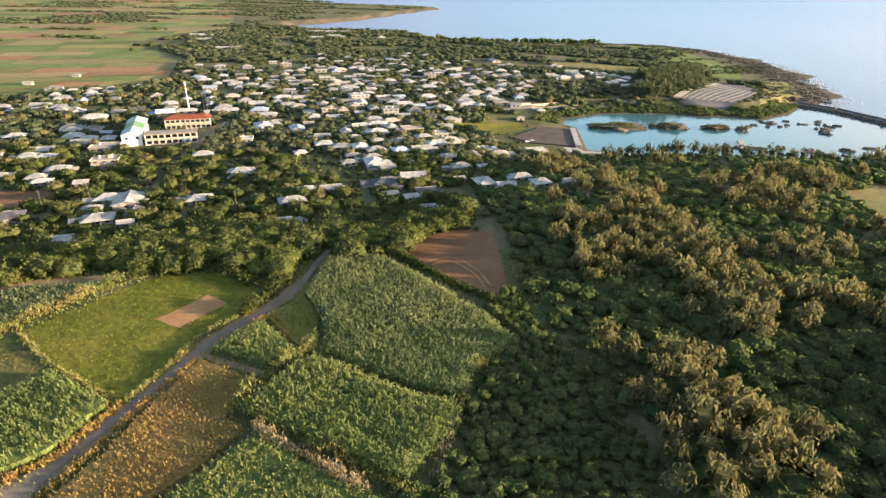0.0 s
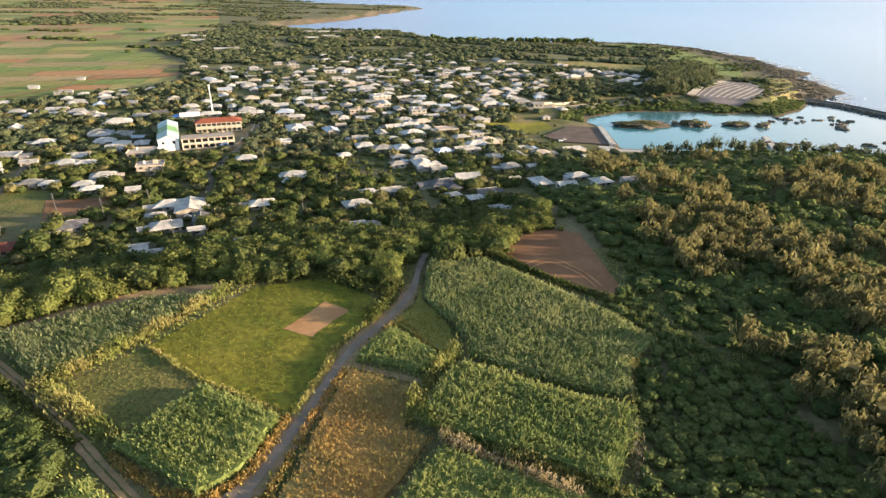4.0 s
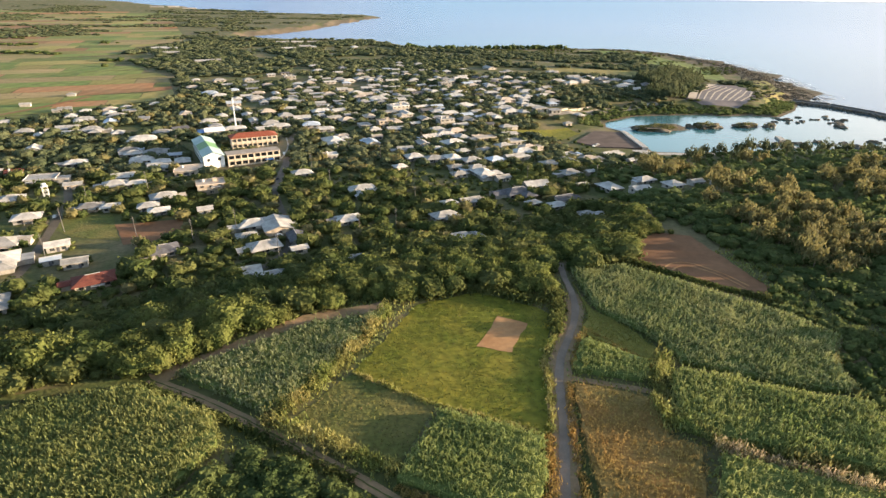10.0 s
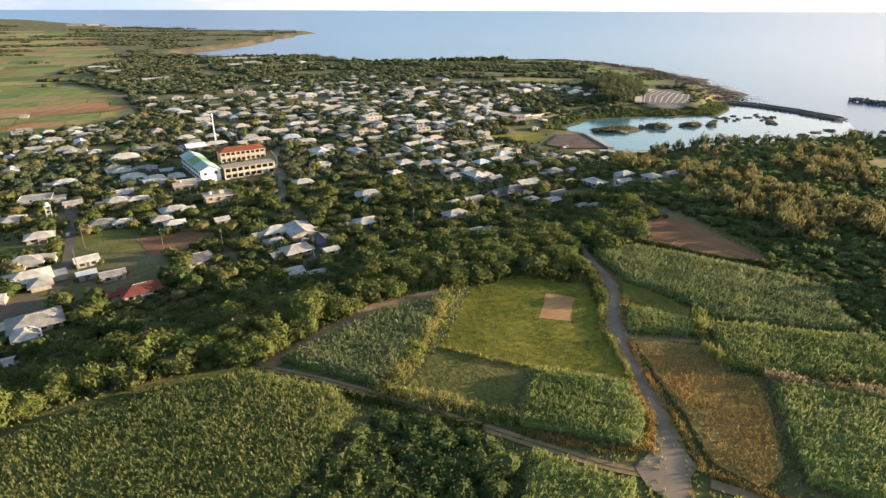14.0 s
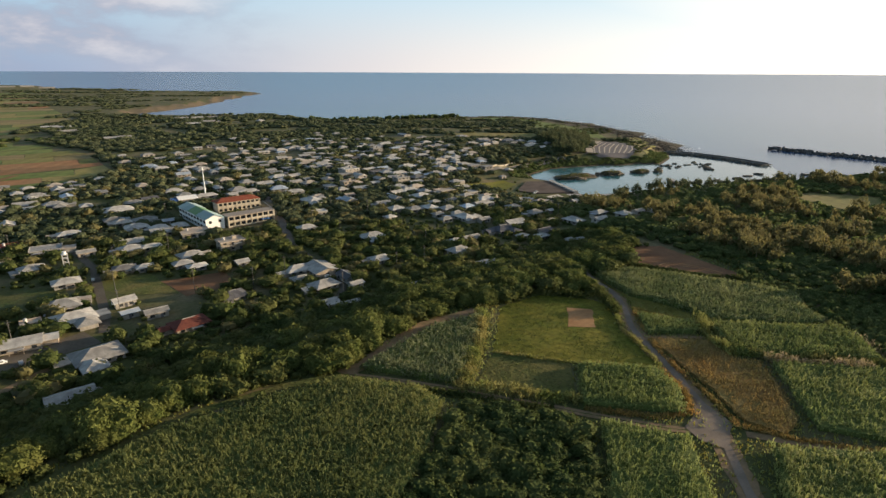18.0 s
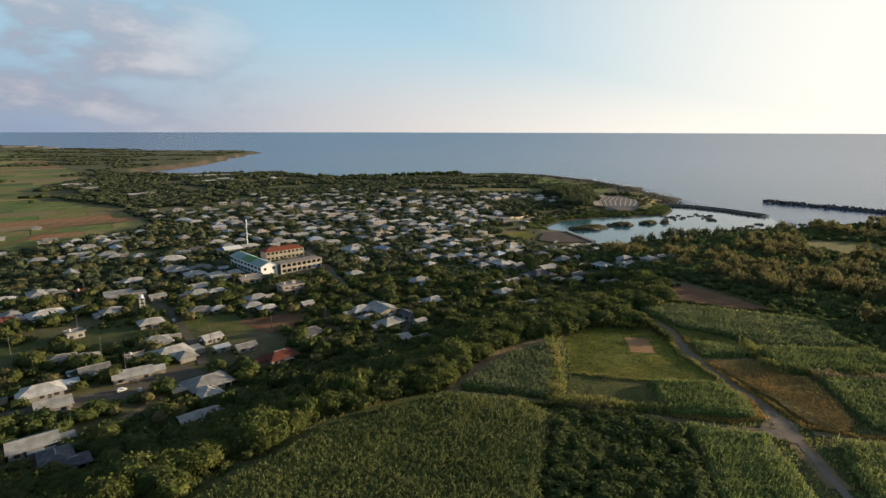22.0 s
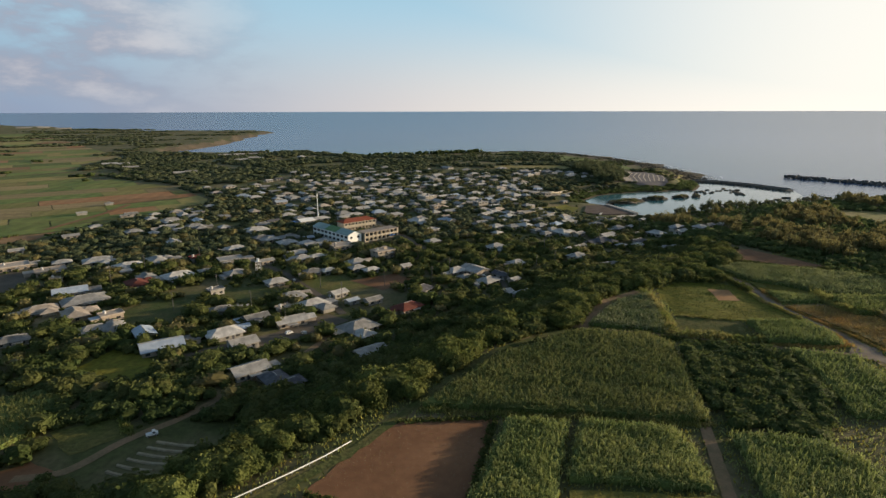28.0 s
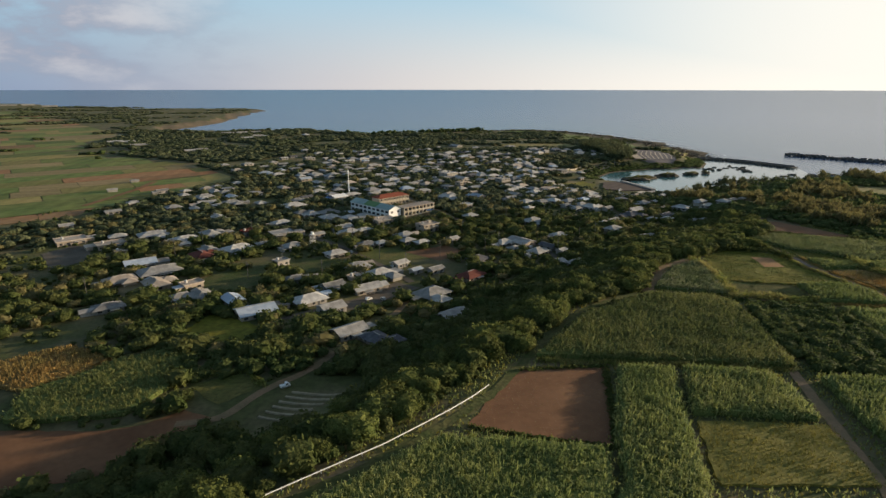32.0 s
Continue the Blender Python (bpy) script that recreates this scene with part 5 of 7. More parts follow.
# ---- school ----
def school():
    g = gz1(-190, 370)
    # hall with a green roof
    e = thing("school_hall", -206, 366, g, 112, "long white school hall with a green metal roof", "school building")
    L, D, H = 47, 11.5, 6.9
    part("wall", gable_body(L, D, H, 2.5), "paint_white", e)
    for k, mat in enumerate(("roof_teal", "roof_green", "roof_teal")):
        bm = gable_roof(L / 3 - 0.02, D, H + 0.2, 2.5, 0.0 if k == 1 else 0.5, 0.25)
        bmesh.ops.translate(bm, vec=(L / 3 * (k - 1), 0, 0), verts=bm.verts)
        part("roof_section", bm, mat, e, "green metal roof sheets" if k == 1 else "pale teal metal roof sheets")
    for s in (-1, 1):
        for i in range(9):
            cx = -L / 2 + (i + 0.5) * L / 9
            part("window", boxes((cx - 1.7, cx + 1.7, s * D / 2 - 0.05, s * D / 2 + 0.05, 4.4, 6.1)), "glass", e)
            part("window", boxes((cx - 1.7, cx + 1.7, s * D / 2 - 0.05, s * D / 2 + 0.05, 1.2, 2.9)), "glass", e)
    for k in (-3, 3):
        part("window", boxes((-L / 2 - 0.05, -L / 2 + 0.05, k - 0.9, k + 0.9, 4.2, 5.8)), "glass", e)
    HOUSES.extend([(-208, 368, 12), (-201, 345, 13), (-215, 392, 13), (-205, 356, 12), (-211, 380, 12)])
    # red-roofed block
    e = thing("school_block", -184, 397, g, 19, "two-storey cream school block with a red roof", "school building")
    L, D, H = 29, 10, 7.0
    part("wall", boxes((-L / 2, L / 2, -D / 2, D / 2, -1.5, H)), "school_cream", e)
    part("roof", hip_roof(L, D, H + 0.15, 2.2, 1.0), "roof_tile_red", e, "red tiled roof")
    part("gallery", boxes((-L / 2, L / 2, -D / 2 - 1.8, -D / 2 + 0.02, 3.5, 3.75), (-L / 2, L / 2, -D / 2 - 1.8, -D / 2 - 1.65, 3.7, 4.7)), "school_cream", e)
    for i in range(10):
        x = -L / 2 + i * L / 9
        part("column", boxes((x - 0.2, x + 0.2, -D / 2 - 1.9, -D / 2 - 1.5, -1, H)), "school_cream", e)
    for z0 in (0.9, 4.7):
        for i in range(9):
            x = -L / 2 + (i + 0.5) * L / 9
            part("window", boxes((x - 1.3, x + 1.3, -D / 2 - 0.05, -D / 2 + 0.03, z0, z0 + 1.6)), "glass", e)
    HOUSES.extend([(-183, 395, 11), (-194, 392, 9), (-172, 398, 9)])
    # long block with deep bays
    e = thing("school_block", -177, 355, g, 21, "long cream school block with deep open bays", "school building")
    L, D, H = 30, 9, 6.9
    part("wall", boxes((-L / 2, L / 2, -D / 2 + 1.2, D / 2, -1.5, H - 0.3)), "school_cream", e)
    part("roof", boxes((-L / 2 - 0.6, L / 2 + 0.6, -D / 2 - 0.6, D / 2 + 0.6, H - 0.3, H + 0.3)), "roof_tan", e, "flat weathered concrete roof")
    for z0 in (-0.2, 3.3):
        part("gallery", boxes((-L / 2, L / 2, -D / 2 - 0.2, -D / 2 + 1.25, z0, z0 + 0.3), (-L / 2, L / 2, -D / 2 - 0.25, -D / 2 - 0.1, z0 + 0.3, z0 + 1.2)), "school_cream", e)
    for i in range(9):
        x = -L / 2 + i * L / 8
        part("column", boxes((x - 0.35, x + 0.35, -D / 2 - 0.3, -D / 2 + 1.2, -1.5, H - 0.3)), "school_cream", e)
    for z0 in (0.5, 4.2):
        for i in range(8):
            x = -L / 2 + (i + 0.5) * L / 8
            part("window", boxes((x - 1.6, x + 1.6, -D / 2 + 1.12, -D / 2 + 1.22, z0, z0 + 1.9)), "glass", e)
    part("awning", boxes((6, 11, -D / 2 - 3.2, -D / 2 - 0.3, 2.4, 2.55)), "blue_sheet", e, "bright blue sheet awning")
    HOUSES.extend([(-176, 350, 11), (-188, 345, 9), (-165, 355, 9)])
    e = thing("pool_hall", -219, 437, g, 20, "low hall with a white and blue roof", "school building")
    part("wall", gable_body(13, 11, 2.2, 1.8), "wall_white", e)
    part("roof", gable_roof(13, 11, 2.4, 1.8), "paint_white", e, "bright white metal roof")
    part("awning", boxes((-12.5, -6.5, -5.5, 5.5, 2.0, 2.2)), "blue_sheet", e, "blue sheet roof")
    HOUSES.append((-219, 437, 13))
    # slim mast with a platform near its head
    e = thing("radio_mast", -206, 449, gz1(-206, 449), 18, "tall slim white steel radio mast with a small head", "mast")
    for i in range(3):
        bm = bmesh.new()
        bmesh.ops.create_cone(bm, cap_ends=True, segments=10, radius1=0.62 - i * 0.12, radius2=0.50 - i * 0.12, depth=7.6, matrix=Matrix.Translation((0, 0, 3.8 + i * 7.6 - 0.3)))
        part("section", bm, "paint_white", e)
    bm = bmesh.new()
    bmesh.ops.create_cone(bm, cap_ends=True, segments=10, radius1=0.75, radius2=0.75, depth=0.25, matrix=Matrix.Translation((0, 0, 20.5)))
    part("platform", bm, "steel", e)
    for k in range(3):
        a = 2.1 * k
        part("antenna", boxes((0.5 * math.cos(a) - 0.16, 0.5 * math.cos(a) + 0.16, 0.5 * math.sin(a) - 0.16, 0.5 * math.sin(a) + 0.16, 20.6, 23.0)), "paint_white", e)
    HOUSES.append((-206, 449, 4))


school()
SCHOOL_YARD = [(-172.4, 381.4), (-168.9, 400.3), (-167.4, 421.5), (-158.9, 406.0), (-157.3, 372.8), (-161.0, 356.0), (-169.6, 368.1)]
sheet("paving", SCHOOL_YARD, "yard", 0.16, "bare tan earth beside the school drive", "yard", step=4.0)
ribbon("kerb", [(-166.6, 424.0), (-160.7, 392.4), (-160.2, 370.6), (-162.1, 357.7)], 0.9, "kerb", 0.4, "pale concrete kerb of the school drive", "kerb")
sheet("paving", [(-197, 362), (-190, 384), (-196, 390), (-168, 402), (-162, 388), (-157, 366), (-160, 352), (-166, 356), (-180, 361)], "yard", 0.14, "bare tan earth school yard", "yard", step=4.0)


# ---- lagoon side: plaza, jetty, breakwater, pier, islets ----
def waterfront():
    z = SEA + 2.6
    e = thing("seaside_plaza", 0, 0, 0, 0, "dark brown paved plaza with a pale stepped sea wall", "plaza")
    bm = bmesh.new()

    def slab(poly, z0, z1):
        bm2 = bmesh.new()
        lo = [bm2.verts.new((x, y, z0)) for x, y in poly]
        up = [bm2.verts.new((x, y, z1)) for x, y in poly]
        bm2.faces.new(up)
        for i in range(len(poly)):
            j = (i + 1) % len(poly)
            bm2.faces.new((lo[i], lo[j], up[j], up[i]))
        bmesh.ops.recalc_face_normals(bm2, faces=bm2.faces)
        return bm2
    bm.free()
    part("deck", slab([(48, 412), (76, 446), (99, 441), (91, 389), (60, 396)], SEA - 2, z), "plaza", e)
    part("ramp", slab([(52, 394), (92, 387), (97, 374), (66, 372), (50, 382)], SEA - 2, z - 0.9), "concrete", e, "pale concrete ramp")
    part("sea_wall", slab([(97, 442), (101, 441), (95, 388), (91, 389)], SEA - 2, z + 0.8), "concrete", e)
    part("beach_wall", slab([(92, 381), (130, 375), (180, 372), (180, 369), (130, 371), (92, 376)], SEA - 2, z - 1.2), "concrete", e)
    HOUSES.extend([(75, 420, 30), (70, 385, 22), (100, 378, 14), (130, 374, 8)])
    # jetty wall
    line = [(350, 575), (372, 548), (384, 505), (388, 452)]
    e = thing("jetty", 0, 0, 0, 0, "long dark concrete jetty wall with rubble on its side", "jetty")
    for a, b in zip(line[:-1], line[1:]):
        t = Vector((b[0] - a[0], b[1] - a[1])).normalized()
        nx, ny = -t.y, t.x
        part("wall", slab([(a[0] + nx * 4, a[1] + ny * 4), (a[0] - nx * 4, a[1] - ny * 4), (b[0] - nx * 4, b[1] - ny * 4), (b[0] + nx * 4, b[1] + ny * 4)], SEA - 3, SEA + 2.2), "dark_concrete", e)
        part("parapet", slab([(a[0] + nx * 4.6, a[1] + ny * 4.6), (a[0] + nx * 3, a[1] + ny * 3), (b[0] + nx * 3, b[1] + ny * 3), (b[0] + nx * 4.6, b[1] + ny * 4.6)], SEA - 3, SEA + 3.4), "dark_concrete", e)
    rs = np.random.RandomState(6)
    qs = []
    pts = densify(line, 1.0, False)
    for i in range(260):
        p = pts[rs.randint(len(pts))]
        q = np.array([p[0] + rs.normal(0, 1.2) + rs.choice((-5, 5)), p[1] + rs.normal(0, 1.2), SEA + rs.uniform(-0.4, 1.6)])
        qs.append(ball(1) * rs.uniform(0.8, 2.2, 3) + q)
    ob = new("rubble", quad_mesh("rubble", np.concatenate(qs), ["rock"]))
    ob.parent = e
    ob["kind"] = "stuff"
    # breakwater of concrete blocks
    rs = np.random.RandomState(5)
    e = thing("breakwater", 0, 0, 0, 0, "offshore breakwater heaped with dark concrete armour blocks", "breakwater")
    bq = ball(2)
    qs = []
    for i in range(330):
        f = i / 329
        x, y = 518 + 60 * f, 556 - 190 * f
        p = np.array([x + rs.normal(0, 4.0), y + rs.normal(0, 2.0), SEA + rs.uniform(-0.5, 3.6)])
        qs.append(bq * rs.uniform(1.2, 2.6, 3) + p)
    ob = new("armour_block", quad_mesh("armour_block", np.concatenate(qs), ["dark_concrete"]))
    ob.parent = e
    ob["kind"] = "stuff"
    # pier
    e = thing("pier", 0, 0, 0, 0, "short pale concrete pier in the lagoon", "pier")
    part("deck", slab([(208, 386), (212, 385), (225, 421), (221, 423)], SEA - 2, SEA + 1.3), "concrete", e)


waterfront()


def rock(x, y, rx, ry, h, label, seed, green=True, turn=0.0):
    """An undercut coral rock, with scrub on the larger ones."""
    rs = np.random.RandomState(seed)
    e = thing("islet" if green else "sea_rock", x, y, SEA, turn, label, "rock")
    bm = bmesh.new()
    bmesh.ops.create_icosphere(bm, subdivisions=3 if rx < 8 else 4, radius=1.0)
    for v in bm.verts:
        k = 1 + 0.55 * noise.noise(v.co * 1.5 + Vector((seed, 0, 0))) + 0.40 * noise.noise(v.co * 4.2 + Vector((0, seed, 0))) + 0.22 * noise.noise(v.co * 10.0 + Vector((seed, seed, 0)))
        top = min(max(v.co.z, -0.5), 0.62) * h * (0.75 + 0.5 * k) * (1.0 + 0.5 * noise.noise(Vector((v.co.x * 2.5, v.co.y * 2.5, seed))))
        v.co = Vector((v.co.x * rx * k, v.co.y * ry * k, top))
    part("rock", bm, "rock", e)
    if green:
        n = int(rx * ry * 5.5)
        a, r = rs.uniform(0, 2 * np.pi, n), np.sqrt(rs.uniform(0, 1, n)) * 0.92
        p = np.stack([rx * r * np.cos(a), ry * r * np.sin(a), h * 0.85 * np.sqrt(np.maximum(1 - r ** 2, 0.1)) + rs.uniform(0.0, 1.0, n) * (1.0 + 1.2 * np.sin(a * 3 + r * 5 + seed))], 1)
        q = cards(p, unit(rs.normal(0, 0.6, p.shape) + [0, 0, 1]), rs.uniform(0.5, 1.0, n), rs)
        ob = new("scrub", quad_mesh("scrub", q, ["leaf", "needle"], (rs.uniform(0, 1, n) < 0.5).astype(int)))
        ob.parent = e
        ob["kind"] = "stuff"
    return e


rock(137, 458, 23, 9, 3.3, "low coral islet covered in green scrub", 1, turn=4)
rock(184, 462, 12, 7.5, 3.8, "small coral islet topped with scrub", 2)
rock(222, 463, 12, 6, 2.7, "small coral islet topped with scrub", 3, turn=10)
rock(242, 460, 5, 4, 3.0, "small coral islet topped with scrub", 4)
rock(170, 466, 3, 3, 3.0, "dark coral rock standing in the lagoon", 5, False)
for i, (rx_, ry_) in enumerate(((262, 480), (281, 489), (308, 456), (318, 470), (225, 401), (244, 404), (262, 398), (266, 386), (290, 400), (312, 408), (332, 412), (348, 398), (362, 374), (376, 394), (391, 366), (404, 372), (420, 366), (300, 384), (330, 388), (215, 404), (205, 400), (190, 398), (318, 378))):
    rock(rx_, ry_, 3.0 + (i * 7 % 5), 2.4 + (i * 5 % 4) * 0.8, 1.3 + (i % 3) * 0.5, "low dark coral rock awash in the lagoon", 20 + i, False, i * 40)


rr = random.Random(77)
for i in range(34):
    t_ = rr.random()
    rock(205 + 235 * t_ + rr.uniform(-8, 8), 402 - 34 * t_ + rr.uniform(-12, 10), rr.uniform(1.0, 2.8), rr.uniform(0.8, 2.0), rr.uniform(0.6, 1.5), "low dark coral rock awash in the lagoon", 60 + i, False, rr.uniform(0, 180))


def car_park():
    """Fan-shaped paved ground with pale banked kerbs."""
    poly = [(215, 557), (250, 590), (300, 655), (318, 668), (338, 656), (334, 620), (316, 590), (287, 546), (256, 530), (224, 538)]
    sheet("car_park", poly, "car_park", 0.35, "grey paved car park above the shore", "car park", rough_edge=0.1)
    for i in range(9):
        f = i / 8
        a = (222 + 45 * f, 556 - 14 * f)
        b = (308 + 18 * f, 660 - 50 * f)
        mid = ((a[0] + b[0]) / 2 - 6 + 8 * f, (a[1] + b[1]) / 2 + 6 - 8 * f)
        ribbon("kerb", [a, mid, b], 8.0 if i == 0 else 1.5, "kerb", 0.55 + (0.8 if i == 0 else 0), "pale raised kerb strip of the car park", "kerb")


car_park()
sheet("field", [(296, 542), (325, 562), (350, 590), (385, 640), (408, 705), (380, 700), (345, 668), (341, 622), (322, 588)], "crop_b", 0.3, "golden-green rough grass slope above the reef", "field", rough_edge=2.0)


def reef_flats():
    r = random.Random(15)
    line = densify([(125, 1150), (290, 1180), (415, 1160), (474, 1072), (480, 910), (462, 800), (435, 715), (405, 640), (385, 600), (362, 580)], 16.0, False)
    outer = []
    for i, p in enumerate(line):
        q, s = line[max(i - 1, 0)], line[min(i + 1, len(line) - 1)]
        t = Vector((s[0] - q[0], s[1] - q[1])).normalized()
        w = r.uniform(10, 30) + 12 * math.sin(i * 0.7)
        outer.append((p[0] - t.y * w, p[1] + t.x * w))
    flat_sheet("reef", line + outer[::-1], "reef", SEA + 0.12, "brown coral reef flat bared along the shore", "reef")


reef_flats()
sheet("field", [(345, 692), (310, 800), (335, 880), (335, 1000), (300, 1115), (365, 1105), (402, 1035), (405, 900), (388, 800), (366, 725)], "crop_a", 0.25, "low golden-green grass above the rocky coast", "field", step=14, rough_edge=4.0)
rr = random.Random(78)
for i in range(22):
    rock(252 + rr.uniform(0, 85), 470 + rr.uniform(0, 32), rr.uniform(1.2, 3.6), rr.uniform(1.0, 2.6), rr.uniform(0.7, 1.7), "low dark coral rock awash in the lagoon", 110 + i, False, rr.uniform(0, 180))
for i, (hx, hy) in enumerate(((119, 680), (149, 700), (168, 708), (181, 696), (193, 682), (206, 671), (174, 662), (190, 645), (214, 646), (90, 626), (132, 664), (150, 676))):
    house(hx, hy, 18 + (i % 3) * 6, 11 + i % 4, 7.5, "hip" if i % 3 else "gable", "white" if i % 4 else "grey", False)


def greenhouse(x, y, turn, w, d):
    e = thing("greenhouse", x, y, gz1(x, y), turn, "long low white farm building among fields", "farm building", "farm buildings")
    part("wall", gable_body(w, d, 3.2, 1.6), "wall_white", e)
    part("roof", gable_roof(w, d, 3.35, 1.6), "roof_white", e)


for hx, hy, hw, hd in ((-270, 1220, 24, 9), (-242, 1224, 22, 9), (-213, 1228, 20, 9), (-461, 1090, 24, 11), (-442, 1081, 26, 12), (-339, 885, 18, 9), (-324, 895, 16, 9), (-1089, 3071, 60, 20), (-1026, 3117, 50, 20), (-924, 3012, 60, 20)):
    greenhouse(hx, hy, 14, hw, hd)


# ---- far farmland ----
def farmland():
    r = random.Random(4)
    mats = ["crop_a", "crop_b", "crop_a", "crop_b", "crop_dry", "crop_soil", "crop_a", "crop_b", "crop_dry", "crop_soil", "crop_b"]
    th = radians(14)
    n = 0
    for j in range(48):
        y0 = 60 + j * 20 * (1 + j * 0.045)
        d = 20 * (1 + 0.045 * (2 * j + 1)) - r.uniform(0.3, 1.5)
        x0 = 420 - r.uniform(0, 40)
        while x0 > -2300:
            w = r.choice((30, 45, 70, 110)) * r.uniform(0.8, 1.2) * (1 + j * 0.035)
            x0 -= w + r.uniform(0.3, 1.2)
            cx, cy = -345 + x0 * math.cos(th) - y0 * math.sin(th), 330 + x0 * math.sin(th) + y0 * math.cos(th)
            if cy > 2600 or cx < -2200:
                continue
            c, s = math.cos(th), math.sin(th)
            k = [(cx + p * c - q * s, cy + p * s + q * c) for p, q in ((0, 0), (w, 0), (w, d), (0, d))]
            k = [(min(p, float(farm_edge(q)) - 2), q) for p, q in k]
            if min(q for p, q in k) < 412 or min(k[1][0] - k[0][0], k[2][0] - k[3][0]) < 6 or not all(inside(COAST, np.array([p[0]]), np.array([p[1]]))[0] for p in k):
                continue
            mat = r.choice(mats)
            word = {"crop_a": "green crop", "crop_b": "yellow-green crop", "crop_soil": "bare red-brown earth", "crop_dry": "dry tan stubble"}[mat]
            sheet("farm_field", k, mat, r.uniform(0.25, 0.32), f"far rectangular field of {word}", "field", step=30, rough_edge=0.5)
            n += 1


farmland()
ribbon("road", [(-418, 485), (-411, 500), (-385, 555), (-372, 600)], 6.0, "crop_soil", 0.6, "orange-red earth track between far fields")
house(-405, 552, 14, 8, 5, "gable", "grey", False)
house(-391, 606, 14, 7, 5, "hip", "grey", False)

# ---- woods ----
FIELDS = [LOT_GRASS, SCHOOL_YARD, LAWN_A, LAWN_C, YARD_D, YARD_E, ROUGH, MEADOW, LOWER, BROWN_R, BROWN_L, DRY_A, DRY_B, CANE_BIG, CANE_SMALL, CANE_B, CANE_LEFT, PLOT_R, CANE_R2, CANE_W, CANE_A32, CANE_B32, CANE_C32, CANE_D32, SOIL_L, LOT_SOIL, GREEN_LOT]
OPEN = [[(195, 267), (232, 281), (268, 252), (243, 226), (190, 228)], [(148, 824), (283, 797), (260, 736), (215, 720), (168, 746), (136, 770)], [(4, 441), (19, 428), (41, 420), (62, 440), (58, 459), (40, 452)],
        [(215, 557), (318, 668), (338, 656), (316, 590), (256, 525)], [(-313, 172), (-269, 175), (-230, 193), (-242, 211), (-270, 195)], [(-400, 172), (-376, 181), (-360, 163), (-345, 163), (-336, 155), (-341, 133), (-353, 121), (-386, 129)], [(-337, 134), (-320, 135), (-316, 123), (-329, 118)], [(-336, 121), (-320, 127), (-286, 122), (-283, 97), (-300, 88), (-322, 86)]]
LANES = [ROAD, TRACK, GREEN_LANE, [(-160, 125), (-150, 131), (-138, 141), (-126, 151), (-104, 156)]]
STREETS = [[(-235, 205), (-238, 225), (-246, 257), (-253, 287), (-270, 325)], [(-157, 300), (-157, 355), (-163, 391), (-160, 429)], [(-163, 200), (-147, 206), (-140, 225), (-145, 250), (-157, 300)],
           [(-328, 109), (-316, 121), (-300, 128), (-281, 146), (-255, 169)], [(10, 482), (34, 495), (53, 492), (85, 505), (125, 528)]]


def near_tree_models():
    models = []
    for k in range(7):
        crown, _ = broadleaf(60 + k, 860, 0.075, 5, True, 0.5, 0.62, 2.3)
        rs = np.random.RandomState(k)
        e = new("tree")
        part_c = new("crown", quad_mesh("crown", crown, ["leaf_tree"]))
        part_c.parent = e
        bm = bmesh.new()
        bmesh.ops.create_cone(bm, cap_ends=False, segments=7, radius1=0.075, radius2=0.04, depth=0.8, matrix=Matrix.Translation((0, 0, 0.35)))
        for i in range(4):
            a = i * 1.6 + k
            m = Matrix.Translation((0.2 * math.cos(a), 0.2 * math.sin(a), 0.62)) @ Matrix.Rotation(a, 4, "Z") @ Matrix.Rotation(0.75, 4, "Y")
            bmesh.ops.create_cone(bm, cap_ends=False, segments=5, radius1=0.035, radius2=0.012, depth=0.55, matrix=m)
        part("trunk", bm, "bark", e)
        tagged(e, "broad-crowned evergreen tree of the field-edge belt", "tree", "tree belt")
        models.append(e)
    return models


def belt_trees():
    models = near_tree_models()
    r = random.Random(9)
    x, y = spread(-430, 10, -80, 260, 5.4, 31)
    s = edge_dist(x, y)
    fill = inside([(-106, 158), (-92, 161), (-72, 165), (-56, 155), (-46, 166), (-36, 180), (-20, 184), (0, 200), (0, 215), (-110, 190)], x, y)
    k = ((s > np.where(x < -238, 4.5, -6.0)) | fill) & (s < 52) & off_polys(x, y, FIELDS + OPEN) & off_lines(x, y, LANES + STREETS, 3.4) & clear_of(x, y, 1.0)
    x, y, s = x[k], y[k], s[k]
    near = (s < 22) & (x > -340)
    rank = np.cumsum(near)
    near &= (rank % 10 < 7) & (rank < 410)
    used = 0
    for a, b, c in zip(x[near], y[near], s[near]):
        size = (r.uniform(3.0, 5.0) if a > -255 else r.uniform(3.0, 4.8)) * (1.35 if r.random() < 0.12 else 1.0)
        m = pose(a, b, gz1(a, b) - 0.1, 0, 0, r.uniform(0, 360)) @ Matrix.Diagonal((size, size, size * r.uniform(0.95, 1.25), 1))
        k = r.randrange(len(models))
        if used < len(models):
            models[used].matrix_basis = m
        else:
            src = models[k]
            t = copy_thing(src, Matrix.Identity(4))
            t.matrix_basis = m
        used += 1
    rs = np.random.RandomState(3)
    far = ~near
    n = int(far.sum())
    grove("woods", MID_BROAD, x[far], y[far], rs.uniform(3.2, 5.4, n), rs.uniform(0.9, 1.2, n), "leaf", "dense evergreen wood on the slope above the village", 8)


belt_trees()


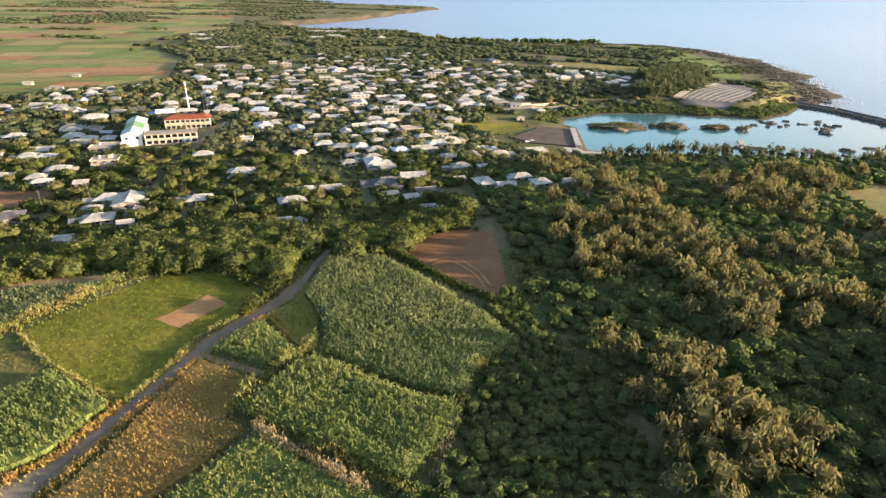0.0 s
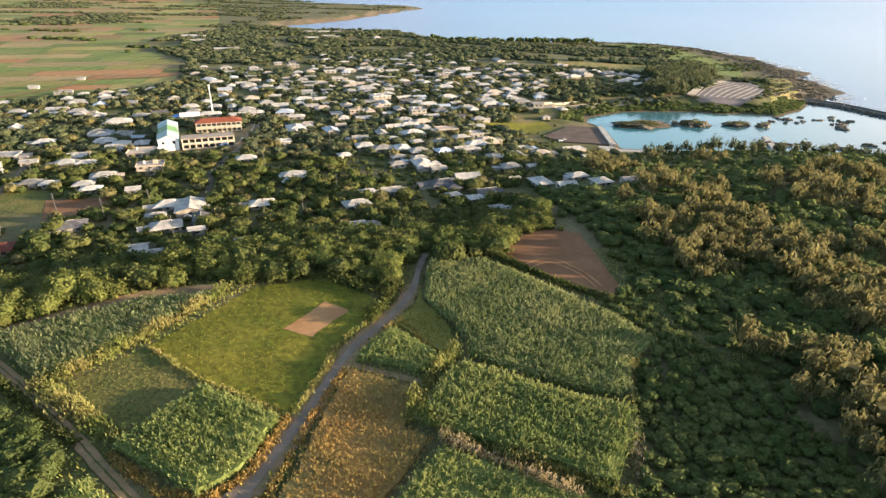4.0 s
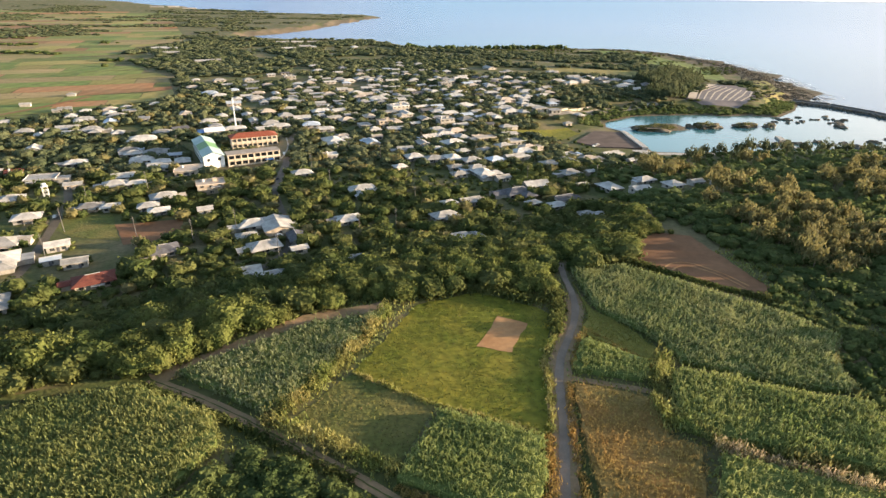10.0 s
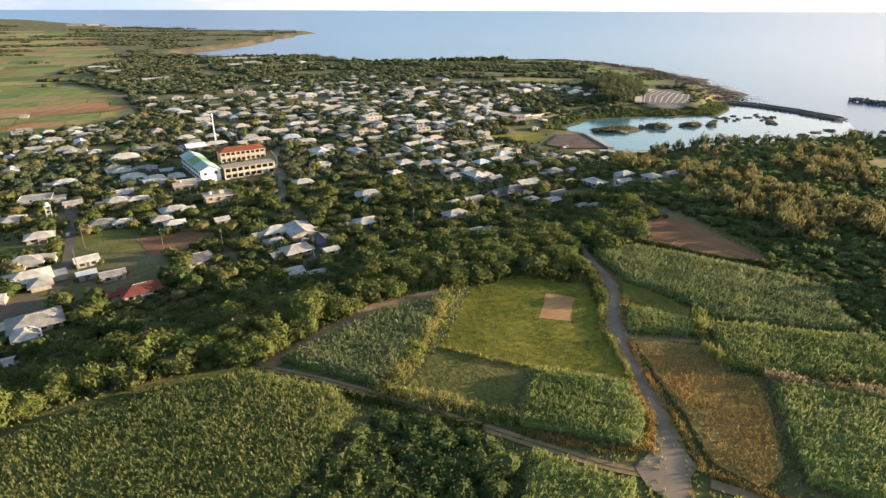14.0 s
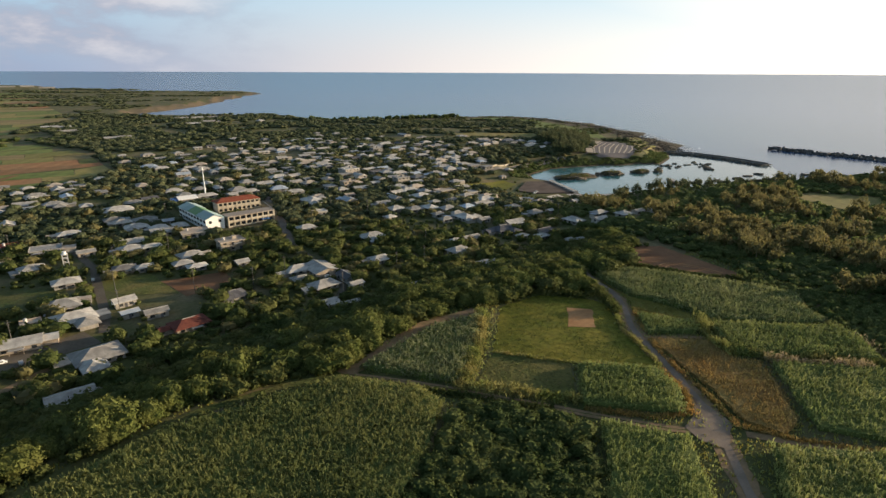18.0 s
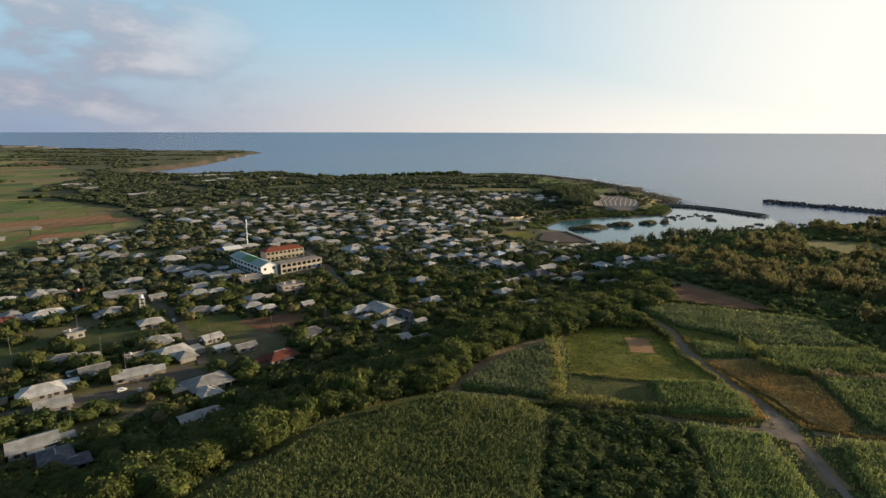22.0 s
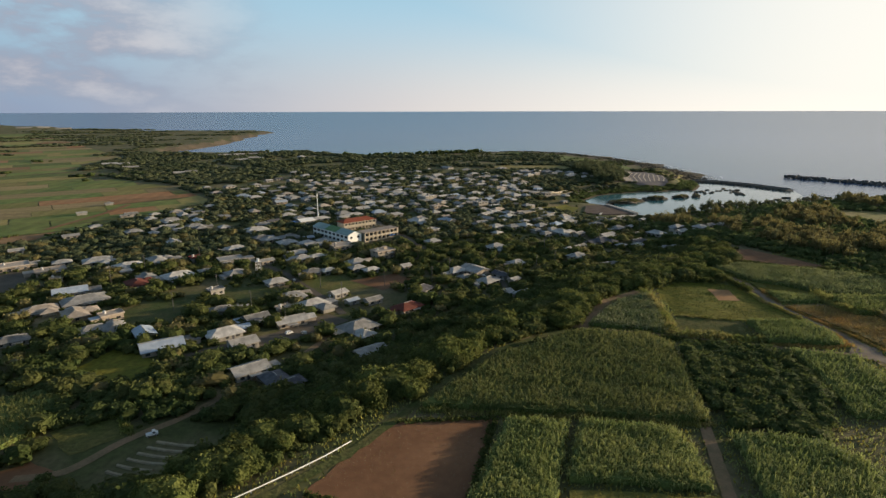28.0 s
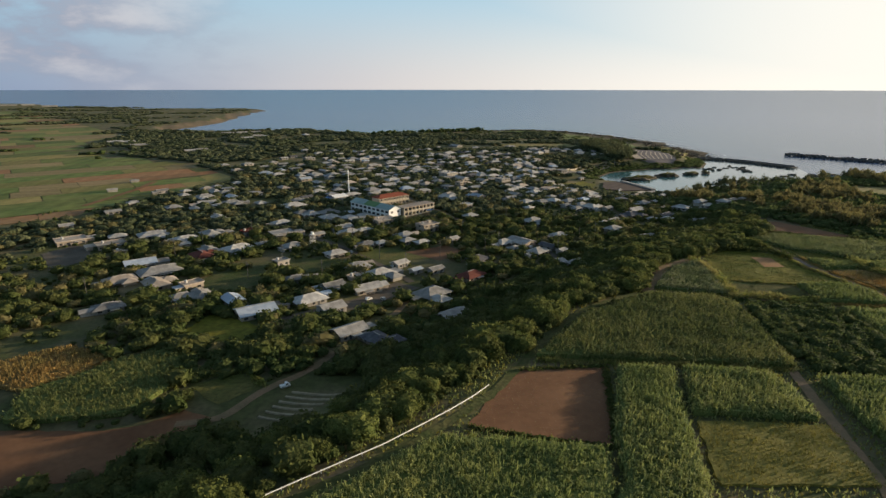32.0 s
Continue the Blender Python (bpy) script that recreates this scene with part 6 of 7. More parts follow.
def belt_undergrowth():
    rs = np.random.RandomState(71)
    x, y = spread(-345, 12, 30, 215, 2.6, 72)
    s = edge_dist(x, y)
    k = (s > np.where(x < -238, 2.2, -7)) & (s < 9) & off_polys(x, y, FIELDS + OPEN) & off_lines(x, y, LANES, 2.6)
    n = int(k.sum())
    grove("undergrowth", FAR_BROAD, x[k], y[k], rs.uniform(0.9, 1.9, n), rs.uniform(0.8, 1.6, n), "leaf", "tangled bushes along the foot of the tree belt", 73)
    x, y = spread(-350, -225, 85, 215, 4.0, 74)
    wild = [(-345, 138), (-328, 140), (-300, 134), (-282, 150), (-262, 166), (-236, 150), (-250, 100), (-283, 92), (-284, 122), (-300, 124), (-318, 130)]
    k = (inside(wild, x, y) | (inside([(-350, 215), (-350, 140), (-300, 140), (-262, 175), (-300, 178), (-330, 215)], x, y))) & off_polys(x, y, FIELDS + OPEN) & off_lines(x, y, STREETS, 2.6) & clear_of(x, y, 0.5)
    n = int(k.sum())
    grove("thicket", FAR_BROAD, x[k], y[k], rs.uniform(1.8, 3.6, n), rs.uniform(0.8, 1.2, n), "leaf_dark", "dark thicket below the tree belt", 75)


belt_undergrowth()


def plateau_thickets():
    rs = np.random.RandomState(12)
    x, y = spread(-170, 45, 30, 130, 2.8, 14)
    k = inside(WOODS_L, x, y)
    n = int(k.sum())
    grove("thicket", MID_BROAD, x[k], y[k], rs.uniform(1.9, 3.3, n), rs.uniform(0.75, 1.1, n), "leaf_dark", "dark dense thicket between cane fields", 15)
    x, y = spread(-60, 45, 30, 215, 2.2, 16)
    k = (inside(SCRUB_R, x, y) | inside(SCRUB_B, x, y)) & off_polys(x, y, [CANE_BIG, DRY_A])
    n = int(k.sum())
    grove("scrub", FAR_BROAD, x[k], y[k], rs.uniform(0.9, 2.1, n), rs.uniform(0.9, 1.5, n), "leaf_shrub", "low green scrub beside the cane", 17)


plateau_thickets()


def right_forest():
    rs = np.random.RandomState(21)
    x, y = spread(15, 420, 20, 372, 5.6, 22)
    line = [(19, 215), (22, 151), (25, 137), (32, 120), (37, 106), (40, 87), (40, 40), (60, -20)]
    d, sd = line_dist(line, x, y)
    k = (sd > 0) & (d > 4.2) & (x < 0.84 * y + 60) & (land_dist(x, y) > 4) & off_polys(x, y, FIELDS + OPEN + [SCRUB_R]) & clear_of(x, y, 3.0)
    k |= (x > 15) & (y > 210) & (edge_dist(x, y) < 45) & (land_dist(x, y) > 4) & off_polys(x, y, FIELDS + OPEN) & clear_of(x, y, 3.0)
    x, y = x[k], y[k]
    f = patchy(x, y, 0.03, 4.0) + 0.25 * patchy(x, y, 0.11, 9.0)
    tall = (f > np.where(y < 190, -0.06, 0.06)) & (y < 330) & (x > 42 + 0.10 * np.maximum(y - 200, 0))
    pick = tall & (rs.uniform(0, 1, len(x)) < np.where(y < 190, 0.75, 0.55))
    n = int(pick.sum())
    grove("woods", MID_FEATHER, x[pick], y[pick], rs.uniform(3.2, 5.2, n), rs.uniform(0.95, 1.3, n), "needle", "feathery golden-brown casuarina trees", 23)
    low = ~pick
    low_edge = np.where(line_dist(line, x, y)[0] < 16, 0.62, 1.0) * np.where(y > 315, 0.6, 1.0)
    for part_of, shape, leaf in ((low & (y < 120), MID_BROAD, "leaf_dark"), (low & (y >= 120) & (y < 230), FAR_BROAD, "leaf_shrub"), (low & (y >= 230), DIST_BROAD, "leaf_shrub")):
        n = int(part_of.sum())
        grove("woods", shape, x[part_of], y[part_of], rs.uniform(2.4, 4.4, n) * low_edge[part_of], rs.uniform(0.7, 1.1, n), leaf, "dense green broadleaf wood", 24)
    x2, y2 = spread(15, 420, 20, 372, 5.2, 25)
    d, sd = line_dist(line, x2, y2)
    k = (sd > 0) & (d > 3.2) & (land_dist(x2, y2) > 3) & off_polys(x2, y2, FIELDS + OPEN + [SCRUB_R]) & clear_of(x2, y2, 2.0)
    k &= (x2 + y2 < 290) & (x2 < 0.84 * y2 + 50)
    n = int(k.sum())
    grove("undergrowth", DIST_BROAD, x2[k], y2[k], rs.uniform(2.0, 3.8, n) * np.where(y2[k] > 315, 0.65, 1.0), rs.uniform(0.7, 1.1, n), "leaf_dark", "low green undergrowth of the wood", 26)


right_forest()


def shore_trees():
    rs = np.random.RandomState(141)
    row = np.array(densify([(100, 345), (140, 352), (200, 356), (260, 352), (330, 352)], 3.2, False))
    x, y = row[:, 0] + rs.normal(0, 2, len(row)), row[:, 1] + rs.normal(0, 6, len(row))
    k = land_dist(x, y) > 3
    n = int(k.sum())
    grove("woods", MID_FEATHER, x[k], y[k], rs.uniform(2.6, 4.2, n), rs.uniform(1.2, 1.7, n), "leaf_hazed", "tall dark feathery trees lining the lagoon shore", 142)


shore_trees()


def village_trees():
    rs = np.random.RandomState(41)
    x, y = spread(-470, 200, 60, 640, 5.7, 42)
    s = edge_dist(x, y)
    k = (s > 46) & (land_dist(x, y) > 14) & off_polys(x, y, FIELDS + OPEN) & off_lines(x, y, STREETS, 3.3) & clear_of(x, y, -0.9)
    k &= ~((x < farm_edge(y) + 4) & (y > 405)) & ~((x > 35) & (x < 120) & (y > 365) & (y < 480))
    f = patchy(x, y, 0.018, 2.0) + 0.5 * patchy(x, y, 0.06, 5.0)
    k &= f > np.where(x < -220, -0.30, -0.27)
    x, y = x[k], y[k]
    n = len(x)
    odd = rs.uniform(0, 1, n) < 0.13
    grove("village_trees", FAR_BROAD, x[odd], y[odd], rs.uniform(2.4, 4.6, int(odd.sum())), rs.uniform(0.8, 1.2, int(odd.sum())), "needle", "olive-brown garden trees among the houses", 45)
    near = (y < 330) & ~odd
    grove("village_trees", FAR_BROAD, x[near], y[near], 2.0 + 3.4 * rs.uniform(0, 1, int(near.sum())) ** 1.8, rs.uniform(0.7, 1.2, int(near.sum())), "leaf", "garden trees and thickets between the houses", 43)
    far = (y >= 330) & ~odd
    grove("village_trees", DIST_BROAD, x[far], y[far], 2.2 + 3.2 * rs.uniform(0, 1, int(far.sum())) ** 1.6, rs.uniform(0.7, 1.1, int(far.sum())), "leaf_hazed", "garden trees and thickets between far houses", 44)


village_trees()


def village_bushes():
    rs = np.random.RandomState(91)
    x, y = spread(-440, 70, 120, 470, 4.4, 92)
    k = (edge_dist(x, y) > 40) & off_polys(x, y, FIELDS + OPEN) & off_lines(x, y, STREETS, 3.4) & clear_of(x, y, -2.2)
    k &= (patchy(x, y, 0.05, 12.0) > 0.05) | ~clear_of(x, y, 0.4)
    n = int(k.sum())
    grove("village_bushes", SPOT_BROAD, x[k], y[k], rs.uniform(1.0, 2.0, n), rs.uniform(0.8, 1.25, n), "leaf", "garden shrubs and hedges round the houses", 93)


village_bushes()


def far_woods():
    rs = np.random.RandomState(51)
    x, y = spread(-500, 470, 560, 1330, 8.2, 52)
    k = (land_dist(x, y) > 45) & off_polys(x, y, OPEN) & clear_of(x, y, 2.0) & (x > farm_edge(y) + 8 + 30 * patchy(x, y, 0.012, 3.3)) & ((y > 640) | (x > 120))
    k &= ~((land_dist(x, y) < 110) & (x > 100) & (y > 700))
    f = patchy(x, y, 0.012, 7.0)
    k &= f + 0.5 * patchy(x, y, 0.05, 2.0) > -0.12
    k &= ~(inside([(80, 610), (95, 690), (165, 722), (222, 690), (222, 630), (150, 622)], x, y) & (patchy(x, y, 0.08, 4.0) < 0.12))
    n = int(k.sum())
    grove("woods", DIST_BROAD, x[k], y[k], rs.uniform(4.0, 6.8, n), rs.uniform(0.5, 0.9, n), "leaf_hazed", "distant dark green woods behind the village", 53)
    row = np.array(densify([(-20, 1215), (15, 1112), (120, 1128), (200, 1140), (285, 1158)], 5.0, False))
    x, y = np.repeat(row[:, 0], 3) + rs.normal(0, 5, len(row) * 3), np.repeat(row[:, 1], 3) + rs.normal(0, 6, len(row) * 3)
    grove("woods", DIST_BROAD, x, y, rs.uniform(3.0, 5.0, len(x)), rs.uniform(1.4, 2.0, len(x)), "leaf_dark", "row of tall dark trees along the far shore", 62)
    x, y = spread(150, 345, 535, 800, 6.5, 54)
    k = (land_dist(x, y) > 20) & off_polys(x, y, OPEN) & inside([(176, 556), (198, 549), (212, 560), (255, 607), (312, 690), (335, 790), (285, 760), (262, 732), (222, 690), (222, 640), (190, 590)], x, y) & (y > 540)
    n = int(k.sum())
    grove("woods", FAR_FEATHER, x[k], y[k], rs.uniform(3.5, 5.5, n), rs.uniform(1.2, 1.5, n), "leaf_hazed", "casuarina wood on the cape", 55)
    x, y = spread(70, 350, 470, 575, 3.9, 56)
    k = (land_dist(x, y) > -0.6) & (land_dist(x, y) < 20) & off_polys(x, y, OPEN)
    n = int(k.sum())
    grove("scrub", FAR_BROAD, x[k], y[k], rs.uniform(1.8, 3.0, n), rs.uniform(0.6, 0.9, n), "leaf_shrub", "green shore scrub around the lagoon", 57)
    x, y = spread(-2200, 0, 1330, 3000, 17, 58)
    k = (land_dist(x, y) > 60) & (patchy(x, y * 2.2, 0.004, 3.0) + 0.4 * patchy(x, y, 0.016, 5.0) + 0.30 * smooth(-700, -250, x) * smooth(2300, 1700, y) > 0.16)
    n = int(k.sum())
    grove("woods", SPOT_BROAD, x[k], y[k], rs.uniform(5.5, 10, n), rs.uniform(0.4, 0.6, n), "leaf_hazed", "far dark woods on the distant cape", 59)
    x, y = spread(-2000, -380, 620, 1330, 13, 60)
    k = (land_dist(x, y) > 60) & (patchy(x, y * 3.0, 0.006, 6.0) + 0.25 * patchy(x, y, 0.03, 2.0) > 0.42)
    n = int(k.sum())
    grove("woods", SPOT_BROAD, x[k], y[k], rs.uniform(5, 8, n), rs.uniform(0.5, 0.7, n), "leaf_dark", "far windbreak trees among fields", 61)


far_woods()


def rocky_coast():
    rs = np.random.RandomState(81)
    x, y = spread(95, 500, 520, 1190, 8.0, 82)
    d = land_dist(x, y)
    k = (d > 28) & (d < 120) & off_polys(x, y, OPEN) & (patchy(x, y, 0.03, 8.0) > 0.0)
    n = int(k.sum())
    grove("scrub", DIST_BROAD, x[k], y[k], rs.uniform(1.6, 4.0, n), rs.uniform(0.35, 0.7, n), "leaf", "low windswept scrub along the rocky coast", 83)
    line = np.array(densify([(20, 1135), (125, 1150), (290, 1180), (415, 1160), (474, 1072), (480, 910), (462, 800), (435, 715), (405, 640), (385, 600), (350, 572)], 1.4, False))
    m = len(line)
    j = rs.randint(0, m, 3200)
    cx, cy = line[j, 0] + rs.normal(-10, 20, 3200), line[j, 1] + rs.normal(0, 14, 3200)
    d = land_dist(cx, cy)
    k = (d > -16) & (d < 46)
    cx, cy, d = cx[k], cy[k], d[k]
    n = len(cx)
    bq = ball(1)
    size = rs.uniform(0.8, 3.4, (n, 1, 1)) * rs.uniform(0.5, 1.3, (n, 1, 3)) * [1, 1, 0.5]
    top = np.where(d > 0, gz(cx, cy), SEA)
    q = (bq[None] + rs.normal(0, 0.18, (n, *bq.shape))) * size[:, None, :, :].reshape(n, 1, 1, 3) + np.stack([cx, cy, top], 1)[:, None, None, :]
    tagged(new("shore_rocks", quad_mesh("shore_rocks", q.reshape(-1, 4, 3), ["rock"])), "jagged dark coral rocks along the shore", "rock", kind="stuff")
    j = rs.randint(0, m, 900)
    nx = rs.normal(0, 1, 900)
    fx, fy = line[j, 0] + 18 + np.abs(nx) * 9, line[j, 1] + rs.normal(0, 8, 900)
    d = land_dist(fx, fy)
    k = d < -3
    fx, fy = fx[k], fy[k]
    n = len(fx)
    a = rs.normal(1.9, 0.5, n)
    L, W = rs.uniform(2, 11, n), rs.uniform(0.3, 1.1, n)
    ux, uy = np.cos(a), np.sin(a)
    z = np.full(n, SEA + 0.08)
    q = np.stack([np.stack([fx - ux * L, fy - uy * L, z], 1), np.stack([fx + uy * W, fy - ux * W, z], 1), np.stack([fx + ux * L, fy + uy * L, z], 1), np.stack([fx - uy * W, fy + ux * W, z], 1)], 1)
    tagged(new("surf", quad_mesh("surf", q, ["foam"])), "thin white surf breaking on the reef", "surf", kind="stuff")


rocky_coast()


# ---- hedges and field edges ----
def hedge(line, width, height, mat, label, seed, density=4.2, name="hedge"):
    rs = np.random.RandomState(seed)
    pts = np.array(densify(line, 0.5, False))
    n = int(len(pts) * 0.5 * density * width)
    i = rs.randint(0, len(pts), n)
    x, y = pts[i, 0] + rs.normal(0, width * 0.35, n), pts[i, 1] + rs.normal(0, width * 0.35, n)
    z = gz(x, y)
    m = 9
    base = np.stack([x, y, z], 1)[:, None, :]
    h = (height * (0.65 + 0.5 * rs.uniform(0, 1, n)) * (0.8 + 0.3 * np.sin(pts[i, 0] * 0.5 + pts[i, 1] * 0.3)))[:, None]
    off = np.stack([rs.normal(0, 0.35, (n, m)), rs.normal(0, 0.35, (n, m)), rs.uniform(0.15, 1.0, (n, m)) * h], -1)
    p = (base + off).reshape(-1, 3)
    nrm = unit(rs.normal(0, 1, p.shape) * [1, 1, 0.35])
    side = unit(np.cross(nrm, unit(rs.normal(0, 0.3, p.shape) + [0, 0, 1])))
    up = np.cross(side, nrm)
    s = rs.uniform(0.3, 0.65, len(p))[:, None]
    q = np.stack([p - up * s, p + side * s * 0.2, p + up * s, p - side * s * 0.2], 1)
    if mat == "leaf":
        q = cards(p, unit(rs.normal(0, 1, p.shape) + [0, 0, 0.5]), rs.uniform(0.25, 0.5, len(p)), rs)
    ob = new(name, quad_mesh(name, q, [mat]))
    return tagged(ob, label, "hedge", kind="stuff")


hedge([(-103, 154), (-114, 131), (-125, 114), (-131, 107.5), (-124, 103), (-110, 94), (-104, 90)], 3.6, 2.7, "reed", "golden reed hedge between field plots", 1)
hedge([(-104, 152), (-115, 130), (-126, 113), (-129, 107)], 2.6, 2.2, "leaf", "bushy green hedge between meadow and cane", 21, density=1.6)
hedge([(-112, 123), (-94, 109), (-72, 97)], 1.0, 0.9, "reed", "low dry grass strip between plots", 2)
hedge([(-70, 97.5), (-65.5, 113), (-64.5, 122), (-58, 134)], 1.4, 1.2, "reed", "golden roadside grass", 3)
hedge([(-57, 136), (-53, 146), (-50, 158), (-58, 152), (-74, 163), (-90, 162)], 3.2, 3.0, "leaf", "bushy green hedge around the meadow", 4)
hedge([(-71, 96), (-74.5, 82), (-80, 74.5), (-90, 76.5), (-104, 86)], 1.6, 1.0, "dry_grass", "dry grass verge round the cane", 5)
hedge([(-40, 108), (-43, 98), (-38, 91.5), (-24, 84.5), (-13, 79), (-4, 72)], 2.6, 2.5, "reed", "pale plumed reeds along a field bank", 6)
hedge([(-37, 116), (-41, 109), (-43, 99)], 2.4, 2.2, "reed", "golden reeds beside a plot", 7)
hedge([(-58, 118), (-52, 131), (-48, 136), (-40, 122)], 1.2, 1.0, "dry_grass", "golden grass round a small plot", 8)
hedge([(-13, 79), (4, 96), (9, 112), (20, 126)], 1.6, 1.8, "reed", "dry reeds between cane and scrub", 9)
hedge([(-17, 178), (0, 160), (14, 147), (22, 128)], 2.4, 2.0, "leaf", "green hedge along the brown field", 10)
hedge([(-61, 113), (-66, 95), (-69, 80), (-73, 66), (-66, 58), (-50, 46)], 1.2, 0.9, "dry_grass", "golden grass verge along the lane", 11)
hedge([(-162, 122.5), (-147, 114), (-136, 106), (-126, 98.5), (-112, 89)], 1.6, 1.1, "leaf", "weedy green verge of the dirt track", 12)
hedge([(-238, 85), (-210, 71.5), (-169, 51)], 1.8, 1.3, "reed", "grass bank between cane fields", 13)
hedge([(-246, 82), (-221, 75), (-246, 40), (-273, 60)], 1.0, 0.8, "leaf", "weedy edge of a bare field", 14)
hedge([(-33.8, 120.0), (-37.9, 111.5)], 3.0, 4.4, "reed", "golden sunlit bush at a field corner", 31, density=5.0)
hedge([(-43.4, 104.3), (-45.2, 95.4)], 2.2, 3.4, "reed", "tall yellow-green grass clump at a field corner", 32, density=5.0)
hedge([(-38.4, 88.5), (-31.7, 84.4), (-24.4, 80.6), (-19.7, 77.2), (-13.7, 74.3)], 1.9, 3.3, "plume", "pale pinkish plumes of tall reeds along a bank", 33, density=4.0)
hedge([(3.6, 94.0), (1.6, 87.5), (0.2, 82.1), (-1.1, 77.6)], 1.5, 2.8, "plume", "pale plumes of reeds between cane and scrub", 34, density=2.2)
hedge([(-340, 133), (-336, 137), (-319, 136.5), (-315, 124)], 2.0, 1.8, "reed", "pale reeds round a small plot", 15)


# ---- rough grass on the open plateau ----
def rough_grass():
    rs = np.random.RandomState(201)
    x, y = spread(-380, 60, -70, 185, 1.3, 202)
    k = (edge_dist(x, y) < 3) & off_polys(x, y, FIELDS + [SCRUB_R, WOODS_L]) & off_lines(x, y, LANES + [[(-74, 63), (-60, 52), (-45, 38), (-20, 20)], [(-171, 52), (-190, 27), (-204, 8), (-230, -20)]], 1.9) & (x < 42) & (rs.uniform(0, 1, len(x)) < smooth(-70, 15, y))
    x, y = x[k], y[k]
    n, m = len(x), 3
    base = np.stack([x, y, gz(x, y) + 0.25], 1)[:, None, :] + rs.normal(0, 0.45, (n, m, 3)) * [1, 1, 0.25]
    p = base.reshape(-1, 3)
    nrm = unit(rs.normal(0, 1, p.shape) * [1, 1, 0.5])
    side = unit(np.cross(nrm, unit(rs.normal(0, 0.4, p.shape) + [0, 0, 1])))
    up = np.cross(side, nrm)
    s = rs.uniform(0.3, 0.75, len(p))[:, None]
    q = np.stack([p - up * s, p + side * s * 0.32, p + up * s, p - side * s * 0.32], 1)
    tagged(new("rough_grass", quad_mesh("rough_grass", q, ["cane", "olive_grass"], (rs.uniform(0, 1, len(q)) < 0.45).astype(int))), "tufts of rough green and yellow grass on field edges", "grass", kind="stuff")


rough_grass()


def meadow_tufts(poly, gap, height, mats, share, label, seed):
    """Uneven short grass standing on a mown plot."""
    rs = np.random.RandomState(seed)
    xs, ys = [p[0] for p in poly], [p[1] for p in poly]
    x, y = spread(min(xs), max(xs), min(ys), max(ys), gap, seed)
    f = patchy(x, y, 0.09, seed * 0.7) + 0.6 * patchy(x, y, 0.35, seed * 0.3)
    k = inside(poly, x, y) & off_polys(x, y, [PATCH]) & (rs.uniform(-0.7, 0.7, len(x)) < f + 0.15)
    x, y = x[k], y[k]
    p = np.repeat(np.stack([x, y, gz(x, y) + 0.1 + height * 0.5], 1), 2, 0) + rs.normal(0, gap * 0.4, (2 * len(x), 3)) * [1, 1, 0.0]
    nrm = unit(rs.normal(0, 1, p.shape) * [1, 1, 0.8])
    side = unit(np.cross(nrm, unit(rs.normal(0, 0.5, p.shape) + [0, 0, 1])))
    up = np.cross(side, nrm)
    s = rs.uniform(0.6, 1.3, len(p))[:, None] * height
    q = np.stack([p - up * s, p + side * s * 0.6, p + up * s, p - side * s * 0.6], 1)
    tagged(new("grass_tufts", quad_mesh("grass_tufts", q, mats, (rs.uniform(0, 1, len(q)) < share).astype(int))), label, "grass", kind="stuff")


meadow_tufts(MEADOW, 0.6, 0.17, ["meadow", "lane_grass"], 0.4, "uneven short green and yellow meadow grass", 301)
meadow_tufts(LOWER, 0.65, 0.17, ["mown", "dirt"], 0.06, "uneven short dry grass on a mown plot", 302)
meadow_tufts(BROWN_L, 0.9, 0.10, ["straw", "dry_grass"], 0.5, "pale straw stubble left on bare earth", 303)


# ---- guard rail ----
def guard_rail():
    line = [(-345, 45), (-321.7, 52.9), (-305, 57.6), (-294.4, 60.6), (-283.4, 64.9), (-274.6, 68.5), (-266.3, 72.4), (-259.5, 76.3)]
    pts = densify(line, 4.0, False)
    e = thing("guard_rail", 0, 0, 0, 0, "white painted steel guard rail beside the track", "guard rail")
    for i, (a, b) in enumerate(zip(pts[:-1], pts[1:])):
        za, zb = gz1(*a), gz1(*b)
        d = Vector((b[0] - a[0], b[1] - a[1], zb - za))
        m = Matrix.Translation((a[0], a[1], za + 0.75)) @ d.to_track_quat("X", "Z").to_matrix().to_4x4()
        bm = bmesh.new()
        box(bm, 0, d.length, -0.05, 0.05, -0.13, 0.13, m)
        box(bm, 0, d.length, -0.09, -0.04, -0.06, 0.06, m)
        part("beam", bm, "paint_white", e)
        part("post", boxes((a[0] - 0.07, a[0] + 0.07, a[1] + 0.06, a[1] + 0.2, za - 0.3, za + 0.95)), "paint_white", e)


guard_rail()


# ---- lagoon road wall ----
def road_wall():
    pts = densify([(22, 492), (34, 502), (54, 499), (85, 512), (122, 533)], 9.0, False)
    e = thing("road_wall", 0, 0, 0, 0, "cream rendered wall in pieces beside the lagoon road", "wall")
    for a, b in zip(pts[:-1], pts[1:]):
        z = min(gz1(*a), gz1(*b))
        d = Vector((b[0] - a[0], b[1] - a[1], 0))
        m = Matrix.Translation((a[0], a[1], z)) @ Matrix.Rotation(math.atan2(d.y, d.x), 4, "Z")
        bm = bmesh.new()
        box(bm, 0.5, d.length - 0.5, -0.25, 0.25, -1, 2.0, m)
        box(bm, 0.4, d.length - 0.4, -0.35, 0.35, 1.98, 2.2, m)
        part("wall_piece", bm, "kerb", e)


road_wall()


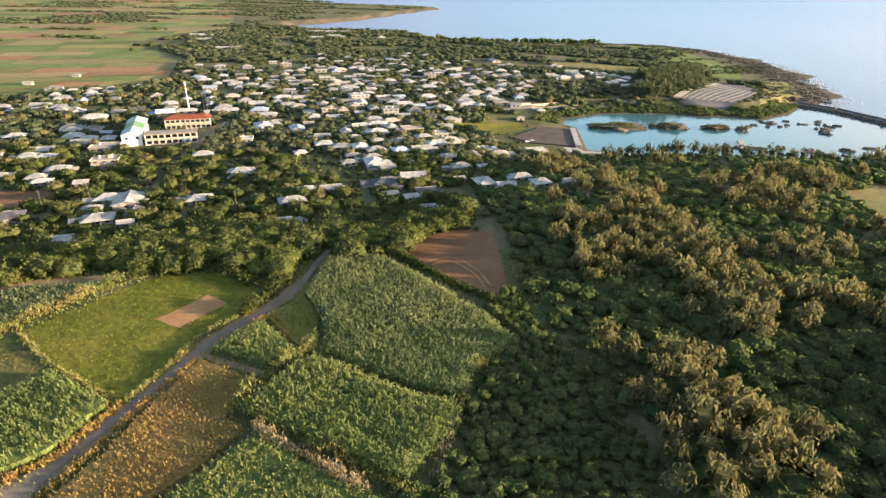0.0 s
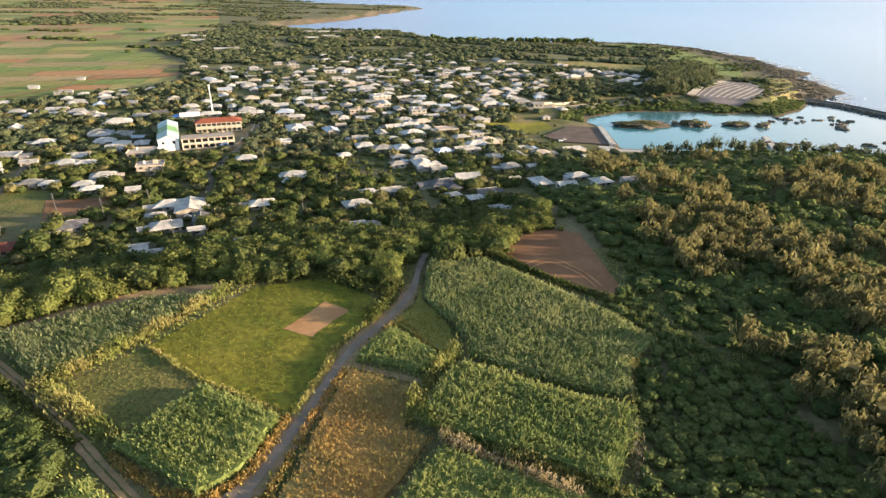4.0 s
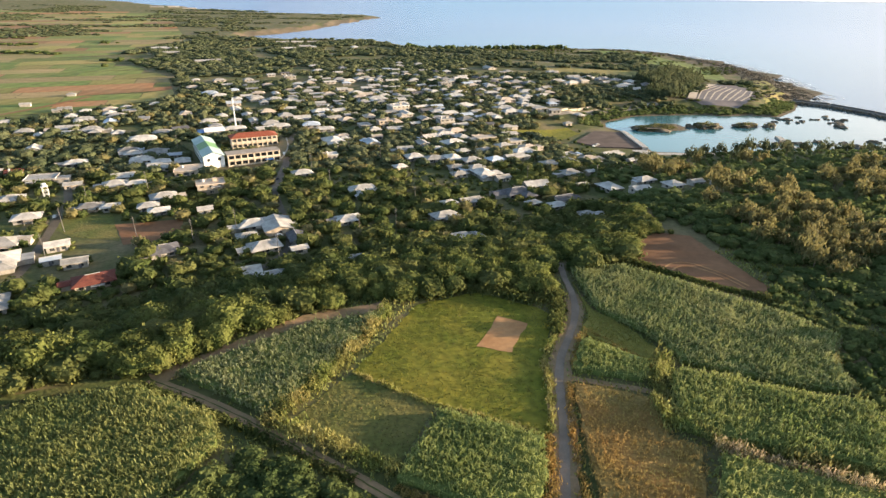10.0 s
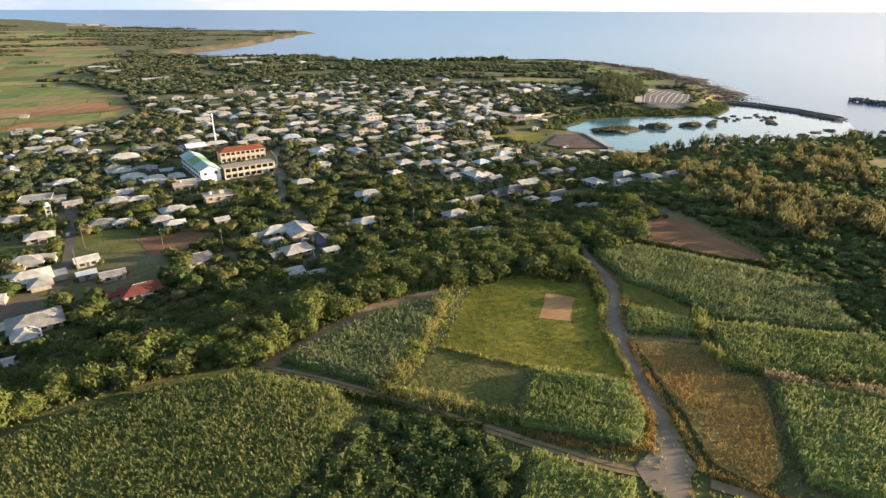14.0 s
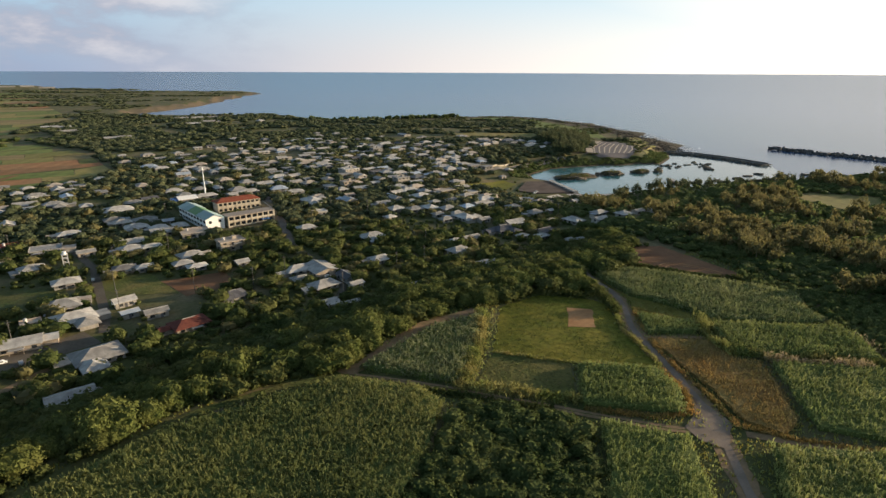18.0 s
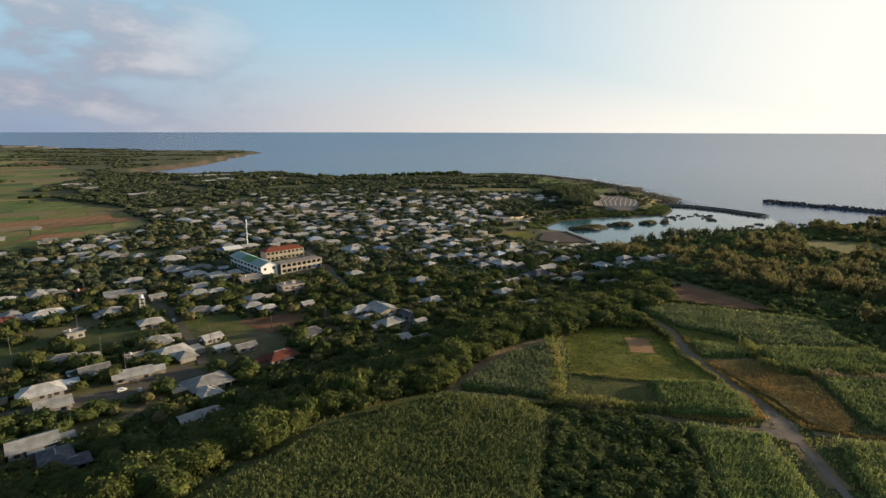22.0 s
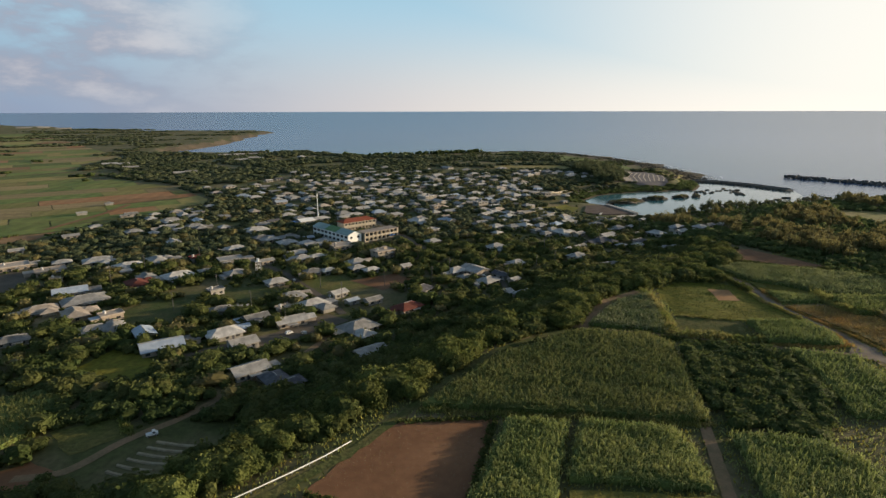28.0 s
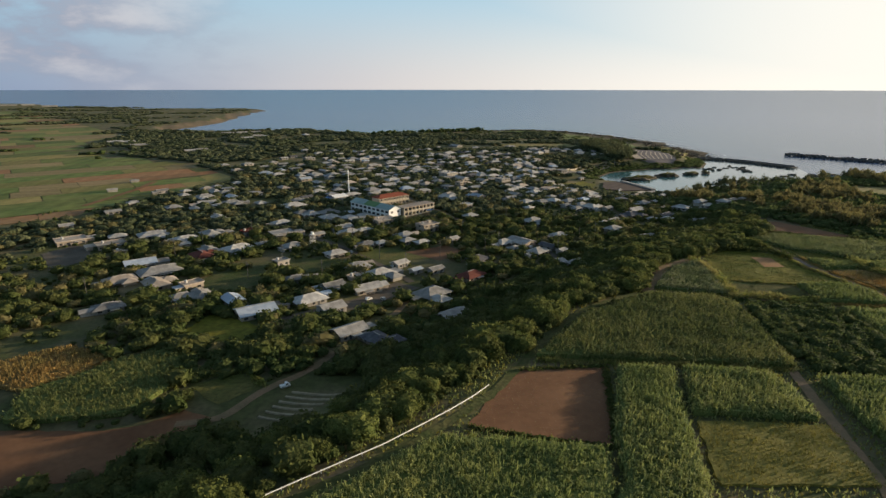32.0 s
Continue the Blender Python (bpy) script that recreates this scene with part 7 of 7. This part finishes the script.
def water_tower(x, y):
    e = thing("water_tower", x, y, gz1(x, y), 20, "slim white steel tower with a small tank", "water tower")
    for sx, sy in ((-1, -1), (1, -1), (1, 1), (-1, 1)):
        part("leg", boxes((sx * 1.1 - 0.12, sx * 1.1 + 0.12, sy * 1.1 - 0.12, sy * 1.1 + 0.12, -0.5, 6)), "steel", e)
    for z in (2, 4):
        part("brace", boxes((-1.2, 1.2, -1.2, -1.05, z, z + 0.15), (-1.2, 1.2, 1.05, 1.2, z, z + 0.15), (-1.2, -1.05, -1.05, 1.05, z, z + 0.15), (1.05, 1.2, -1.05, 1.05, z, z + 0.15)), "paint_white", e)
    part("platform", boxes((-1.5, 1.5, -1.5, 1.5, 6, 6.2)), "steel", e)
    bm = bmesh.new()
    bmesh.ops.create_cone(bm, cap_ends=True, segments=14, radius1=0.9, radius2=0.9, depth=1.5, matrix=Matrix.Translation((0, 0, 6.95)))
    part("tank", bm, "paint_white", e)


water_tower(-267, 297)

# ---- garden beds ----
def garden_beds():
    for i in range(6):
        f = i / 5
        a = Vector((-307 - 11 * f, 116.5 - 10 * f))
        b = Vector((-293 - 17 * f, 107 - 8 * f))
        t = (b - a).normalized()
        nx, ny = -t.y * 0.55, t.x * 0.55
        rs = random.Random(i)
        e = thing("garden_bed", 0, 0, 0, 0, "long low garden bed under pale straw mulch", "garden bed", "garden beds")
        n = 14
        bm = bmesh.new()
        rows = []
        for k in range(n + 1):
            p = a + (b - a) * k / n
            z = gz1(p.x, p.y)
            rows.append([bm.verts.new((p.x + nx * c * rs.uniform(0.85, 1.15), p.y + ny * c * rs.uniform(0.85, 1.15), z + h)) for c, h in ((-1, -0.1), (-0.6, 0.38), (0.6, 0.42), (1, -0.1))])
        for r0, r1 in zip(rows[:-1], rows[1:]):
            for c in range(3):
                bm.faces.new((r0[c], r1[c], r1[c + 1], r0[c + 1]))
        bm.faces.new(rows[0])
        bm.faces.new(rows[-1][::-1])
        bmesh.ops.recalc_face_normals(bm, faces=bm.faces)
        part("mound", bm, "straw", e)


garden_beds()

# ---- poles and vehicles ----
def utility_pole(x, y, h, turn):
    e = thing("utility_pole", x, y, gz1(x, y), turn, "grey concrete utility pole with crossarms", "utility pole", "village poles")
    bm = bmesh.new()
    bmesh.ops.create_cone(bm, cap_ends=True, segments=8, radius1=0.15, radius2=0.1, depth=h + 1, matrix=Matrix.Translation((0, 0, (h - 1) / 2)))
    part("pole", bm, "dark_concrete", e)
    part("crossarm", boxes((-0.8, 0.8, -0.05, 0.05, h - 0.9, h - 0.78)), "roof_dark", e)
    part("crossarm", boxes((-0.6, 0.6, -0.05, 0.05, h - 1.8, h - 1.68)), "roof_dark", e)
    return e


def car(x, y, turn, mat, label, van=True):
    e = thing("parked_van" if van else "parked_car", x, y, gz1(x, y) + 0.15, turn, label, "vehicle")
    L, W, H = 3.6, 1.5, 1.75
    e.scale = (0.88, 0.88, 0.88)
    bm = bmesh.new()
    prof = [(-1.8, 0.35), (1.8, 0.35), (1.8, 0.95), (1.45, 1.05), (0.95, 1.75), (0.1, 1.8), (0.0, 1.1), (-1.8, 1.1)] if van else [(-1.8, 0.3), (1.8, 0.3), (1.8, 0.8), (1.1, 0.9), (0.6, 1.45), (-1.2, 1.5), (-1.8, 0.95)]
    ends = [[bm.verts.new((p, s * W / 2, q)) for p, q in prof] for s in (-1, 1)]
    n = len(prof)
    for i in range(n):
        j = (i + 1) % n
        bm.faces.new((ends[0][i], ends[0][j], ends[1][j], ends[1][i]))
    bm.faces.new(ends[0][::-1])
    bm.faces.new(ends[1])
    bmesh.ops.recalc_face_normals(bm, faces=bm.faces)
    part("body", bm, mat, e)
    for s in (-1, 1):
        part("side_window", boxes((0.2, 0.9, s * W / 2 - 0.02, s * W / 2 + 0.02, 1.1, 1.6) if van else (-1.0, 0.5, s * W / 2 - 0.02, s * W / 2 + 0.02, 0.95, 1.35)), "glass", e)
    for wx in (-1.15, 1.15):
        for s in (-1, 1):
            bm = bmesh.new()
            bmesh.ops.create_cone(bm, cap_ends=True, segments=14, radius1=0.3, radius2=0.3, depth=0.18, matrix=Matrix.Translation((wx, s * W / 2, 0.3)) @ Matrix.Rotation(math.pi / 2, 4, "X"))
            wheel = part("wheel", bm, "tyre", e)
            rim = bmesh.new()
            bmesh.ops.create_cone(rim, cap_ends=True, segments=12, radius1=0.17, radius2=0.17, depth=0.2, matrix=Matrix.Translation((wx, s * W / 2, 0.3)) @ Matrix.Rotation(math.pi / 2, 4, "X"))
            part("rim", rim, "steel", wheel, "grey steel rim")
    return e


car(-308.5, 120.5, 10, "paint_white", "small white pickup truck on the dirt track")
for cx_, cy_, ct_, cm_ in ((-262, 188, 20, "paint_white"), (-256, 186, 110, "steel"), (-161, 372, 95, "paint_white"), (-158, 318, 100, "roof_dark"), (-104, 240, 30, "paint_white"), (-146, 236, 20, "paint_white"), (58, 398, 15, "paint_white"), (62, 402, 15, "steel"), (-236, 232, 105, "paint_white"), (-250, 268, 100, "steel"), (-20, 322, 20, "paint_white")):
    car(cx_, cy_, ct_, cm_, "small parked car in pale or grey paint", False)
for px_, py_, h_ in ((-238, 250, 11), (-244, 287, 11), (-232, 222, 11), (-165, 243, 11), (-143, 213, 11), (-112, 235, 10), (-96, 240, 10), (-128, 300, 11), (-330, 320, 11), (-380, 240, 11), (-290, 262, 11), (-60, 310, 10), (-20, 300, 10), (-262, 200, 11), (-220, 300, 12), (-150, 420, 12), (-168, 436, 12), (-140, 330, 11), (-300, 330, 11), (-345, 300, 11), (-310, 240, 10), (-275, 228, 10), (-205, 240, 10), (-180, 232, 11), (-85, 270, 10), (-40, 350, 11), (-100, 350, 11), (-70, 400, 11), (20, 300, 10), (-120, 380, 11), (-228, 380, 12), (-195, 452, 14), (-190, 446, 14)):
    utility_pole(px_, py_, h_, 20)


# things built in place: bring each empty to the foot of its parts
def settle():
    for e in list(bpy.data.objects):
        if e.type != "EMPTY" or e.parent or e.matrix_basis.translation.length > 1e-6:
            continue
        pts = [v.co for c in e.children if c.type == "MESH" for v in c.data.vertices]
        if not pts:
            continue
        foot = Vector([(min(p[i] for p in pts) + max(p[i] for p in pts)) / 2 for i in range(2)] + [min(p.z for p in pts)])
        shift = Matrix.Translation(-foot)
        for c in e.children:
            c.data.transform(shift)
            for d in c.children:
                d.data.transform(shift)
        e.matrix_basis = Matrix.Translation(foot)


settle()
